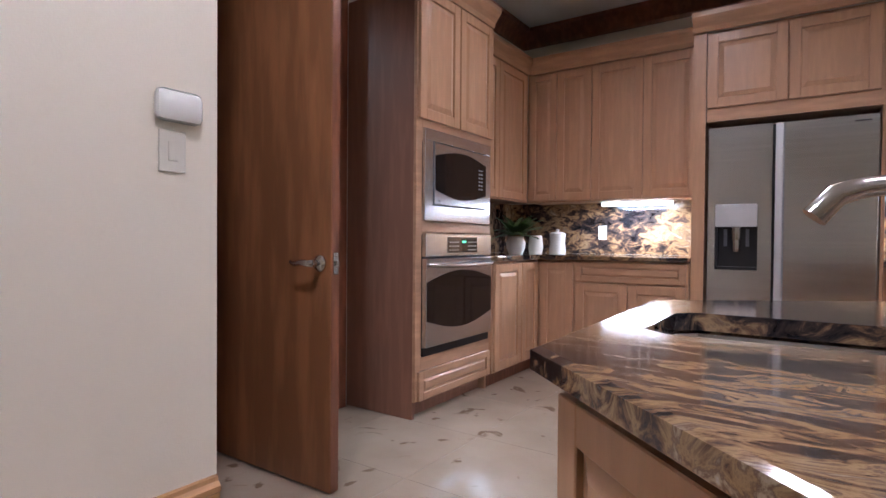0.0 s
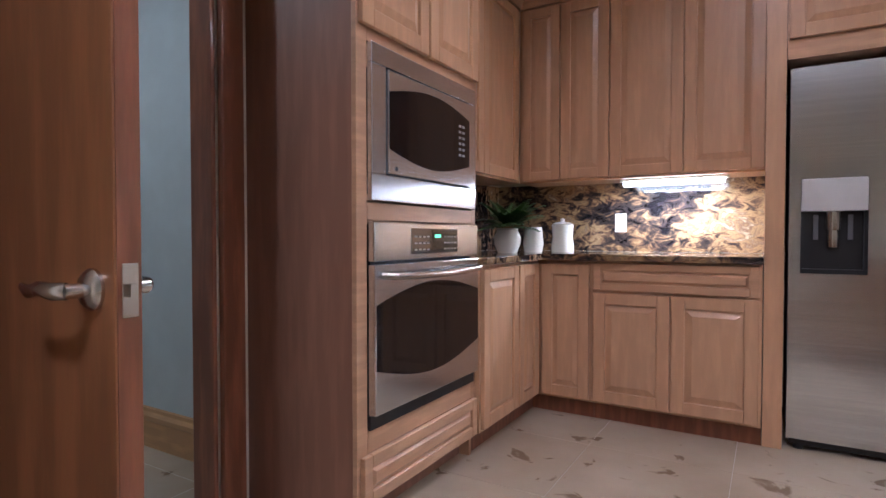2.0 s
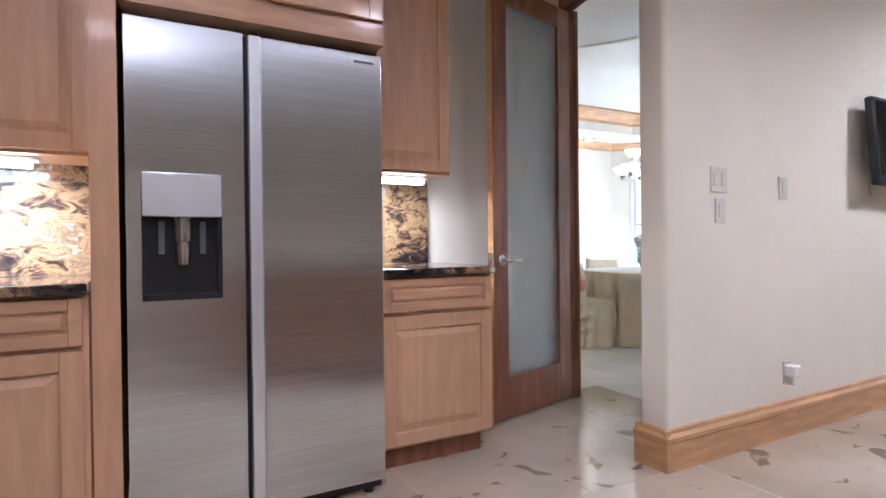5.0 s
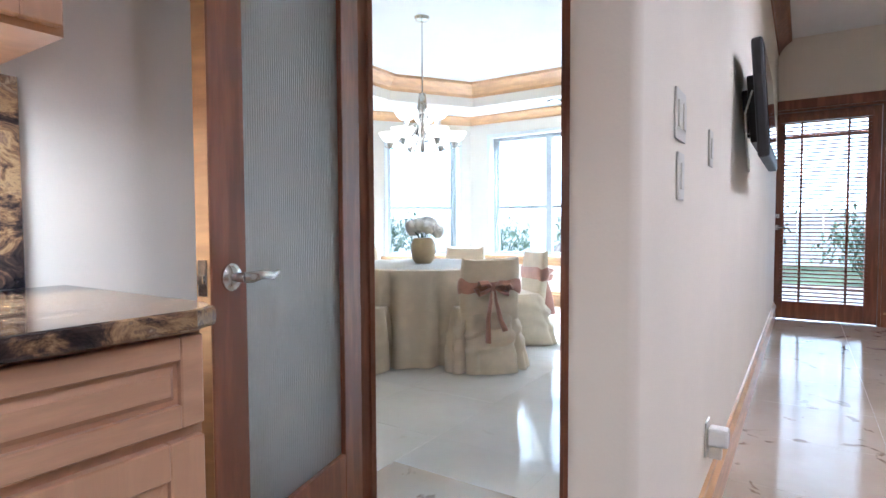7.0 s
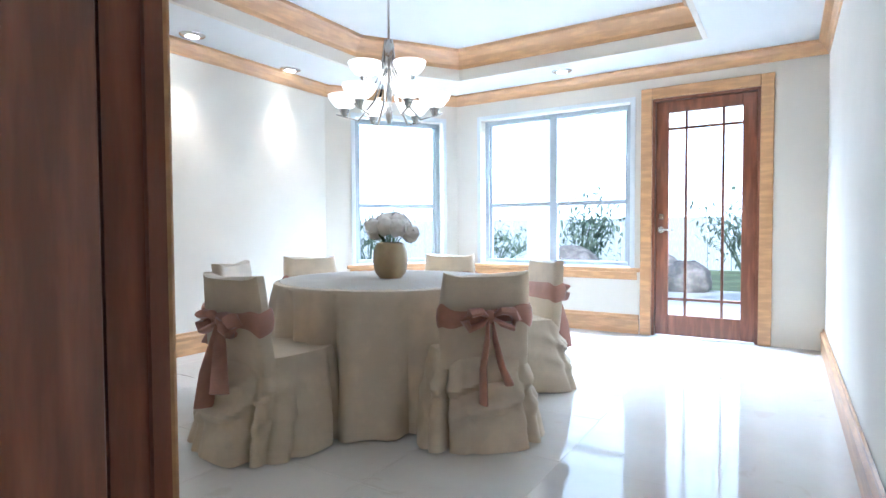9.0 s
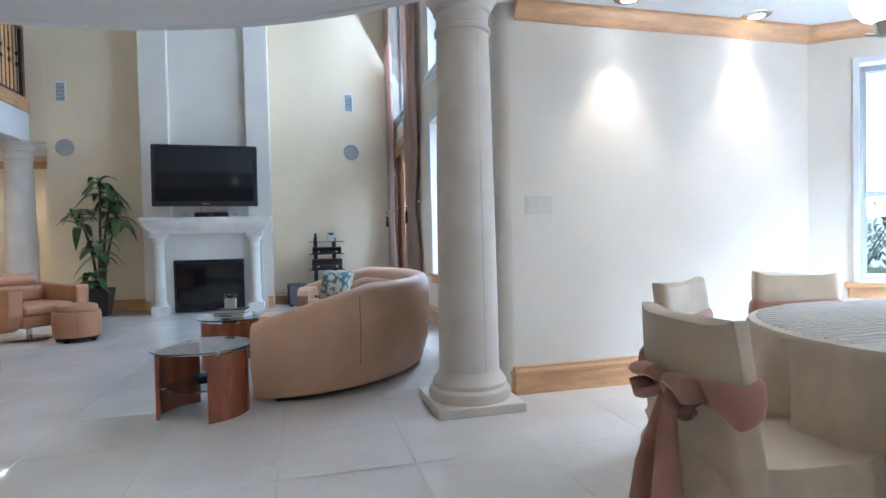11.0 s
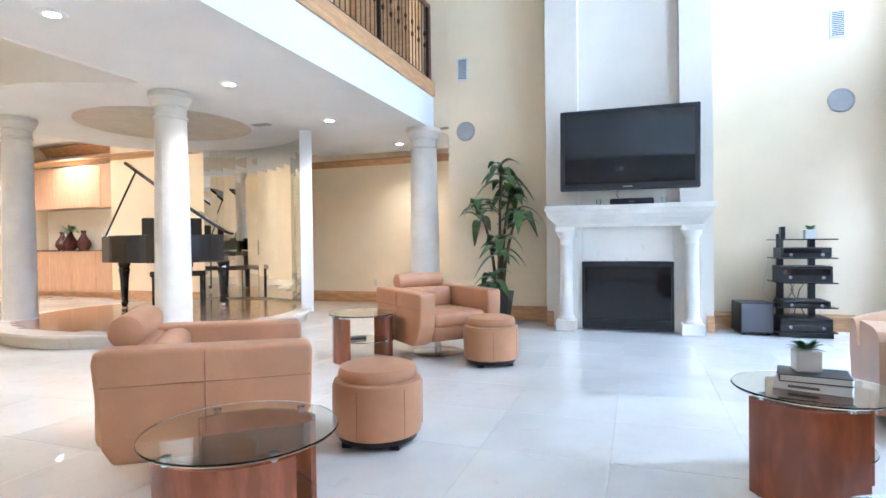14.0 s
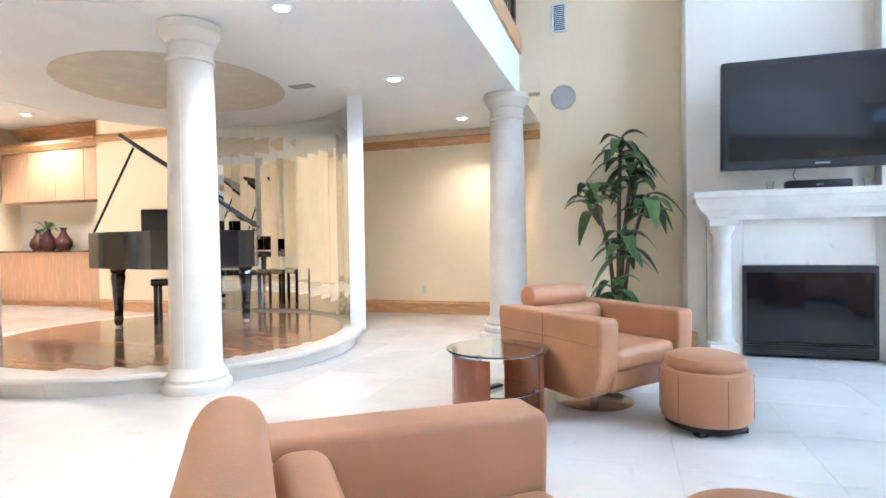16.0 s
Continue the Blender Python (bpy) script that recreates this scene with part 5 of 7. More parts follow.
def slip_chair(m, label):
    """A chair under a loose floor-length cover, a wide sash tied in a bow behind. Its back is at -y, it faces +y."""
    c = thing("dining_chair", label, "chair", m, "chairs round the dining table")
    cover = bm_new()
    n, top = 150, 0.80
    rows = []
    for k in range(24):
        v = k / 23
        z = 0.435 * (1 - v) + 0.004
        flare = v ** 0.9
        hw, fy, byk = 0.228 + 0.075 * flare, 0.215 + 0.085 * flare, -0.235 - 0.125 * flare
        fold = 0.066 * v ** 0.75
        row = []
        for s in range(n):
            a = 2 * math.pi * s / n
            ca, sa = math.cos(a), math.sin(a)
            px = math.copysign(abs(ca) ** 0.5, ca) * hw
            py = (fy + byk) / 2 + math.copysign(abs(sa) ** 0.5, sa) * (fy - byk) / 2
            wave = a + 0.16 * math.sin(3 * a) + 0.25 * v * math.sin(a + 1.3)
            f = 0.3 * math.sin(4 * wave + 1) + 0.25
            for j in range(11):
                da = (wave - 0.571 * j - 0.12 * math.sin(5 * j) + math.pi) % (2 * math.pi) - math.pi
                f -= (0.7 + 0.4 * math.sin(3 * j)) * math.exp(-(da / 0.085) ** 2)
            out = fold * f
            if sa < 0.2:
                # loops of loose cloth hanging across the back and sides
                q = 2 * math.pi * (z + 0.10 * math.cos(1.0 * (a + 1.95)) + 0.05 * math.sin(2 * a)) / 0.125
                out += 0.032 * max(0.0, math.sin(q)) ** 0.7 * math.sin(math.pi * min(1, v * 1.15)) * min(1.0, 0.2 - sa)
            row.append(cover.verts.new((px + ca * out, py + sa * out, max(0.003, z + 0.012 * math.sin(5 * a) * v * (1 - v)))))
        rows.append(row)
    for ra, rb in zip(rows, rows[1:]):
        for s in range(n):
            cover.faces.new((ra[s], ra[(s + 1) % n], rb[(s + 1) % n], rb[s]))
    cover.faces.new(rows[0])
    part("skirt", cover, LINEN, c, smooth=True)
    bk = bm_new()
    rows = []
    for k in range(9):
        u = k / 8
        z = 0.36 + (top - 0.36) * u
        y0, hw, th = -0.20 - 0.045 * u, 0.215 + 0.005 * math.sin(3 * u) - 0.02 * max(0, u - 0.5), 0.05 - 0.012 * u
        row = []
        for s in range(28):
            a = 2 * math.pi * s / 28
            ca, sa = math.cos(a), math.sin(a)
            row.append(bk.verts.new((math.copysign(abs(ca) ** 0.3, ca) * hw + 0.004 * math.sin(7 * u + s), y0 + math.copysign(abs(sa) ** 0.6, sa) * th + 0.004 * math.sin(5 * u + 0.9 * s), z + 0.012 * math.cos(a * 2) * u)))
        rows.append(row)
    for ra, rb in zip(rows, rows[1:]):
        for s in range(28):
            bk.faces.new((ra[s], ra[(s + 1) % 28], rb[(s + 1) % 28], rb[s]))
    bk.faces.new(rows[-1])
    bk.faces.new(rows[0][::-1])
    part("backrest", bk, LINEN, c, smooth=True)
    sash = bm_new()
    rows = []
    for z, o in ((0.66, 0.0), (0.645, 0.008), (0.60, 0.012), (0.565, 0.008), (0.55, 0.0)):
        rows.append([])
        for s in range(32):
            a = 2 * math.pi * s / 32
            ca, sa = math.cos(a), math.sin(a)
            k = max(0, -sa) * (1 - abs(ca)) * 0.04
            rows[-1].append(sash.verts.new((math.copysign(abs(ca) ** 0.35, ca) * (0.222 + o), -0.228 + math.copysign(abs(sa) ** 0.6, sa) * (0.052 + o), z + (0.605 - z) * k * 12 + 0.01 * math.sin(4 * a))))
    for ra, rb in zip(rows, rows[1:]):
        for s in range(32):
            sash.faces.new((ra[s], ra[(s + 1) % 32], rb[(s + 1) % 32], rb[s]))
    part("sash", sash, SASH, c, "rose satin sash", True)
    bow = bm_new()
    sphere(bow, (0, -0.305, 0.605), 0.03, (1, 0.8, 1.1), 12, 8)
    for sg in (-1, 1):
        tube(bow, [(0.01 * sg, -0.305, 0.605), (0.05 * sg, -0.325, 0.635), (0.10 * sg, -0.325, 0.63), (0.125 * sg, -0.315, 0.595), (0.10 * sg, -0.32, 0.555), (0.05 * sg, -0.325, 0.575), (0.012 * sg, -0.308, 0.60)], [0.014, 0.036, 0.045, 0.042, 0.036, 0.028, 0.014], 10, 0.5)
        tube(bow, [(0.01 * sg, -0.31, 0.60), (0.02 * sg, -0.325, 0.50), (0.045 * sg, -0.345, 0.38), ((0.075 if sg > 0 else 0.05) * sg, -0.365, 0.30 if sg > 0 else 0.22)], [0.013, 0.032, 0.042, 0.05], 10, 0.3)
    part("bow", bow, SASH, c, "rose satin bow with long tails", True)
    return c


CH = [(5.45, 4.28, -26), (6.285, 4.435, 0), (6.67, 5.23, 0), (6.01, 5.865, 0), (5.33, 5.67, 0), (4.84, 5.03, 0)]
first = None
for x, y, turn in CH:
    m = pose(x, y, 0, 0, 0, math.degrees(math.atan2(TY - y, TX - x)) - 90 + turn)
    if first is None:
        first = slip_chair(m, "dining chair in a beige cover with rose sash")
    else:
        copy_thing(first, m)

vs = thing("vase", "matt gold vase on the dining table", "vase", pose(TX, TY, TH + 0.006) @ Matrix.Scale(1.1, 4))
part("body", lathe(bm_new(), [(0.001, 0), (0.06, 0), (0.085, 0.03), (0.098, 0.09), (0.094, 0.15), (0.075, 0.195), (0.055, 0.20), (0.05, 0.19)], (0, 0), 32), VASE, vs, smooth=True)
fl = thing("flower_bouquet", "white silk hydrangeas in the gold vase", "flowers", pose(TX, TY, TH + 0.16) @ Matrix.Scale(1.1, 4))
stm = bm_new()
rng = random.Random(11)
heads = []
for k in range(12):
    a, r = k * 2.4, 0.036 * math.sqrt(k)
    p = (r * math.cos(a), r * math.sin(a), 0.16 - 0.5 * r + 0.05 * rng.random())
    heads.append(p)
    tube(stm, [(0, 0, 0), (p[0] * 0.5, p[1] * 0.5, 0.08), (p[0], p[1], p[2])], 0.004, 6)
part("stems", stm, LEAF, fl)
for p in heads:
    hb = bm_new()
    for k in range(90):
        d = Vector((rng.gauss(0, 1), rng.gauss(0, 1), rng.gauss(0, 1))).normalized()
        c = Vector(p) + d * rng.uniform(0.028, 0.048)
        u = d.orthogonal().normalized() * 0.023
        v = d.cross(u)
        hb.faces.new([hb.verts.new(c + q) for q in (u + d * 0.005, v, -u + d * 0.005, -v)])
    part("flower_head", hb, PETAL, fl)

# chandelier
CX, CY = TX, TY
cd = thing("chandelier", "nickel chandelier with nine lit frosted bowls", "chandelier", pose(CX, CY, 0.0952) @ Matrix.Diagonal((1.1, 1.1, 0.966, 1)))
part("rod", tube(bm_new(), [(0, 0, 2.14), (0, 0, 2.79)], 0.006), CHROME, cd)
part("canopy", lathe(bm_new(), [(0.001, 2.76), (0.05, 2.775), (0.06, 2.80)], (0, 0), 24), CHROME, cd, smooth=True)
part("stem", lathe(bm_new(), [(0.012, 1.62), (0.02, 1.66), (0.014, 1.75), (0.02, 1.95), (0.03, 2.0), (0.03, 2.10), (0.012, 2.14)], (0, 0), 20), CHROME, cd, smooth=True)
for k in range(9):
    upper = k >= 6
    a = radians((k - 6) * 120 + 30 if upper else k * 60)
    r, zb = (0.14, 1.89) if upper else (0.25, 1.71)
    ca, sa = math.cos(a), math.sin(a)
    arm = part("arm", tube(bm_new(), [(0.02 * ca, 0.02 * sa, zb + 0.25), (0.10 * r / 0.3 * ca, 0.10 * r / 0.3 * sa, zb + 0.05), (0.7 * r * ca, 0.7 * r * sa, zb - 0.07), (r * ca, r * sa, zb - 0.045), (r * 1.18 * ca, r * 1.18 * sa, zb - 0.03)], 0.007, 8), CHROME, cd, smooth=True)
    part("cup", lathe(bm_new(), [(0.012, zb - 0.05), (0.022, zb - 0.02), (0.03, zb)], (r * ca, r * sa), 16), CHROME, arm, smooth=True)
    part("shade", lathe(bm_new(), [(0.02, zb), (0.055, zb + 0.02), (0.08, zb + 0.055), (0.09, zb + 0.085), (0.086, zb + 0.085), (0.05, zb + 0.03), (0.015, zb + 0.01)], (r * ca, r * sa), 28), SHADE, arm, "lit frosted glass bowl", True)
lamp("chandelier_light", "POINT", pose(CX, CY, 1.86), 14, (1.0, 0.86, 0.68), 0.22)

# spots, switches
downlight(5.60, 6.82, CEIL_D, 45, "small nickel eyeball ceiling spot, lit", 66, (5.60, 6.96, 0.4))
downlight(6.64, 6.88, CEIL_D, 45, "small nickel eyeball ceiling spot, lit", 66, (6.64, 7.0, 0.4))
downlight(6.92, 3.19, CEIL_D, 0, "small nickel eyeball ceiling spot, lit")
downlight(8.08, 4.75, CEIL_D, 0, "small nickel eyeball ceiling spot, lit")
wall_plate("light_switch", pose(5.05, 7.029, 1.23), 0.19, 0.12, 3, "ivory triple rocker switch on the cream wall", "switch")
wall_plate("socket", pose(6.05, 7.029, 0.34), 0.07, 0.115, 1, "ivory wall socket above the oak baseboard", "socket")


# columns
def column(x, y, z0, z1, r, plinth, label, material):
    c = thing("column", label, "column", pose(x, y, 0))
    h = 0.0
    if plinth:
        part("plinth", boxes((-plinth, plinth, -plinth, plinth, z0, z0 + 0.055), bevel=0.006), material, c)
        h = 0.055
    b = z0 + h
    part("base", lathe(bm_new(), [(r * 1.42, b), (r * 1.45, b + 0.03), (r * 1.40, b + 0.06), (r * 1.25, b + 0.075), (r * 1.3, b + 0.10), (r * 1.2, b + 0.13), (r * 1.1, b + 0.15), (r * 1.06, b + 0.17)], (0, 0), 40), material, c, smooth=True)
    sh = [(r * 1.06, b + 0.17), (r * 1.04, b + 0.6), (r, (z0 + z1) / 2), (r * 0.93, z1 - 0.45), (r * 0.9, z1 - 0.27)]
    part("shaft", lathe(bm_new(), sh, (0, 0), 40), material, c, smooth=True)
    part("capital", lathe(bm_new(), [(r * 0.9, z1 - 0.27), (r * 0.98, z1 - 0.262), (r * 0.98, z1 - 0.24), (r * 0.9, z1 - 0.23), (r * 0.91, z1 - 0.15), (r * 1.0, z1 - 0.14), (r * 1.0, z1 - 0.12), (r * 1.12, z1 - 0.09), (r * 1.2, z1 - 0.06), (r * 1.26, z1 - 0.055), (r * 1.26, z1 - 0.004)], (0, 0), 40), material, c, smooth=True)
    seam = bm_new()
    for a in (radians(-75), radians(105)):
        k = r * 1.0
        tube(seam, [(k * 1.058 * math.cos(a), k * 1.058 * math.sin(a), b + 0.18), (k * math.cos(a), k * math.sin(a), (z0 + z1) / 2), (k * 0.9 * math.cos(a), k * 0.9 * math.sin(a), z1 - 0.28)], 0.003, 5)
    part("seam", seam, material, c)
    return c


column(4.53, 6.95, 0, CEIL_D - 0.004, 0.175, 0.265, "pale cast limestone column on a square plinth", LIME)

# ---- living room ----
column(-2.12, 10.36, 0.0, GLOW - 0.004, 0.165, None, "white plaster column at the platform's edge", PLASTER)
column(-4.62, 10.50, 0.0, GLOW - 0.004, 0.165, None, "white plaster column at the platform's edge", PLASTER)
column(-0.40, 12.98, 0.0, GLOW - 0.006, 0.19, 0.26, "pale limestone column under the gallery corner", LIME)

# fireplace
BX0, BX1, NX0, NX1, BY = 1.31, 3.10, 1.68, 2.77, 12.58
structure(part("chimney_breast", boxes((BX0, NX0, BY, FW - 0.003, 0, HIGH), (NX1, BX1, BY, FW - 0.003, 0, HIGH), (NX0, NX1, BY + 0.14, FW - 0.003, 1.40, HIGH), (NX0, NX1, BY, FW - 0.003, 0.80, 1.40), (NX0, 1.72, BY, FW - 0.003, 0, 0.8), (2.705, NX1, BY, FW - 0.003, 0, 0.8)), CREAM), "cream chimney breast with a tall shallow niche", "chimney breast")
for x0, x1 in ((BX0 - 0.004, 1.385), (3.03, BX1 + 0.004)):
    structure(part("baseboard", boxes((x0, x1, BY - 0.024, BY - 0.002, 0, 0.185), bevel=0.004), OAK), "varnished oak baseboard block", "baseboard")
mp = thing("fireplace_mantel", "white cast stone mantel on two small columns", "fireplace")
part("shelf", boxes((1.33, 3.10, 12.27, BY - 0.002, 1.345, 1.40), bevel=0.008), PLASTER, mp)
fz = bm_new()
rows = []
for z, o in ((1.345, 0.0), (1.30, 0.012), (1.25, 0.045), (1.20, 0.10), (1.165, 0.115)):
    rows.append([fz.verts.new((x, y, z)) for x, y in ((1.345 + o, BY - 0.002), (1.345 + o, 12.29 + o * 0.8), (3.085 - o, 12.29 + o * 0.8), (3.085 - o, BY - 0.002))])
for ra, rb in zip(rows, rows[1:]):
    for k in range(3):
        fz.faces.new((ra[k], ra[k + 1], rb[k + 1], rb[k]))
fz.faces.new(rows[-1])
part("frieze", fz, PLASTER, mp)
for r in ((1.46, 1.735, 0.0, 1.165), (2.69, 2.97, 0.0, 1.165), (1.7355, 2.6895, 0.775, 1.165)):
    part("slab", boxes((r[0], r[1], 12.475, BY - 0.002, r[2], r[3]), bevel=0.003), MARBLE, mp, "cream marble slab")
for x in (1.56, 2.87):
    col = part("column", lathe(bm_new(), [(0.09, 0.12), (0.094, 0.14), (0.085, 0.16), (0.072, 0.18), (0.07, 0.5), (0.066, 0.95), (0.072, 0.96), (0.072, 0.98), (0.066, 0.99), (0.068, 1.03), (0.085, 1.06), (0.1, 1.09), (0.1, 1.11)], (x, 12.385), 28), PLASTER, mp, smooth=True)
    part("base_block", boxes((x - 0.11, x + 0.11, 12.27, 12.474, 0, 0.12), bevel=0.006), PLASTER, col)
    part("capital_block", boxes((x - 0.11, x + 0.11, 12.28, 12.474, 1.11, 1.165), bevel=0.006), PLASTER, col)
fb = thing("firebox", "black gas fireplace insert behind dark glass", "fireplace insert")
part("frame", boxes((1.728, 2.697, 12.44, 12.49, 0.02, 0.09), (1.728, 2.697, 12.44, 12.49, 0.715, 0.772), (1.728, 1.755, 12.44, 12.49, 0.09, 0.715), (2.67, 2.697, 12.44, 12.49, 0.09, 0.715), bevel=0.003), BLACK, fb)
for k in range(5):
    part("louvre", boxes((1.74, 2.685, 12.432, 12.445, 0.03 + k * 0.02, 0.042 + k * 0.02)), BLACK, fb)
part("glass", boxes((1.755, 2.67, 12.458, 12.462, 0.13, 0.715)), BLACKGLASS, fb, "dark reflecting glass")
part("body", boxes((1.74, 2.685, 12.49, 12.9, 0.02, 0.77)), BLACK, fb)
tv = thing("television", "large black flat television hung over the mantel", "television", pose(2.235, 12.21, 1.985, 0, 0.4, 0))
part("case", boxes((-0.705, 0.705, -0.04, 0.05, -0.435, 0.435), bevel=0.014), BLACK, tv)
part("screen", boxes((-0.655, 0.655, -0.0425, -0.0405, -0.365, 0.39)), BLACKGLASS, tv)
part("badge", boxes((-0.05, 0.05, -0.042, -0.0405, -0.408, -0.396)), GREYPLASTIC, tv)
part("bracket", boxes((-0.2, 0.2, 0.05, 0.505, -0.1, 0.1)), BLACK, tv)
sb = thing("soundbar", "black centre loudspeaker on the mantel shelf", "loudspeaker", pose(2.27, 12.42, 1.40))
part("case", boxes((-0.23, 0.23, -0.06, 0.06, 0, 0.072), bevel=0.018), BLACK, sb, smooth=True)
part("badge", boxes((-0.025, 0.025, -0.0615, -0.0602, 0.03, 0.036)), GREYPLASTIC, sb)
part("cable", tube(bm_new(), [(-0.12, 0.05, 0.05), (-0.16, 0.06, 0.12), (-0.14, 0.05, 0.18)], 0.004, 6), BLACK, sb)
for x in (1.92, 2.60):
    gl = thing("glass_votive", "small clear glass candle holder on the mantel", "candle holder", pose(x, 12.38, 1.40), "votives on the mantel")
    part("cup", lathe(bm_new(), [(0.001, 0), (0.022, 0), (0.03, 0.07), (0.026, 0.07), (0.019, 0.012), (0.001, 0.012)], (0, 0), 20), GLASS, gl, smooth=True)

# grilles and loudspeakers on the tall wall
for x in (0.16, 4.36):
    v = thing("wall_vent", "grey slotted vent grille on the tall wall", "vent", pose(x, FW - 0.001, 3.30), "wall vents")
    part("frame", boxes((-0.075, 0.075, -0.012, 0, -0.15, 0.15), bevel=0.003), WINFRAME, v)
    for k in range(13):
        part("slat", boxes((-0.055, 0.055, -0.017, -0.0125, -0.128 + k * 0.02, -0.118 + k * 0.02)), PRINT, v)
    s = thing("wall_loudspeaker", "round grey flush loudspeaker on the wall", "loudspeaker", pose(x + 0.03, FW - 0.001, 2.48, 90), "flush wall loudspeakers")
    part("ring", lathe(bm_new(), [(0.105, 0), (0.11, 0.008), (0.125, 0.008), (0.128, 0)], (0, 0), 36), GREYPLASTIC, s, smooth=True)
    part("grille", lathe(bm_new(), [(0.001, 0.006), (0.106, 0.006), (0.106, 0.001)], (0, 0), 32), GREYPLASTIC, s)


# round glass tables on two bowed panels
def side_table(x, y, ang, label, h=0.41, r=0.29, holder=True):
    t = thing("side_table", label, "side table", pose(x, y, 0, 0, 0, ang), "round glass side tables")
    for a in (0, 180):
        sh = bm_new()
        rows = []
        for rr in (r * 0.90, r * 0.83):
            for z in (0.0, h - 0.03):
                rows.append([sh.verts.new((rr * math.cos(radians(a - 48 + 96 * k / 16)), rr * math.sin(radians(a - 48 + 96 * k / 16)), z)) for k in range(17)])
        lo, lh, il, ih = rows[0], rows[1], rows[2], rows[3]
        for k in range(16):
            sh.faces.new((lo[k], lo[k + 1], lh[k + 1], lh[k]))
            sh.faces.new((il[k + 1], il[k], ih[k], ih[k + 1]))
            sh.faces.new((lh[k], lh[k + 1], ih[k + 1], ih[k]))
            sh.faces.new((lo[k + 1], lo[k], il[k], il[k + 1]))
        for k in (0, 16):
            sh.faces.new((lo[k], lh[k], ih[k], il[k]))
        leg = part("leg_panel", sh, TABLEWOOD, t, "bowed red cherry veneer panel", True)
        for d in (-34, 34):
            part("standoff", lathe(bm_new(), [(0.013, h - 0.03), (0.013, h - 0.012), (0.016, h - 0.010)], (r * 0.865 * math.cos(radians(a + d)), r * 0.865 * math.sin(radians(a + d))), 14), CHROME, leg)
            p = Vector((r * 0.82 * math.cos(radians(a + d)), r * 0.82 * math.sin(radians(a + d)), 0.165))
            part("shelf_pin", tube(bm_new(), [p * 1.0, (p.x * 0.84, p.y * 0.84, 0.165)], 0.007, 8), CHROME, leg)
    part("shelf", lathe(bm_new(), [(0.001, 0.172), (r * 0.73, 0.172), (r * 0.735, 0.176), (r * 0.73, 0.18), (0.001, 0.18)], (0, 0), 40), GLASS, t, "clear glass lower shelf", True)
    part("tabletop", lathe(bm_new(), [(0.001, h - 0.010), (r - 0.003, h - 0.010), (r, h - 0.005), (r - 0.003, h), (0.001, h)], (0, 0), 56), GLASS, t, "clear round glass top", True)
    return t


side_table(2.95, 7.30, -28, "round glass table on bowed cherry panels beside the sofa")
side_table(1.10, 7.50, -66, "round glass table on bowed cherry panels behind an armchair", r=0.31)
side_table(2.98, 8.60, -110, "round glass table on bowed cherry panels, books on top")
side_table(0.075, 10.27, 45, "round glass table on bowed cherry panels between armchairs")
bx = thing("wooden_box", "small dark wooden box on the glass shelf", "box", pose(2.97, 7.31, 0.181, 0, 0, 25))
part("case", boxes((-0.06, 0.06, -0.04, 0.04, 0.0, 0.025), (-0.066, 0.066, -0.046, 0.046, 0.025, 0.045), bevel=0.003), DARKWOOD, bx)
rc = thing("remote_control", "black remote control on the glass shelf", "remote control", pose(0.04, 10.22, 0.181, 0, 0, 60))
part("case", boxes((-0.09, 0.09, -0.022, 0.022, 0, 0.02), bevel=0.006), BLACK, rc)
for k, (w, d, z, mcol, lab) in enumerate(((0.13, 0.09, 0.0, PAPER, "thick white book under the black book"), (0.12, 0.085, 0.032, BLACK, "black book with white spine lettering"))):
    bk = thing("book", lab, "book", pose(2.98, 8.58, 0.411 + z, 0, 0, -18 + 8 * k))
    part("cover", boxes((-w, w, -d, d, 0, 0.004), (-w, w, -d, d, 0.026, 0.03), (-w, -w + 0.004, -d, d, 0.004, 0.026), bevel=0.001), mcol, bk)
    part("pages", boxes((-w + 0.004, w - 0.004, -d + 0.003, d - 0.003, 0.0042, 0.0258)), PAPER, bk)
    part("spine_print", boxes((-w * 0.6, w * 0.2, -d - 0.0008, -d - 0.0001, 0.010, 0.02)), PAPER if k else PRINT, bk)


def succulent(x, y, z, s):
    p = thing("potted_succulent", "small green succulent in a white cube pot", "plant", pose(x, y, z))
    part("pot", boxes((-0.045 * s, 0.045 * s, -0.045 * s, 0.045 * s, 0, 0.085 * s), bevel=0.006), CERAMIC, p)
    lf = bm_new()
    rg = random.Random(int(x * 100))
    for k in range(26):
        a, e = rg.uniform(0, 6.28), rg.uniform(0.2, 1.6)
        blade_leaf(lf, (0.01 * math.cos(a), 0.01 * math.sin(a), 0.085 * s), (math.cos(a), math.sin(a), e), 0.065 * s, 0.028 * s, 0.015, 3)
    part("leaves", lf, FERN, p)


succulent(2.96, 8.60, 0.474, 1.0)


# swivel armchairs and ottomans
def soft_box(bm, x0, x1, y0, y1, z0, z1, r=0.045):
    return box(bm, x0, x1, y0, y1, z0, z1, bevel=r, seg=4)


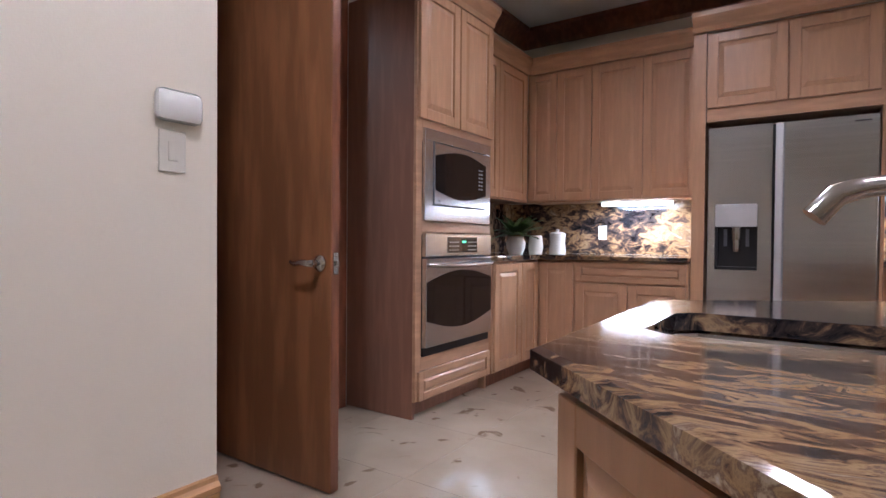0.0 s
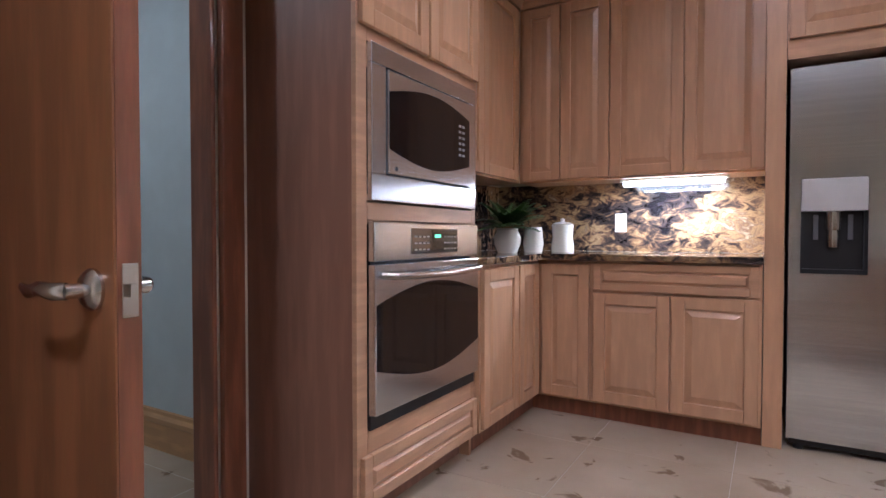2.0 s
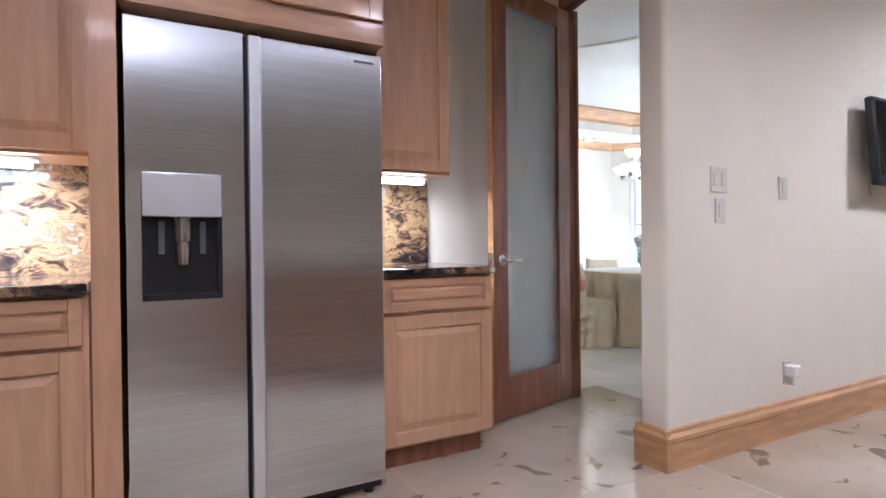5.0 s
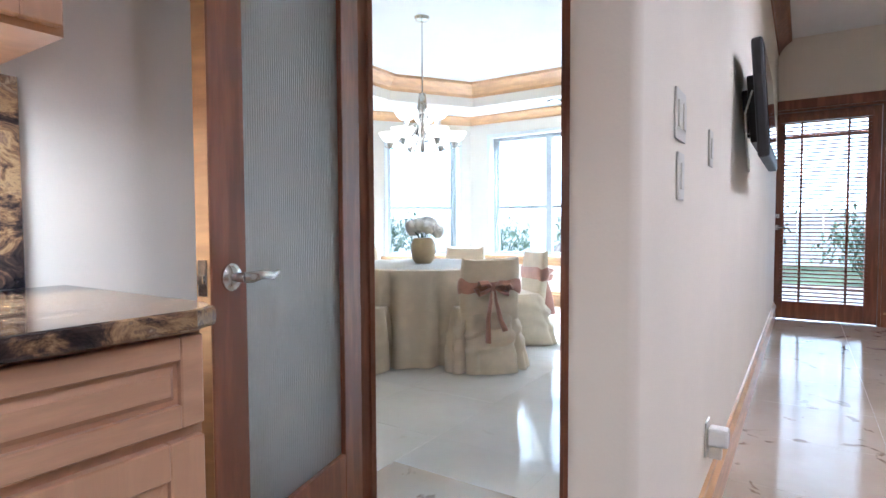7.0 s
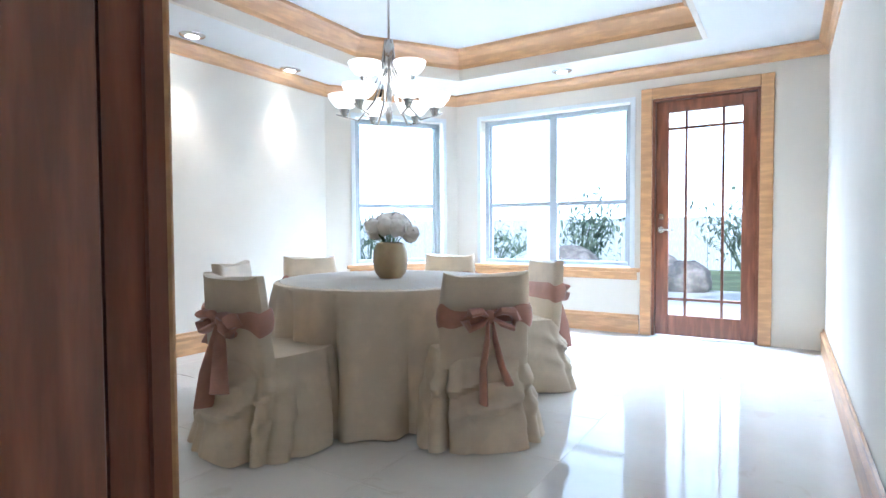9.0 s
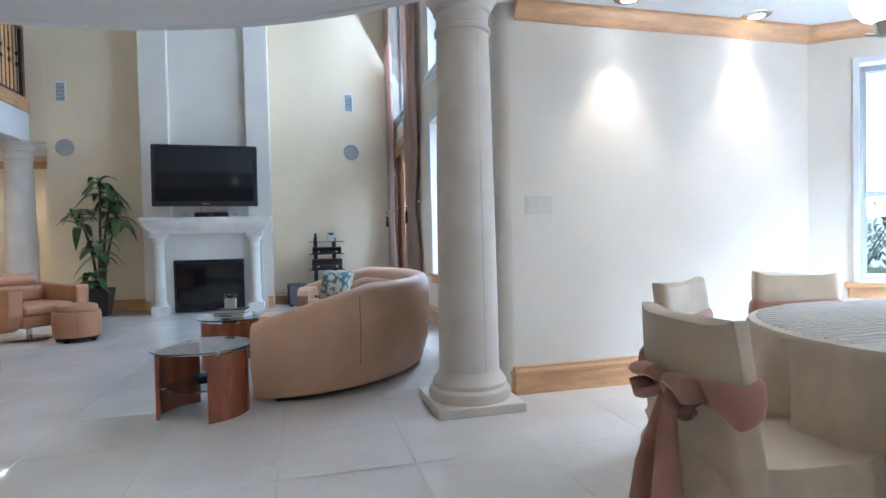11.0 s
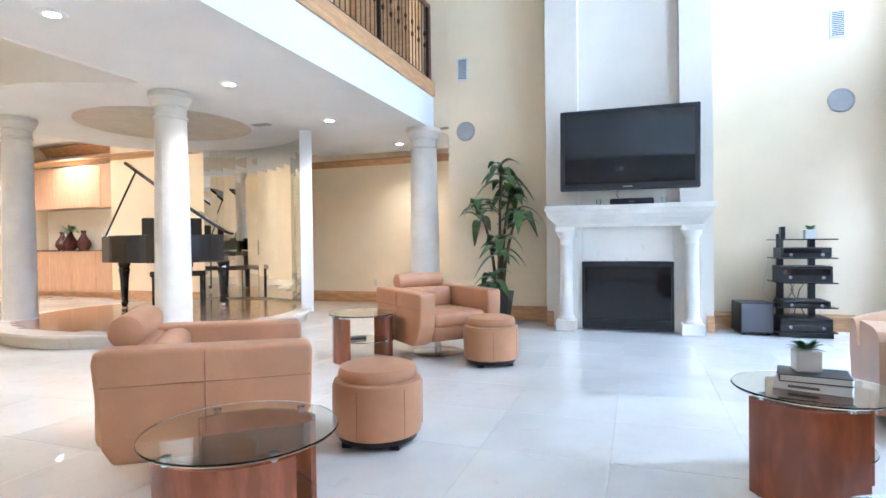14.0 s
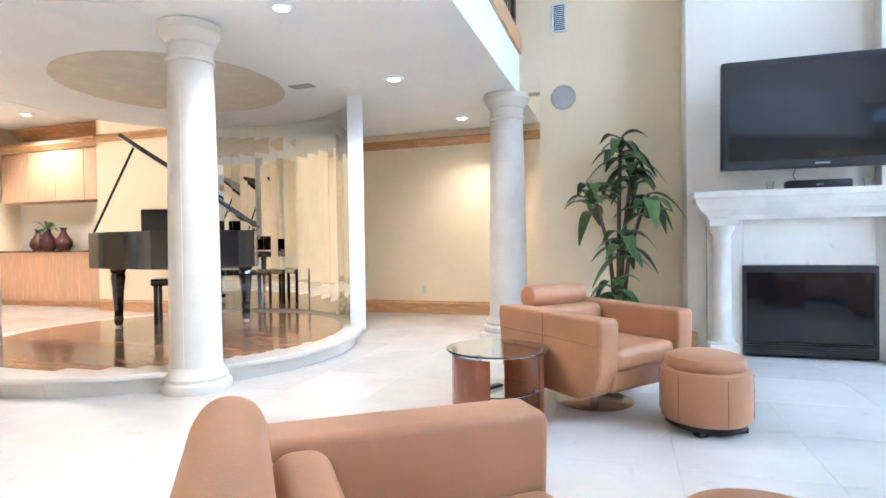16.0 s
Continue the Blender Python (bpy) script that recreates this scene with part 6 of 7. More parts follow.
def armchair(m, label):
    """Faces +x; low cube of leather on a round chrome foot."""
    c = thing("armchair", label, "armchair", m, "tan leather swivel armchairs")
    for sg in (-1, 1):
        am = bm_new()
        prism(am, [(-0.40, 0.22), (-0.36, 0.15), (0.25, 0.13), (0.34, 0.17), (0.40, 0.30), (0.41, 0.55), (0.40, 0.585), (-0.42, 0.60), (-0.43, 0.55)], 0, 0.15)
        bmesh.ops.transform(am, matrix=Matrix(((1, 0, 0, 0), (0, 0, 1, 0.27 if sg > 0 else -0.42), (0, 1, 0, 0), (0, 0, 0, 1))), verts=am.verts)
        bmesh.ops.bevel(am, geom=list(am.edges), offset=0.022, segments=3, affect="EDGES", profile=0.6)
        arm = part("armrest", am, LEATHER, c, smooth=True)
        sm = bm_new()
        yo = 0.4215 * sg
        tube(sm, [(-0.02, yo, 0.16), (-0.02, yo, 0.58)], 0.0028, 5)
        tube(sm, [(-0.40, yo, 0.46), (0.40, yo, 0.45)], 0.0028, 5)
        part("seam", sm, SEAM, arm)
    part("seat", soft_box(soft_box(bm_new(), -0.30, 0.36, -0.268, 0.268, 0.16, 0.30, 0.03), -0.28, 0.395, -0.266, 0.266, 0.285, 0.41, 0.045), LEATHER, c, smooth=True)
    part("backrest", soft_box(bm_new(), -0.43, -0.25, -0.40, 0.40, 0.20, 0.58, 0.05), LEATHER, c, smooth=True)
    part("back_cushion", soft_box(bm_new(), -0.27, -0.14, -0.262, 0.262, 0.40, 0.59, 0.05), LEATHER, c, smooth=True)
    bo = lathe(bm_new(), [(0.001, -0.255), (0.05, -0.255), (0.068, -0.243), (0.072, -0.2), (0.072, 0.2), (0.068, 0.243), (0.05, 0.255), (0.001, 0.255)], (0, 0), 28)
    bmesh.ops.transform(bo, matrix=pose(-0.34, 0, 0.645, 90), verts=bo.verts)
    part("bolster", bo, LEATHER, c, "round leather headrest roll", True)
    part("post", lathe(bm_new(), [(0.03, 0.012), (0.03, 0.16)], (0, 0), 20), CHROME, c, smooth=True)
    part("foot_disc", lathe(bm_new(), [(0.001, 0), (0.235, 0), (0.238, 0.006), (0.22, 0.012), (0.03, 0.016)], (0, 0), 44), CHROME, c, "round chrome foot", True)
    return c


a1 = armchair(pose(0.42, 8.15, 0, 0, 0, 38), "tan leather swivel armchair with a headrest roll")
copy_thing(a1, pose(0.58, 10.78, 0, 0, 0, -38))


def ottoman(m):
    o = thing("ottoman", "round tan leather ottoman with a loose cushion", "ottoman", m, "tan leather ottomans")
    part("body", lathe(bm_new(), [(0.001, 0.05), (0.205, 0.05), (0.222, 0.06), (0.228, 0.12), (0.228, 0.28), (0.222, 0.318), (0.205, 0.325), (0.001, 0.325)], (0, 0), 44), LEATHER, o, smooth=True)
    part("cushion", lathe(bm_new(), [(0.19, 0.318), (0.20, 0.335), (0.20, 0.36), (0.19, 0.385), (0.15, 0.398), (0.08, 0.402), (0.001, 0.403)], (0, 0), 44), LEATHER, o, smooth=True)
    sm = bm_new()
    for k in range(6):
        a = radians(60 * k + 20)
        tube(sm, [(0.229 * math.cos(a), 0.229 * math.sin(a), 0.07), (0.229 * math.cos(a), 0.229 * math.sin(a), 0.30)], 0.0022, 5)
    part("seam", sm, SEAM, o)
    part("plinth", lathe(bm_new(), [(0.001, 0.025), (0.20, 0.025), (0.205, 0.05)], (0, 0), 40), DARKWOOD, o)
    for k in range(4):
        a = radians(90 * k + 45)
        part("foot", boxes((0.17 * math.cos(a) - 0.025, 0.17 * math.cos(a) + 0.025, 0.17 * math.sin(a) - 0.025, 0.17 * math.sin(a) + 0.025, 0, 0.026)), DARKWOOD, o)
    return o


o1 = ottoman(pose(1.06, 8.57, 0, 0, 0, 10))
copy_thing(o1, pose(1.17, 10.45, 0, 0, 0, 30))

# curved sofa
SC = (3.40, 8.67)
SQ = 0.85
sf = thing("curved_sofa", "beige tan leather crescent sofa by the window", "sofa", pose(SC[0], SC[1], 0))


def swept(section, a0, a1, n=56, closed=True):
    """Sweeps section(u) -> list of (r, z) round the sofa's centre."""
    bm = bm_new()
    rows = []
    for k in range(n + 1):
        u = k / n
        a = radians(a0 + (a1 - a0) * u)
        rows.append([bm.verts.new((SQ * r * math.cos(a), r * math.sin(a), z)) for r, z in section(u)])
    m = len(rows[0])
    for ra, rb in zip(rows, rows[1:]):
        for s in range(m):
            bm.faces.new((ra[s], ra[(s + 1) % m], rb[(s + 1) % m], rb[s]))
    bm.faces.new(rows[0][::-1])
    bm.faces.new(rows[-1])
    return bm


def back_height(u):
    s = math.sin(math.pi * min(1, max(0, u)))
    return 0.52 + 0.21 * min(1, s * 1.6) ** 0.9


def back_sec(u):
    h = back_height(u)
    o = 1.44
    return [(o - 0.14, 0.025), (o - 0.06, 0.045), (o - 0.01, 0.2), (o + 0.015, h * 0.6), (o + 0.01, h - 0.06), (o - 0.02, h - 0.015), (o - 0.06, h), (o - 0.12, h - 0.01), (o - 0.165, h - 0.05), (o - 0.20, h - 0.14), (o - 0.25, 0.38), (o - 0.25, 0.07)]


part("backrest", swept(back_sec, -98, 82), SOFALEATHER, sf, smooth=True)
part("back_cushion", swept(lambda u: [(1.18, 0.40), (1.21, back_height(u) - 0.16), (1.19, back_height(u) - 0.10), (1.14, back_height(u) - 0.09), (1.07, back_height(u) - 0.14), (1.02, 0.45), (1.03, 0.40)], -88, 72), SOFALEATHER, sf, smooth=True)
part("seat", swept(lambda u: [(0.72, 0.10), (0.70, 0.16), (0.69, 0.36), (0.71, 0.40), (0.76, 0.425), (1.15, 0.415), (1.185, 0.38), (1.185, 0.10)], -88, 72), SOFALEATHER, sf, smooth=True)
for a in (-93.2, 77.2):
    part("armrest", swept(lambda u: [(0.80, 0.08), (0.76, 0.2), (0.77, 0.47), (0.81, 0.515), (0.9, 0.53), (1.16, 0.53), (1.19, 0.5), (1.19, 0.08)], a - 4.9, a + 4.9, 6), SOFALEATHER, sf, smooth=True)
part("plinth", swept(lambda u: [(0.80, 0.0), (0.80, 0.08), (1.28, 0.08), (1.28, 0.0)], -92, 76), DARKWOOD, sf)
sm = bm_new()
for u in (0.18, 0.5, 0.82):
    a = radians(-98 + 180 * u)
    tube(sm, [(SQ * r * 1.0008 * math.cos(a), r * 1.0008 * math.sin(a), z) for r, z in ((1.44, 0.2), (1.455, back_height(u) * 0.6), (1.45, back_height(u) - 0.06))], 0.002, 5)
part("seam", sm, SEAM, sf)


def cushion(m, label, material, w=0.21):
    c = thing("cushion", label, "cushion", m)
    bm = bm_new()
    n = 12
    for sg in (-1, 1):
        grid = [[bm.verts.new((x * w, y * w, sg * 0.055 * max(0.0, (1 - x ** 4) * (1 - y ** 4)) ** 0.6)) for x in [-1 + 2 * i / n for i in range(n + 1)]] for y in [-1 + 2 * j / n for j in range(n + 1)]]
        for j in range(n):
            for i in range(n):
                bm.faces.new((grid[j][i], grid[j][i + 1], grid[j + 1][i + 1], grid[j + 1][i]))
    bmesh.ops.remove_doubles(bm, verts=bm.verts, dist=1e-4)
    cv = part("cover", bm, material, c, smooth=True)
    ed = bm_new()
    for p, q in (((-w, -w), (w, -w)), ((w, -w), (w, w)), ((w, w), (-w, w)), ((-w, w), (-w, -w))):
        tube(ed, [(*p, 0), (*q, 0)], 0.007, 6)
    part("piping", ed, LINEN, cv)


cushion(pose(SC[0] + 0.48, SC[1] + 0.86, 0.545, 62, 0, -28), "teal palm leaf print cushion with beige piping", TEALCLOTH, 0.17)
cushion(pose(SC[0] + 0.72, SC[1] - 0.10, 0.50, 25, 0, -95), "teal and cream striped cushion lying back", TEALCLOTH, 0.15)

# media rack
rk = thing("media_rack", "black glass rack with hi-fi boxes", "media rack", pose(3.93, 12.68, 0))
for z in (0.05, 0.30, 0.55, 0.80, 0.99):
    part("shelf", boxes((-0.27, 0.27, -0.23, 0.2, z, z + 0.012), bevel=0.003), BLACKGLASS, rk)
for x in (-0.17, 0.12):
    part("post", boxes((x - 0.03, x + 0.03, 0.06, 0.12, 0.0, 1.06), bevel=0.004), BLACK, rk)
part("base", boxes((-0.24, 0.24, -0.2, 0.2, 0.0, 0.05), bevel=0.005), BLACK, rk)
for z, h, w, lab in ((0.063, 0.13, 0.23, "black audio receiver on the lowest shelf"), (0.313, 0.06, 0.21, "slim black disc player on the rack"), (0.563, 0.16, 0.23, "black amplifier with knobs on the rack"), (0.813, 0.10, 0.22, "black cassette deck on the rack")):
    e = thing("hifi_unit", lab, "hi-fi unit", pose(3.93, 12.66, z), "hi-fi units on the rack")
    part("case", boxes((-w, w, -0.19, 0.16, 0, h), bevel=0.004), BLACK, e)
    part("front_glass", boxes((-w * 0.9, w * 0.9, -0.193, -0.1905, h * 0.45, h * 0.85)), BLACKGLASS, e)
    for k in (-0.6, 0.65):
        kb = lathe(bm_new(), [(0.001, 0), (0.016, 0), (0.014, 0.014), (0.001, 0.014)], (0, 0), 16)
        bmesh.ops.transform(kb, matrix=pose(w * k, -0.19, h * 0.3, 90), verts=kb.verts)
        part("knob", kb, GREYPLASTIC, e)
succulent(4.0, 12.62, 1.003, 1.1)
rt = thing("router", "black wireless router standing on the rack", "router", pose(3.76, 12.66, 1.003))
part("case", boxes((-0.02, 0.02, -0.05, 0.05, 0, 0.13), bevel=0.006), BLACK, rt)
cb = thing("cable_bundle", "loose black and white cables behind the rack", "cable")
rng = random.Random(8)
for k in range(7):
    x = 3.68 + 0.07 * k
    part("cable", tube(bm_new(), [(x, 12.88, 0.8 - 0.05 * k), (x + rng.uniform(-.1, .1), 12.92, 0.45), (x + rng.uniform(-.12, .12), 12.9, 0.15), (x + rng.uniform(-.1, .1), 12.86, 0.006)], 0.005, 6), BLACK if k % 3 else PLASTIC, cb)
sw = thing("subwoofer", "black cube subwoofer on the stone floor", "loudspeaker", pose(3.48, 12.68, 0, 0, 0, 6))
part("case", boxes((-0.16, 0.16, -0.17, 0.17, 0.02, 0.34), bevel=0.008), BLACK, sw)
part("grille", boxes((-0.148, 0.148, -0.178, -0.171, 0.035, 0.328), bevel=0.004), PRINT, sw)
for sx in (-0.12, 0.12):
    for sy in (-0.12, 0.12):
        part("foot", lathe(bm_new(), [(0.02, 0), (0.02, 0.021)], (sx, sy), 12), BLACK, sw)

# drapes
def drape(name, y0, y1, z0, z1, tie, label, pull):
    c = thing(name, label, "curtain")
    bm = bm_new()
    rows = []
    n = 70
    for k in range(33):
        z = z1 + (z0 - z1) * k / 32
        near = math.exp(-((z - tie) / 0.55) ** 2)
        wid = (y1 - y0) * (1 - 0.45 * near)
        mid = (y0 + y1) / 2 + pull * near
        row = []
        for s in range(n + 1):
            u = s / n
            amp = 0.035 * (1 - 0.35 * near)
            row.append(bm.verts.new((5.01 + amp * math.sin(u * 6.28 * 7 + 0.3 * math.sin(z)) + 0.012 * math.sin(u * 31 + z), mid + wid * (u - 0.5), z)))
        rows.append(row)
    for ra, rb in zip(rows, rows[1:]):
        for s in range(n):
            bm.faces.new((ra[s], ra[s + 1], rb[s + 1], rb[s]))
    bmesh.ops.solidify(bm, geom=bm.faces, thickness=0.004)
    part("panel", bm, CURTAIN, c, smooth=True)
    part("tie", tube(bm_new(), [(5.095, (y0 + y1) / 2 + pull + 0.12, tie + 0.08), (4.95, (y0 + y1) / 2 + pull + 0.10, tie), (4.945, (y0 + y1) / 2 + pull - 0.10, tie - 0.02), (5.095, (y0 + y1) / 2 + pull - 0.2, tie + 0.08)], 0.014, 8), CURTAIN, c)
    part("tassel", lathe(bm_new(), [(0.005, tie - 0.05), (0.018, tie - 0.08), (0.014, tie - 0.10), (0.022, tie - 0.22), (0.001, tie - 0.225)], (4.94, (y0 + y1) / 2 + pull), 12), DARKWOOD, c, smooth=True)
    return c


drape("drape", 10.70, 11.42, 0.03, 5.7, 1.45, "copper silk drape tied back beside the window", 0.02)
drape("drape", 12.55, 12.96, 0.03, 5.7, 1.45, "copper silk drape tied back in the corner", 0.05)

# tall dracaena
def dracaena(x, y):
    p = thing("potted_dracaena", "tall green dracaena in a dark square pot", "plant", pose(x, y, 0))
    pt = bm_new()
    rows = [[pt.verts.new((a * w, b * w, z)) for a, b in ((-1, -1), (1, -1), (1, 1), (-1, 1))] for w, z in ((0.10, 0), (0.15, 0.40), (0.135, 0.40), (0.13, 0.36))]
    for ra, rb in zip(rows, rows[1:]):
        for k in range(4):
            pt.faces.new((ra[k], ra[(k + 1) % 4], rb[(k + 1) % 4], rb[k]))
    pt.faces.new(rows[0])
    pt.faces.new(rows[-1])
    part("pot", pt, DARKWOOD, p)
    rg = random.Random(21)
    lf = 0
    for bx, by, top, lean in ((0.0, 0.02, 1.95, (0.03, 0.0)), (-0.04, -0.02, 1.50, (-0.20, -0.06)), (0.05, 0.0, 1.42, (0.22, -0.03)), (0.0, -0.04, 1.05, (0.05, -0.14)), (-0.01, -0.05, 0.62, (-0.02, -0.16)), (0.02, 0.03, 1.70, (0.12, 0.06))):
        pts = [(bx + lean[0] * (k / 5) ** 2, by + lean[1] * (k / 5) ** 2, 0.36 + (top - 0.36) * k / 5) for k in range(6)]
        st = part("stem", tube(bm_new(), pts, [0.022, 0.02, 0.018, 0.017, 0.016, 0.013], 8), BARK, p)
        for k in range(15):
            a = k * 2.4 + rg.uniform(-.3, .3)
            e = rg.uniform(0.05, 1.3)
            bm = bm_new()
            h = top - 0.016 * k
            blade_leaf(bm, (bx + lean[0] * 0.98, by + lean[1] * 0.98, h), (math.cos(a), math.sin(a) * 0.8, e), rg.uniform(0.27, 0.37), rg.uniform(0.105, 0.14), rg.uniform(0.20, 0.38), 8, 0.3)
            part("leaf", bm, LEAF, st, smooth=True)


dracaena(0.72, 12.62)

# gallery railing
rl = thing("gallery_railing", "dark iron railing with oak handrail along the gallery", "railing")
y = 7.05
part("handrail", boxes((GX - 0.085, GX - 0.02, 6.9, FW - 0.002, 4.16, 4.21), bevel=0.014), CHERRY, rl, "oak handrail")
part("bottom_rail", boxes((GX - 0.065, GX - 0.035, 6.9, FW - 0.002, 3.205, 3.225)), IRON, rl)
k = 0
bal = bm_new()
tube(bal, [(0, 0, 0), (0, 0, 0.935)], 0.0075, 4)
bme = bpy.data.meshes.new("baluster")
bal.to_mesh(bme)
bal.free()
bme.materials.append(IRON)
kn = bm_new()
tube(kn, [(0, 0, 0), (0, 0, 0.935)], 0.0075, 4)
for z in (0.40, 0.55):
    sphere(kn, (0, 0, z), 0.024, (0.8, 0.8, 1.5), 8, 6)
kme = bpy.data.meshes.new("baluster")
kn.to_mesh(kme)
kn.free()
kme.materials.append(IRON)
pst = bm_new()
box(pst, -0.02, 0.02, -0.02, 0.02, -0.045, 0.955)
pme = bpy.data.meshes.new("post")
pst.to_mesh(pme)
pst.free()
pme.materials.append(IRON)
while y < FW - 0.05:
    me = pme if k % 14 == 0 else (kme if k % 2 else bme)
    b = new("post" if k % 14 == 0 else "baluster", me)
    b.location = (GX - 0.05, y, 3.226 if k % 14 else 3.206)
    b.parent = rl
    y += 0.105
    k += 1
part("post", boxes((GX - 0.08, GX - 0.025, FW - 0.06, FW - 0.004, 3.162, 4.22), bevel=0.004), CHERRY, rl)
gc = thing("gallery_cabinet", "honey wood cabinet standing on the gallery", "cabinet", pose(-1.34, 13.8, GTOP))
part("body", boxes((-0.5, 0.5, -0.25, 0.25, 0, 1.9), bevel=0.01), OAK, gc)

# ---- piano platform ----
PZ = 0.15
structure(part("platform", lathe(bm_new(), [(PR - 0.04, 0.0), (PR - 0.04, 0.105), (PR + 0.03, 0.11), (PR + 0.035, 0.13), (PR + 0.03, 0.148), (PR - 0.16, PZ), (0.001, PZ)], PC, 96), MARBLE, smooth=True), "round cream marble platform under the piano", "platform")
# mirror wall of upright strips
mwall = thing("mirror_wall", "curved wall of upright mirror strips behind the piano", "mirror", pose(PC[0], PC[1], 0))
M0, M1, MR, NM = 29, 118, 1.72, 26
back = bm_new()
lathe(back, [(MR + 0.02, PZ), (MR + 0.12, PZ), (MR + 0.12, GLOW - 0.005), (MR + 0.02, GLOW - 0.005), (MR + 0.02, PZ)], (0, 0), 60, M0, M1 - M0)
part("backing", back, CREAM, mwall)
end = bm_new()
box(end, MR - 0.03, MR + 0.13, -0.012, 0.012, 0.10, GLOW - 0.005)
bmesh.ops.transform(end, matrix=pose(0, 0, 0, 0, 0, M0 - 0.4), verts=end.verts)
part("end_panel", end, WHITE, mwall)
w = 2 * MR * math.sin(radians((M1 - M0) / NM / 2))
st = bm_new()
box(st, -0.004, 0.0, -w / 2 + 0.001, w / 2 - 0.001, PZ + 0.002, GLOW - 0.008, bevel=0.0015, seg=1)
sme = bpy.data.meshes.new("mirror_strip")
st.to_mesh(sme)
st.free()
sme.materials.append(MIRROR)
for k in range(NM):
    a = M0 + (k + 0.5) * (M1 - M0) / NM
    s = new("mirror_strip", sme)
    s.matrix_basis = pose(MR * math.cos(radians(a)), MR * math.sin(radians(a)), 0, 0, 0, a + 3 + (2.2 if k % 2 else -1.8))
    s.parent = mwall

# grand piano
pn = thing("grand_piano", "black lacquered grand piano with its lid propped open", "piano", pose(-3.45, 11.60, PZ, 0, 0, 216.4) @ Matrix.Diagonal((1.02, 0.85, 1.1, 1)))
rim = [(-0.74, -0.35), (0.74, -0.35), (0.74, 0.05), (0.70, 0.30), (0.55, 0.50), (0.36, 0.66), (0.22, 0.86), (0.10, 1.02), (-0.10, 1.12), (-0.35, 1.13), (-0.58, 1.05), (-0.71, 0.88), (-0.74, 0.6)]
rm = bm_new()
prism(rm, rim, 0.60, 0.90, 0.01)
part("case", rm, PIANO, pn)
part("keyslip", boxes((-0.74, 0.74, -0.60, -0.352, 0.60, 0.68), (-0.74, -0.64, -0.60, -0.352, 0.68, 0.86), (0.64, 0.74, -0.60, -0.352, 0.68, 0.86), bevel=0.006), PIANO, pn)
part("keys", boxes((-0.62, 0.62, -0.56, -0.40, 0.681, 0.70)), CERAMIC, pn)
lid = bm_new()
prism(lid, [(x, yv) for x, yv in rim], 0, 0.035, 0.006)
bmesh.ops.transform(lid, matrix=Matrix.Translation((-0.74, 0, 0.905)) @ Matrix.Rotation(radians(-34), 4, "Y") @ Matrix.Translation((0.74, 0, 0)), verts=lid.verts)
part("lid", lid, PIANO, pn, "propped lid")
part("prop", tube(bm_new(), [(0.70, 0.10, 0.90), (0.36, 0.10, 1.64)], 0.011, 8), PIANO, pn)
part("music_desk", boxes((-0.36, 0.36, -0.24, -0.22, 0.90, 1.12), bevel=0.01), PIANO, pn)
for x, yv in ((-0.60, -0.38), (0.60, -0.38), (-0.30, 0.90)):
    lg = part("leg", lathe(bm_new(), [(0.035, 0.06), (0.045, 0.10), (0.04, 0.14), (0.055, 0.40), (0.07, 0.50), (0.06, 0.53), (0.075, 0.56), (0.075, 0.60)], (x, yv), 8), PIANO, pn)
    part("castor", lathe(bm_new(), [(0.035, 0.0), (0.04, 0.02), (0.035, 0.05), (0.02, 0.06)], (x, yv), 14), CHROME, lg)
part("pedal_lyre", boxes((-0.09, -0.05, -0.30, -0.26, 0.08, 0.60), (0.05, 0.09, -0.30, -0.26, 0.08, 0.60), (-0.11, 0.11, -0.33, -0.22, 0.05, 0.10), bevel=0.004), PIANO, pn)
bn = thing("piano_bench", "black upholstered piano bench", "bench", pose(-3.93, 12.23, PZ, 0, 0, 36.4))
part("seat", boxes((-0.36, 0.36, -0.17, 0.17, 0.42, 0.50), bevel=0.02), PIANO, bn)
for x in (-0.31, 0.31):
    for yv in (-0.13, 0.13):
        part("leg", boxes((x - 0.022, x + 0.022, yv - 0.022, yv + 0.022, 0, 0.42), bevel=0.004), PIANO, bn)

# cabinet niche in the hall
for k in range(4):
    x0 = -9.75 + k * 0.655
    lc = thing("hall_base_cabinet", "plain pale maple base cabinet in the niche", "cabinet", group="hall cabinets")
    part("body", boxes((x0, x0 + 0.653, 13.97, 14.49, 0.10, 0.92)), MAPLE, lc)
    part("door", boxes((x0 + 0.004, x0 + 0.649, 13.948, 13.968, 0.12, 0.91), bevel=0.003), MAPLE, lc)
    part("toe_kick", boxes((x0, x0 + 0.653, 14.03, 14.4, 0, 0.10)), OAK, lc)
    uc = thing("hall_wall_cabinet", "plain pale maple wall cabinet in the niche", "cabinet", group="hall wall cabinets")
    part("body", boxes((x0, x0 + 0.653, 14.10, 14.49, 1.80, 2.66)), MAPLE, uc)
    part("door", boxes((x0 + 0.004, x0 + 0.649, 14.078, 14.098, 1.81, 2.65), bevel=0.003), MAPLE, uc)
tagged(part("hall_counter", boxes((-9.78, -7.12, 13.93, 14.49, 0.922, 0.95), bevel=0.006), GRANITE), "dark granite counter in the cabinet niche", "worktop")
structure(part("trim", along((-9.8, 14.08), (-7.12, 14.08), [(0.0, 2.67), (-0.02, 2.67), (-0.09, 2.76), (-0.09, 2.80), (0, 2.80)]), OAK), "varnished oak crown over the niche cabinets", "crown moulding")
structure(part("trim", along((-7.11, 14.49), (-9.88, 14.49), crown(3.16, 0.20, 0.16)), OAK), "varnished oak crown moulding in the niche", "crown moulding")
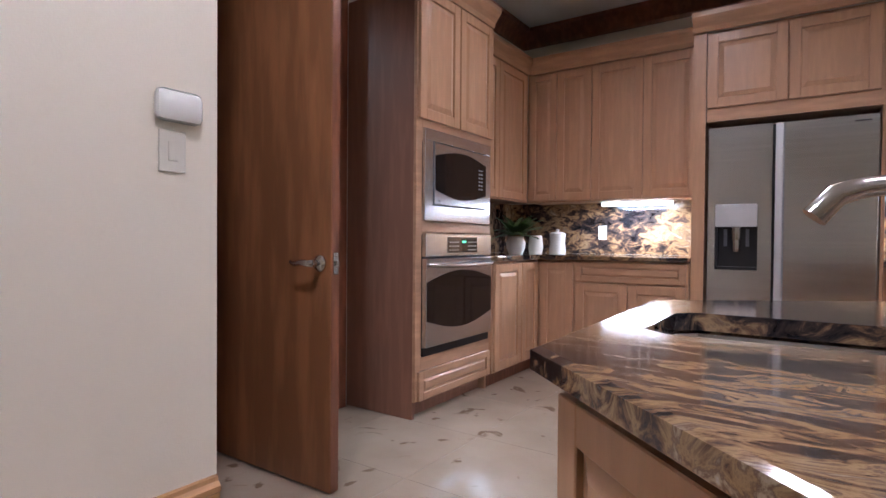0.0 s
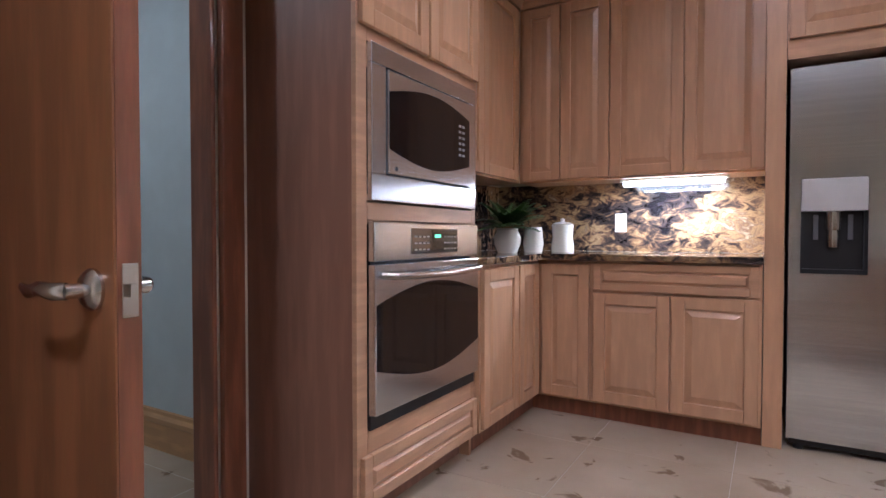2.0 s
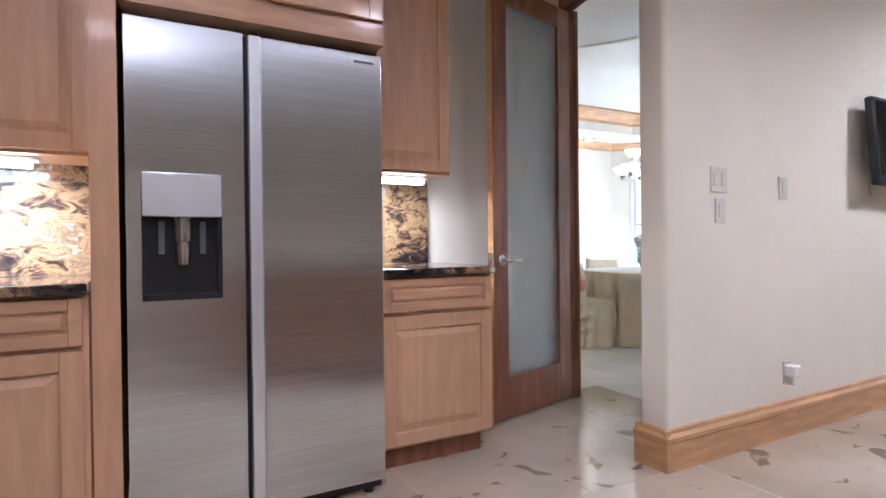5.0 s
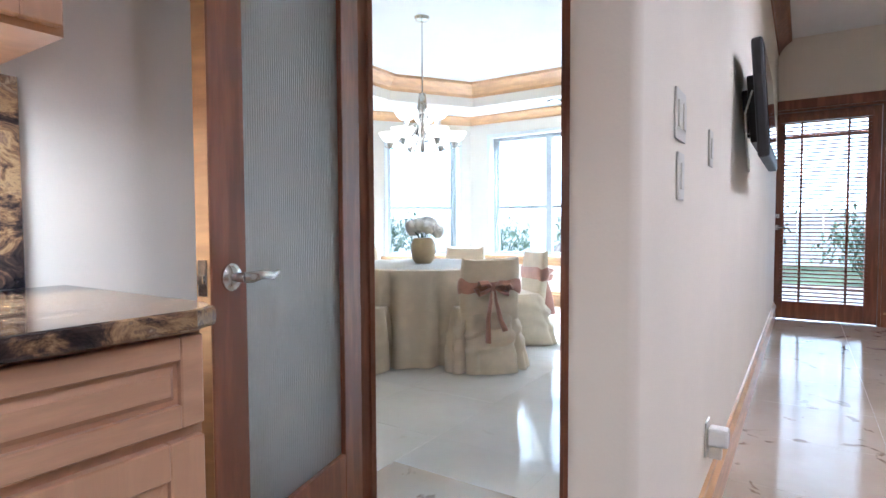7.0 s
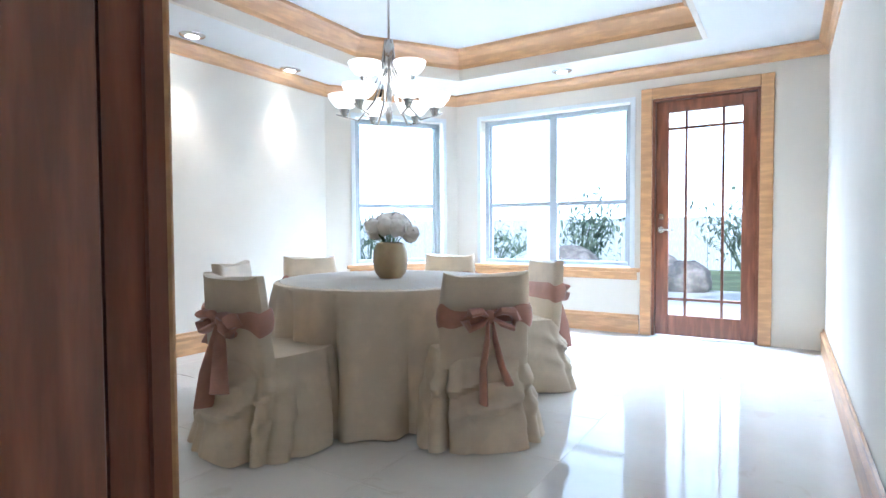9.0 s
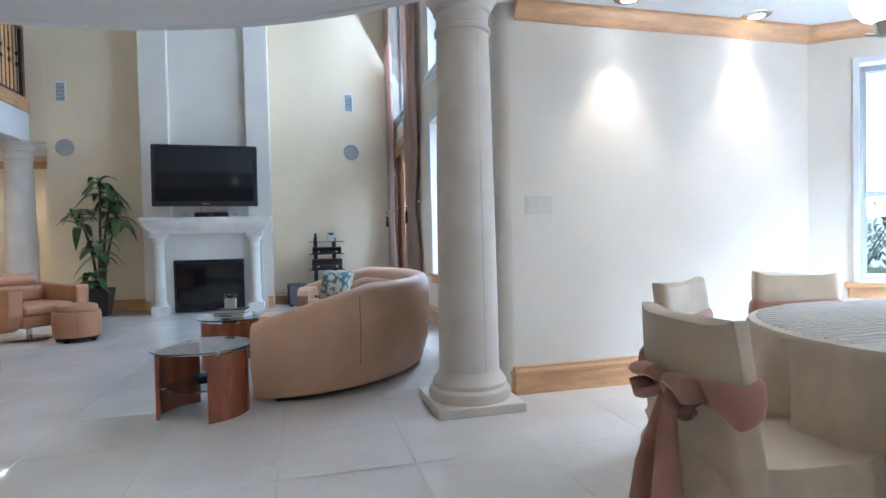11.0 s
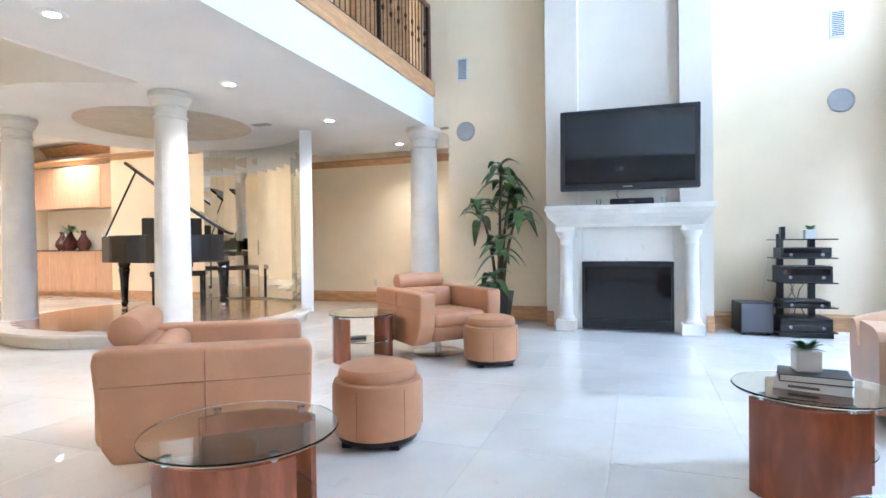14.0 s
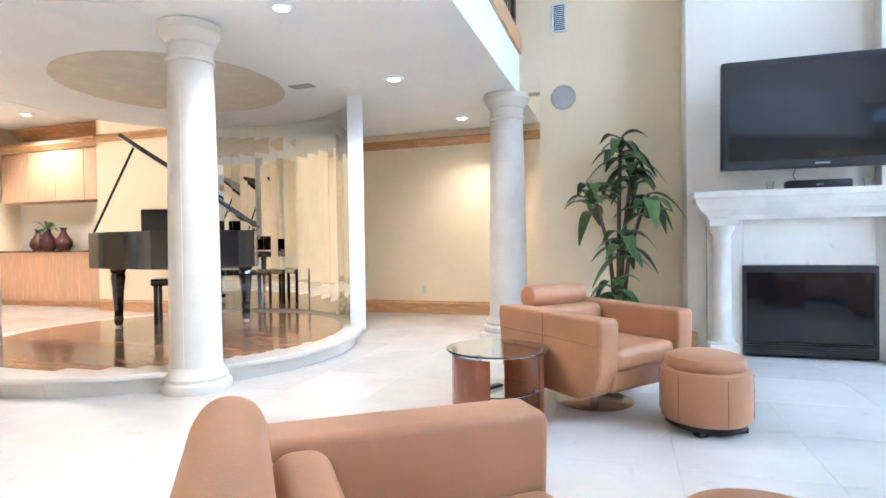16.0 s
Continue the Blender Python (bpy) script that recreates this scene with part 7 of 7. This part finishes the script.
structure(part("trim", along((-4.6, 13.74), (-7.08, 13.74), crown(2.75, 0.11, 0.07)), OAK), "varnished oak crown moulding", "crown moulding")
structure(part("baseboard", along((-4.6, 13.74), (-7.08, 13.74), BASE), OAK), "varnished oak baseboard", "baseboard")
for x, y, s in ((-9.05, 14.2, 1.0), (-8.75, 14.15, 1.1), (-8.5, 14.25, 1.05)):
    v = thing("bottle_vase", "dark red bottle vase on the hall counter", "vase", pose(x, y, 0.95), "red vases on the counter")
    part("body", lathe(bm_new(), [(0.001, 0), (0.08 * s, 0), (0.13 * s, 0.08 * s), (0.125 * s, 0.16 * s), (0.06 * s, 0.26 * s), (0.035 * s, 0.32 * s), (0.055 * s, 0.38 * s), (0.045 * s, 0.38 * s), (0.03 * s, 0.33 * s)], (0, 0), 26), TERRA, v, smooth=True)
gp = thing("leaf_arrangement", "dark green leaves standing in a red vase", "plant", pose(-8.75, 14.15, 1.34))
lf = bm_new()
rg = random.Random(4)
for k in range(60):
    a = rg.uniform(0, 6.28)
    blade_leaf(lf, (0.02 * math.cos(a), 0.02 * math.sin(a), -0.02), (math.cos(a), math.sin(a), rg.uniform(0.1, 1.6)), rg.uniform(0.2, 0.34), 0.045, 0.12, 5)
part("leaves", lf, LEAF, gp)

# ceiling lamps under the gallery
for x, y in ((-1.33, 10.3), (-1.27, 12.0), (-1.12, 13.8)):
    downlight(x, y, GLOW, 48, "round white recessed ceiling lamp, lit", 130)
downlight(-3.35, 11.6, GLOW + 0.168, 45, "small nickel eyeball ceiling spot, lit", 120)
downlight(-8.4, 13.6, 3.17, 150, "round white recessed ceiling lamp, lit", 140)
downlight(-1.3, 8.6, GLOW, 32, "round white recessed ceiling lamp, lit", 130)
# unseen fill lamp, added to warm the tall hall walls
downlight(-6.6, 9.5, HIGH, 800, "round white recessed ceiling lamp, lit", 150)
downlight(2.0, 6.2, CEIL_D, 30, "round white recessed ceiling lamp, lit", 120)
vn = thing("ceiling_vent", "small white slotted vent in the gallery ceiling", "vent", pose(-2.2, 11.9, GLOW - 0.001))
part("frame", boxes((-0.12, 0.12, -0.06, 0.06, -0.008, 0), bevel=0.002), GREYPLASTIC, vn)
wall_plate("socket", pose(-1.9, 14.478, 0.34), 0.07, 0.115, 1, "ivory wall socket above the oak baseboard", "socket")

# ---- garden ----
def shrub(x, y, h, r, seed, label):
    p = thing("shrub", label, "shrub", pose(x, y, -0.15), "garden shrubs")
    rg = random.Random(seed)
    br = bm_new()
    lf = bm_new()
    for k in range(14):
        a, l = rg.uniform(0, 6.28), rg.uniform(0.3, 1)
        top = Vector((r * l * math.cos(a), r * l * math.sin(a), h * rg.uniform(0.55, 1)))
        tube(br, [(0, 0, 0), tuple(top * 0.5 + Vector((0, 0, 0.1))), tuple(top)], [0.03, 0.018, 0.006], 5)
        for j in range(55):
            c = top * rg.uniform(0.55, 1.05) + Vector((rg.gauss(0, 0.2 * r), rg.gauss(0, 0.2 * r), rg.gauss(0, 0.12 * h)))
            w = Vector((rg.gauss(0, 1), rg.gauss(0, 1), rg.gauss(0, 1)))
            blade_leaf(lf, c, w, 0.16, 0.06, 0.03, 2)
    part("branches", br, FOLIAGE, p)
    part("leaves", lf, FOLIAGE, p)


for k, (x, y, h, r) in enumerate(((15.0, 6.8, 2.6, 1.1), (15.5, 9.2, 2.0, 1.2), (14.5, 12.5, 2.4, 1.3), (16.5, 3.6, 2.6, 1.2), (15.0, 1.2, 2.0, 1.0), (12.5, 15.5, 2.6, 1.5), (9.0, 17.0, 2.3, 1.4))):
    shrub(x, y, h * 0.68, r, 40 + k, "leafy green garden shrub beyond the patio")
fn = thing("garden_fence", "grey board fence behind the garden", "fence")
for k in range(60):
    part("board", boxes((20.0, 20.03, -12 + k * 0.6, -11.42 + k * 0.6, -0.15, 1.35)), FENCE, fn)
column(10.6, 6.0, -0.06, 3.2, 0.17, 0.26, "white patio column outside the window", PLASTER)
for k, (x, y, s) in enumerate(((13.2, 6.9, 0.45), (13.4, 7.5, 0.38), (13.2, 5.9, 0.4), (13.5, 6.5, 0.6), (13.3, 4.4, 0.45), (13.5, 4.9, 0.5))):
    rb = bm_new()
    bmesh.ops.create_icosphere(rb, subdivisions=3, radius=s)
    for v in rb.verts:
        v.co *= 1 + 0.25 * noise.noise(v.co * 2.5 / s + Vector((k, 0, 0)))
        v.co.z *= 0.8
    rk_ = tagged(part("garden_rock", rb, ROCK, smooth=True), "rough grey brown rock beside the patio", "rock", "garden rocks")
    rk_.location = (x, y, -0.15 + s * 0.55)
structure(part("wall_outside", boxes((6.0, 6.3, 7.6, 8.3, -0.1, 6.0)), BRICK), "pale brick pier outside the living room", "outside wall")

# ---- floor tiles, last ----
tile_floor("floor_kitchen", -3.62, 3.7, -4.2, 3.73, 0.0, STONE_VEIN, lambda x, y: -1.2 < x < 3.2 and -1.5 < y < 3.7, "filled travertine floor tiles with brown veins")
tile_floor("floor_breakfast", 3.7, 8.9, -4.2, 2.51, 0.0, STONE_VEIN, lambda x, y: x < 6.5 and y > 0.5, "filled travertine floor tiles with brown veins")
tile_floor("floor_living", -10.0, 8.6, 2.51, 14.6, -0.0005, STONE_LIGHT, lambda x, y: -1.2 < x < 6.2 and 3.6 < y < 12.6, "polished cream stone floor tiles", lambda x, y: not (x < 3.7 and y < 3.75) and (x - PC[0]) ** 2 + (y - PC[1]) ** 2 > 1.2 ** 2)

# hardwood planks on the platform
pb = bpy.data.objects["platform"]
rng = random.Random(17)
pl = 0
half = 0.055
row = 0
yk = -PR + 0.17
while yk < PR - 0.17:
    span = math.sqrt(max(0.0, (PR - 0.165) ** 2 - (abs(yk) + half) ** 2))
    x = -span
    while x < span - 0.05:
        L = min(rng.uniform(0.6, 1.3), span - x)
        b = bm_new()
        box(b, x + 0.0008, x + L - 0.0008, yk - half + 0.0008, yk + half - 0.0008, PZ + 0.0005, PZ + 0.004)
        o = part("plank", b, PLANK, pb)
        o.location = (PC[0], PC[1], 0)
        x += L
    yk += 2 * half
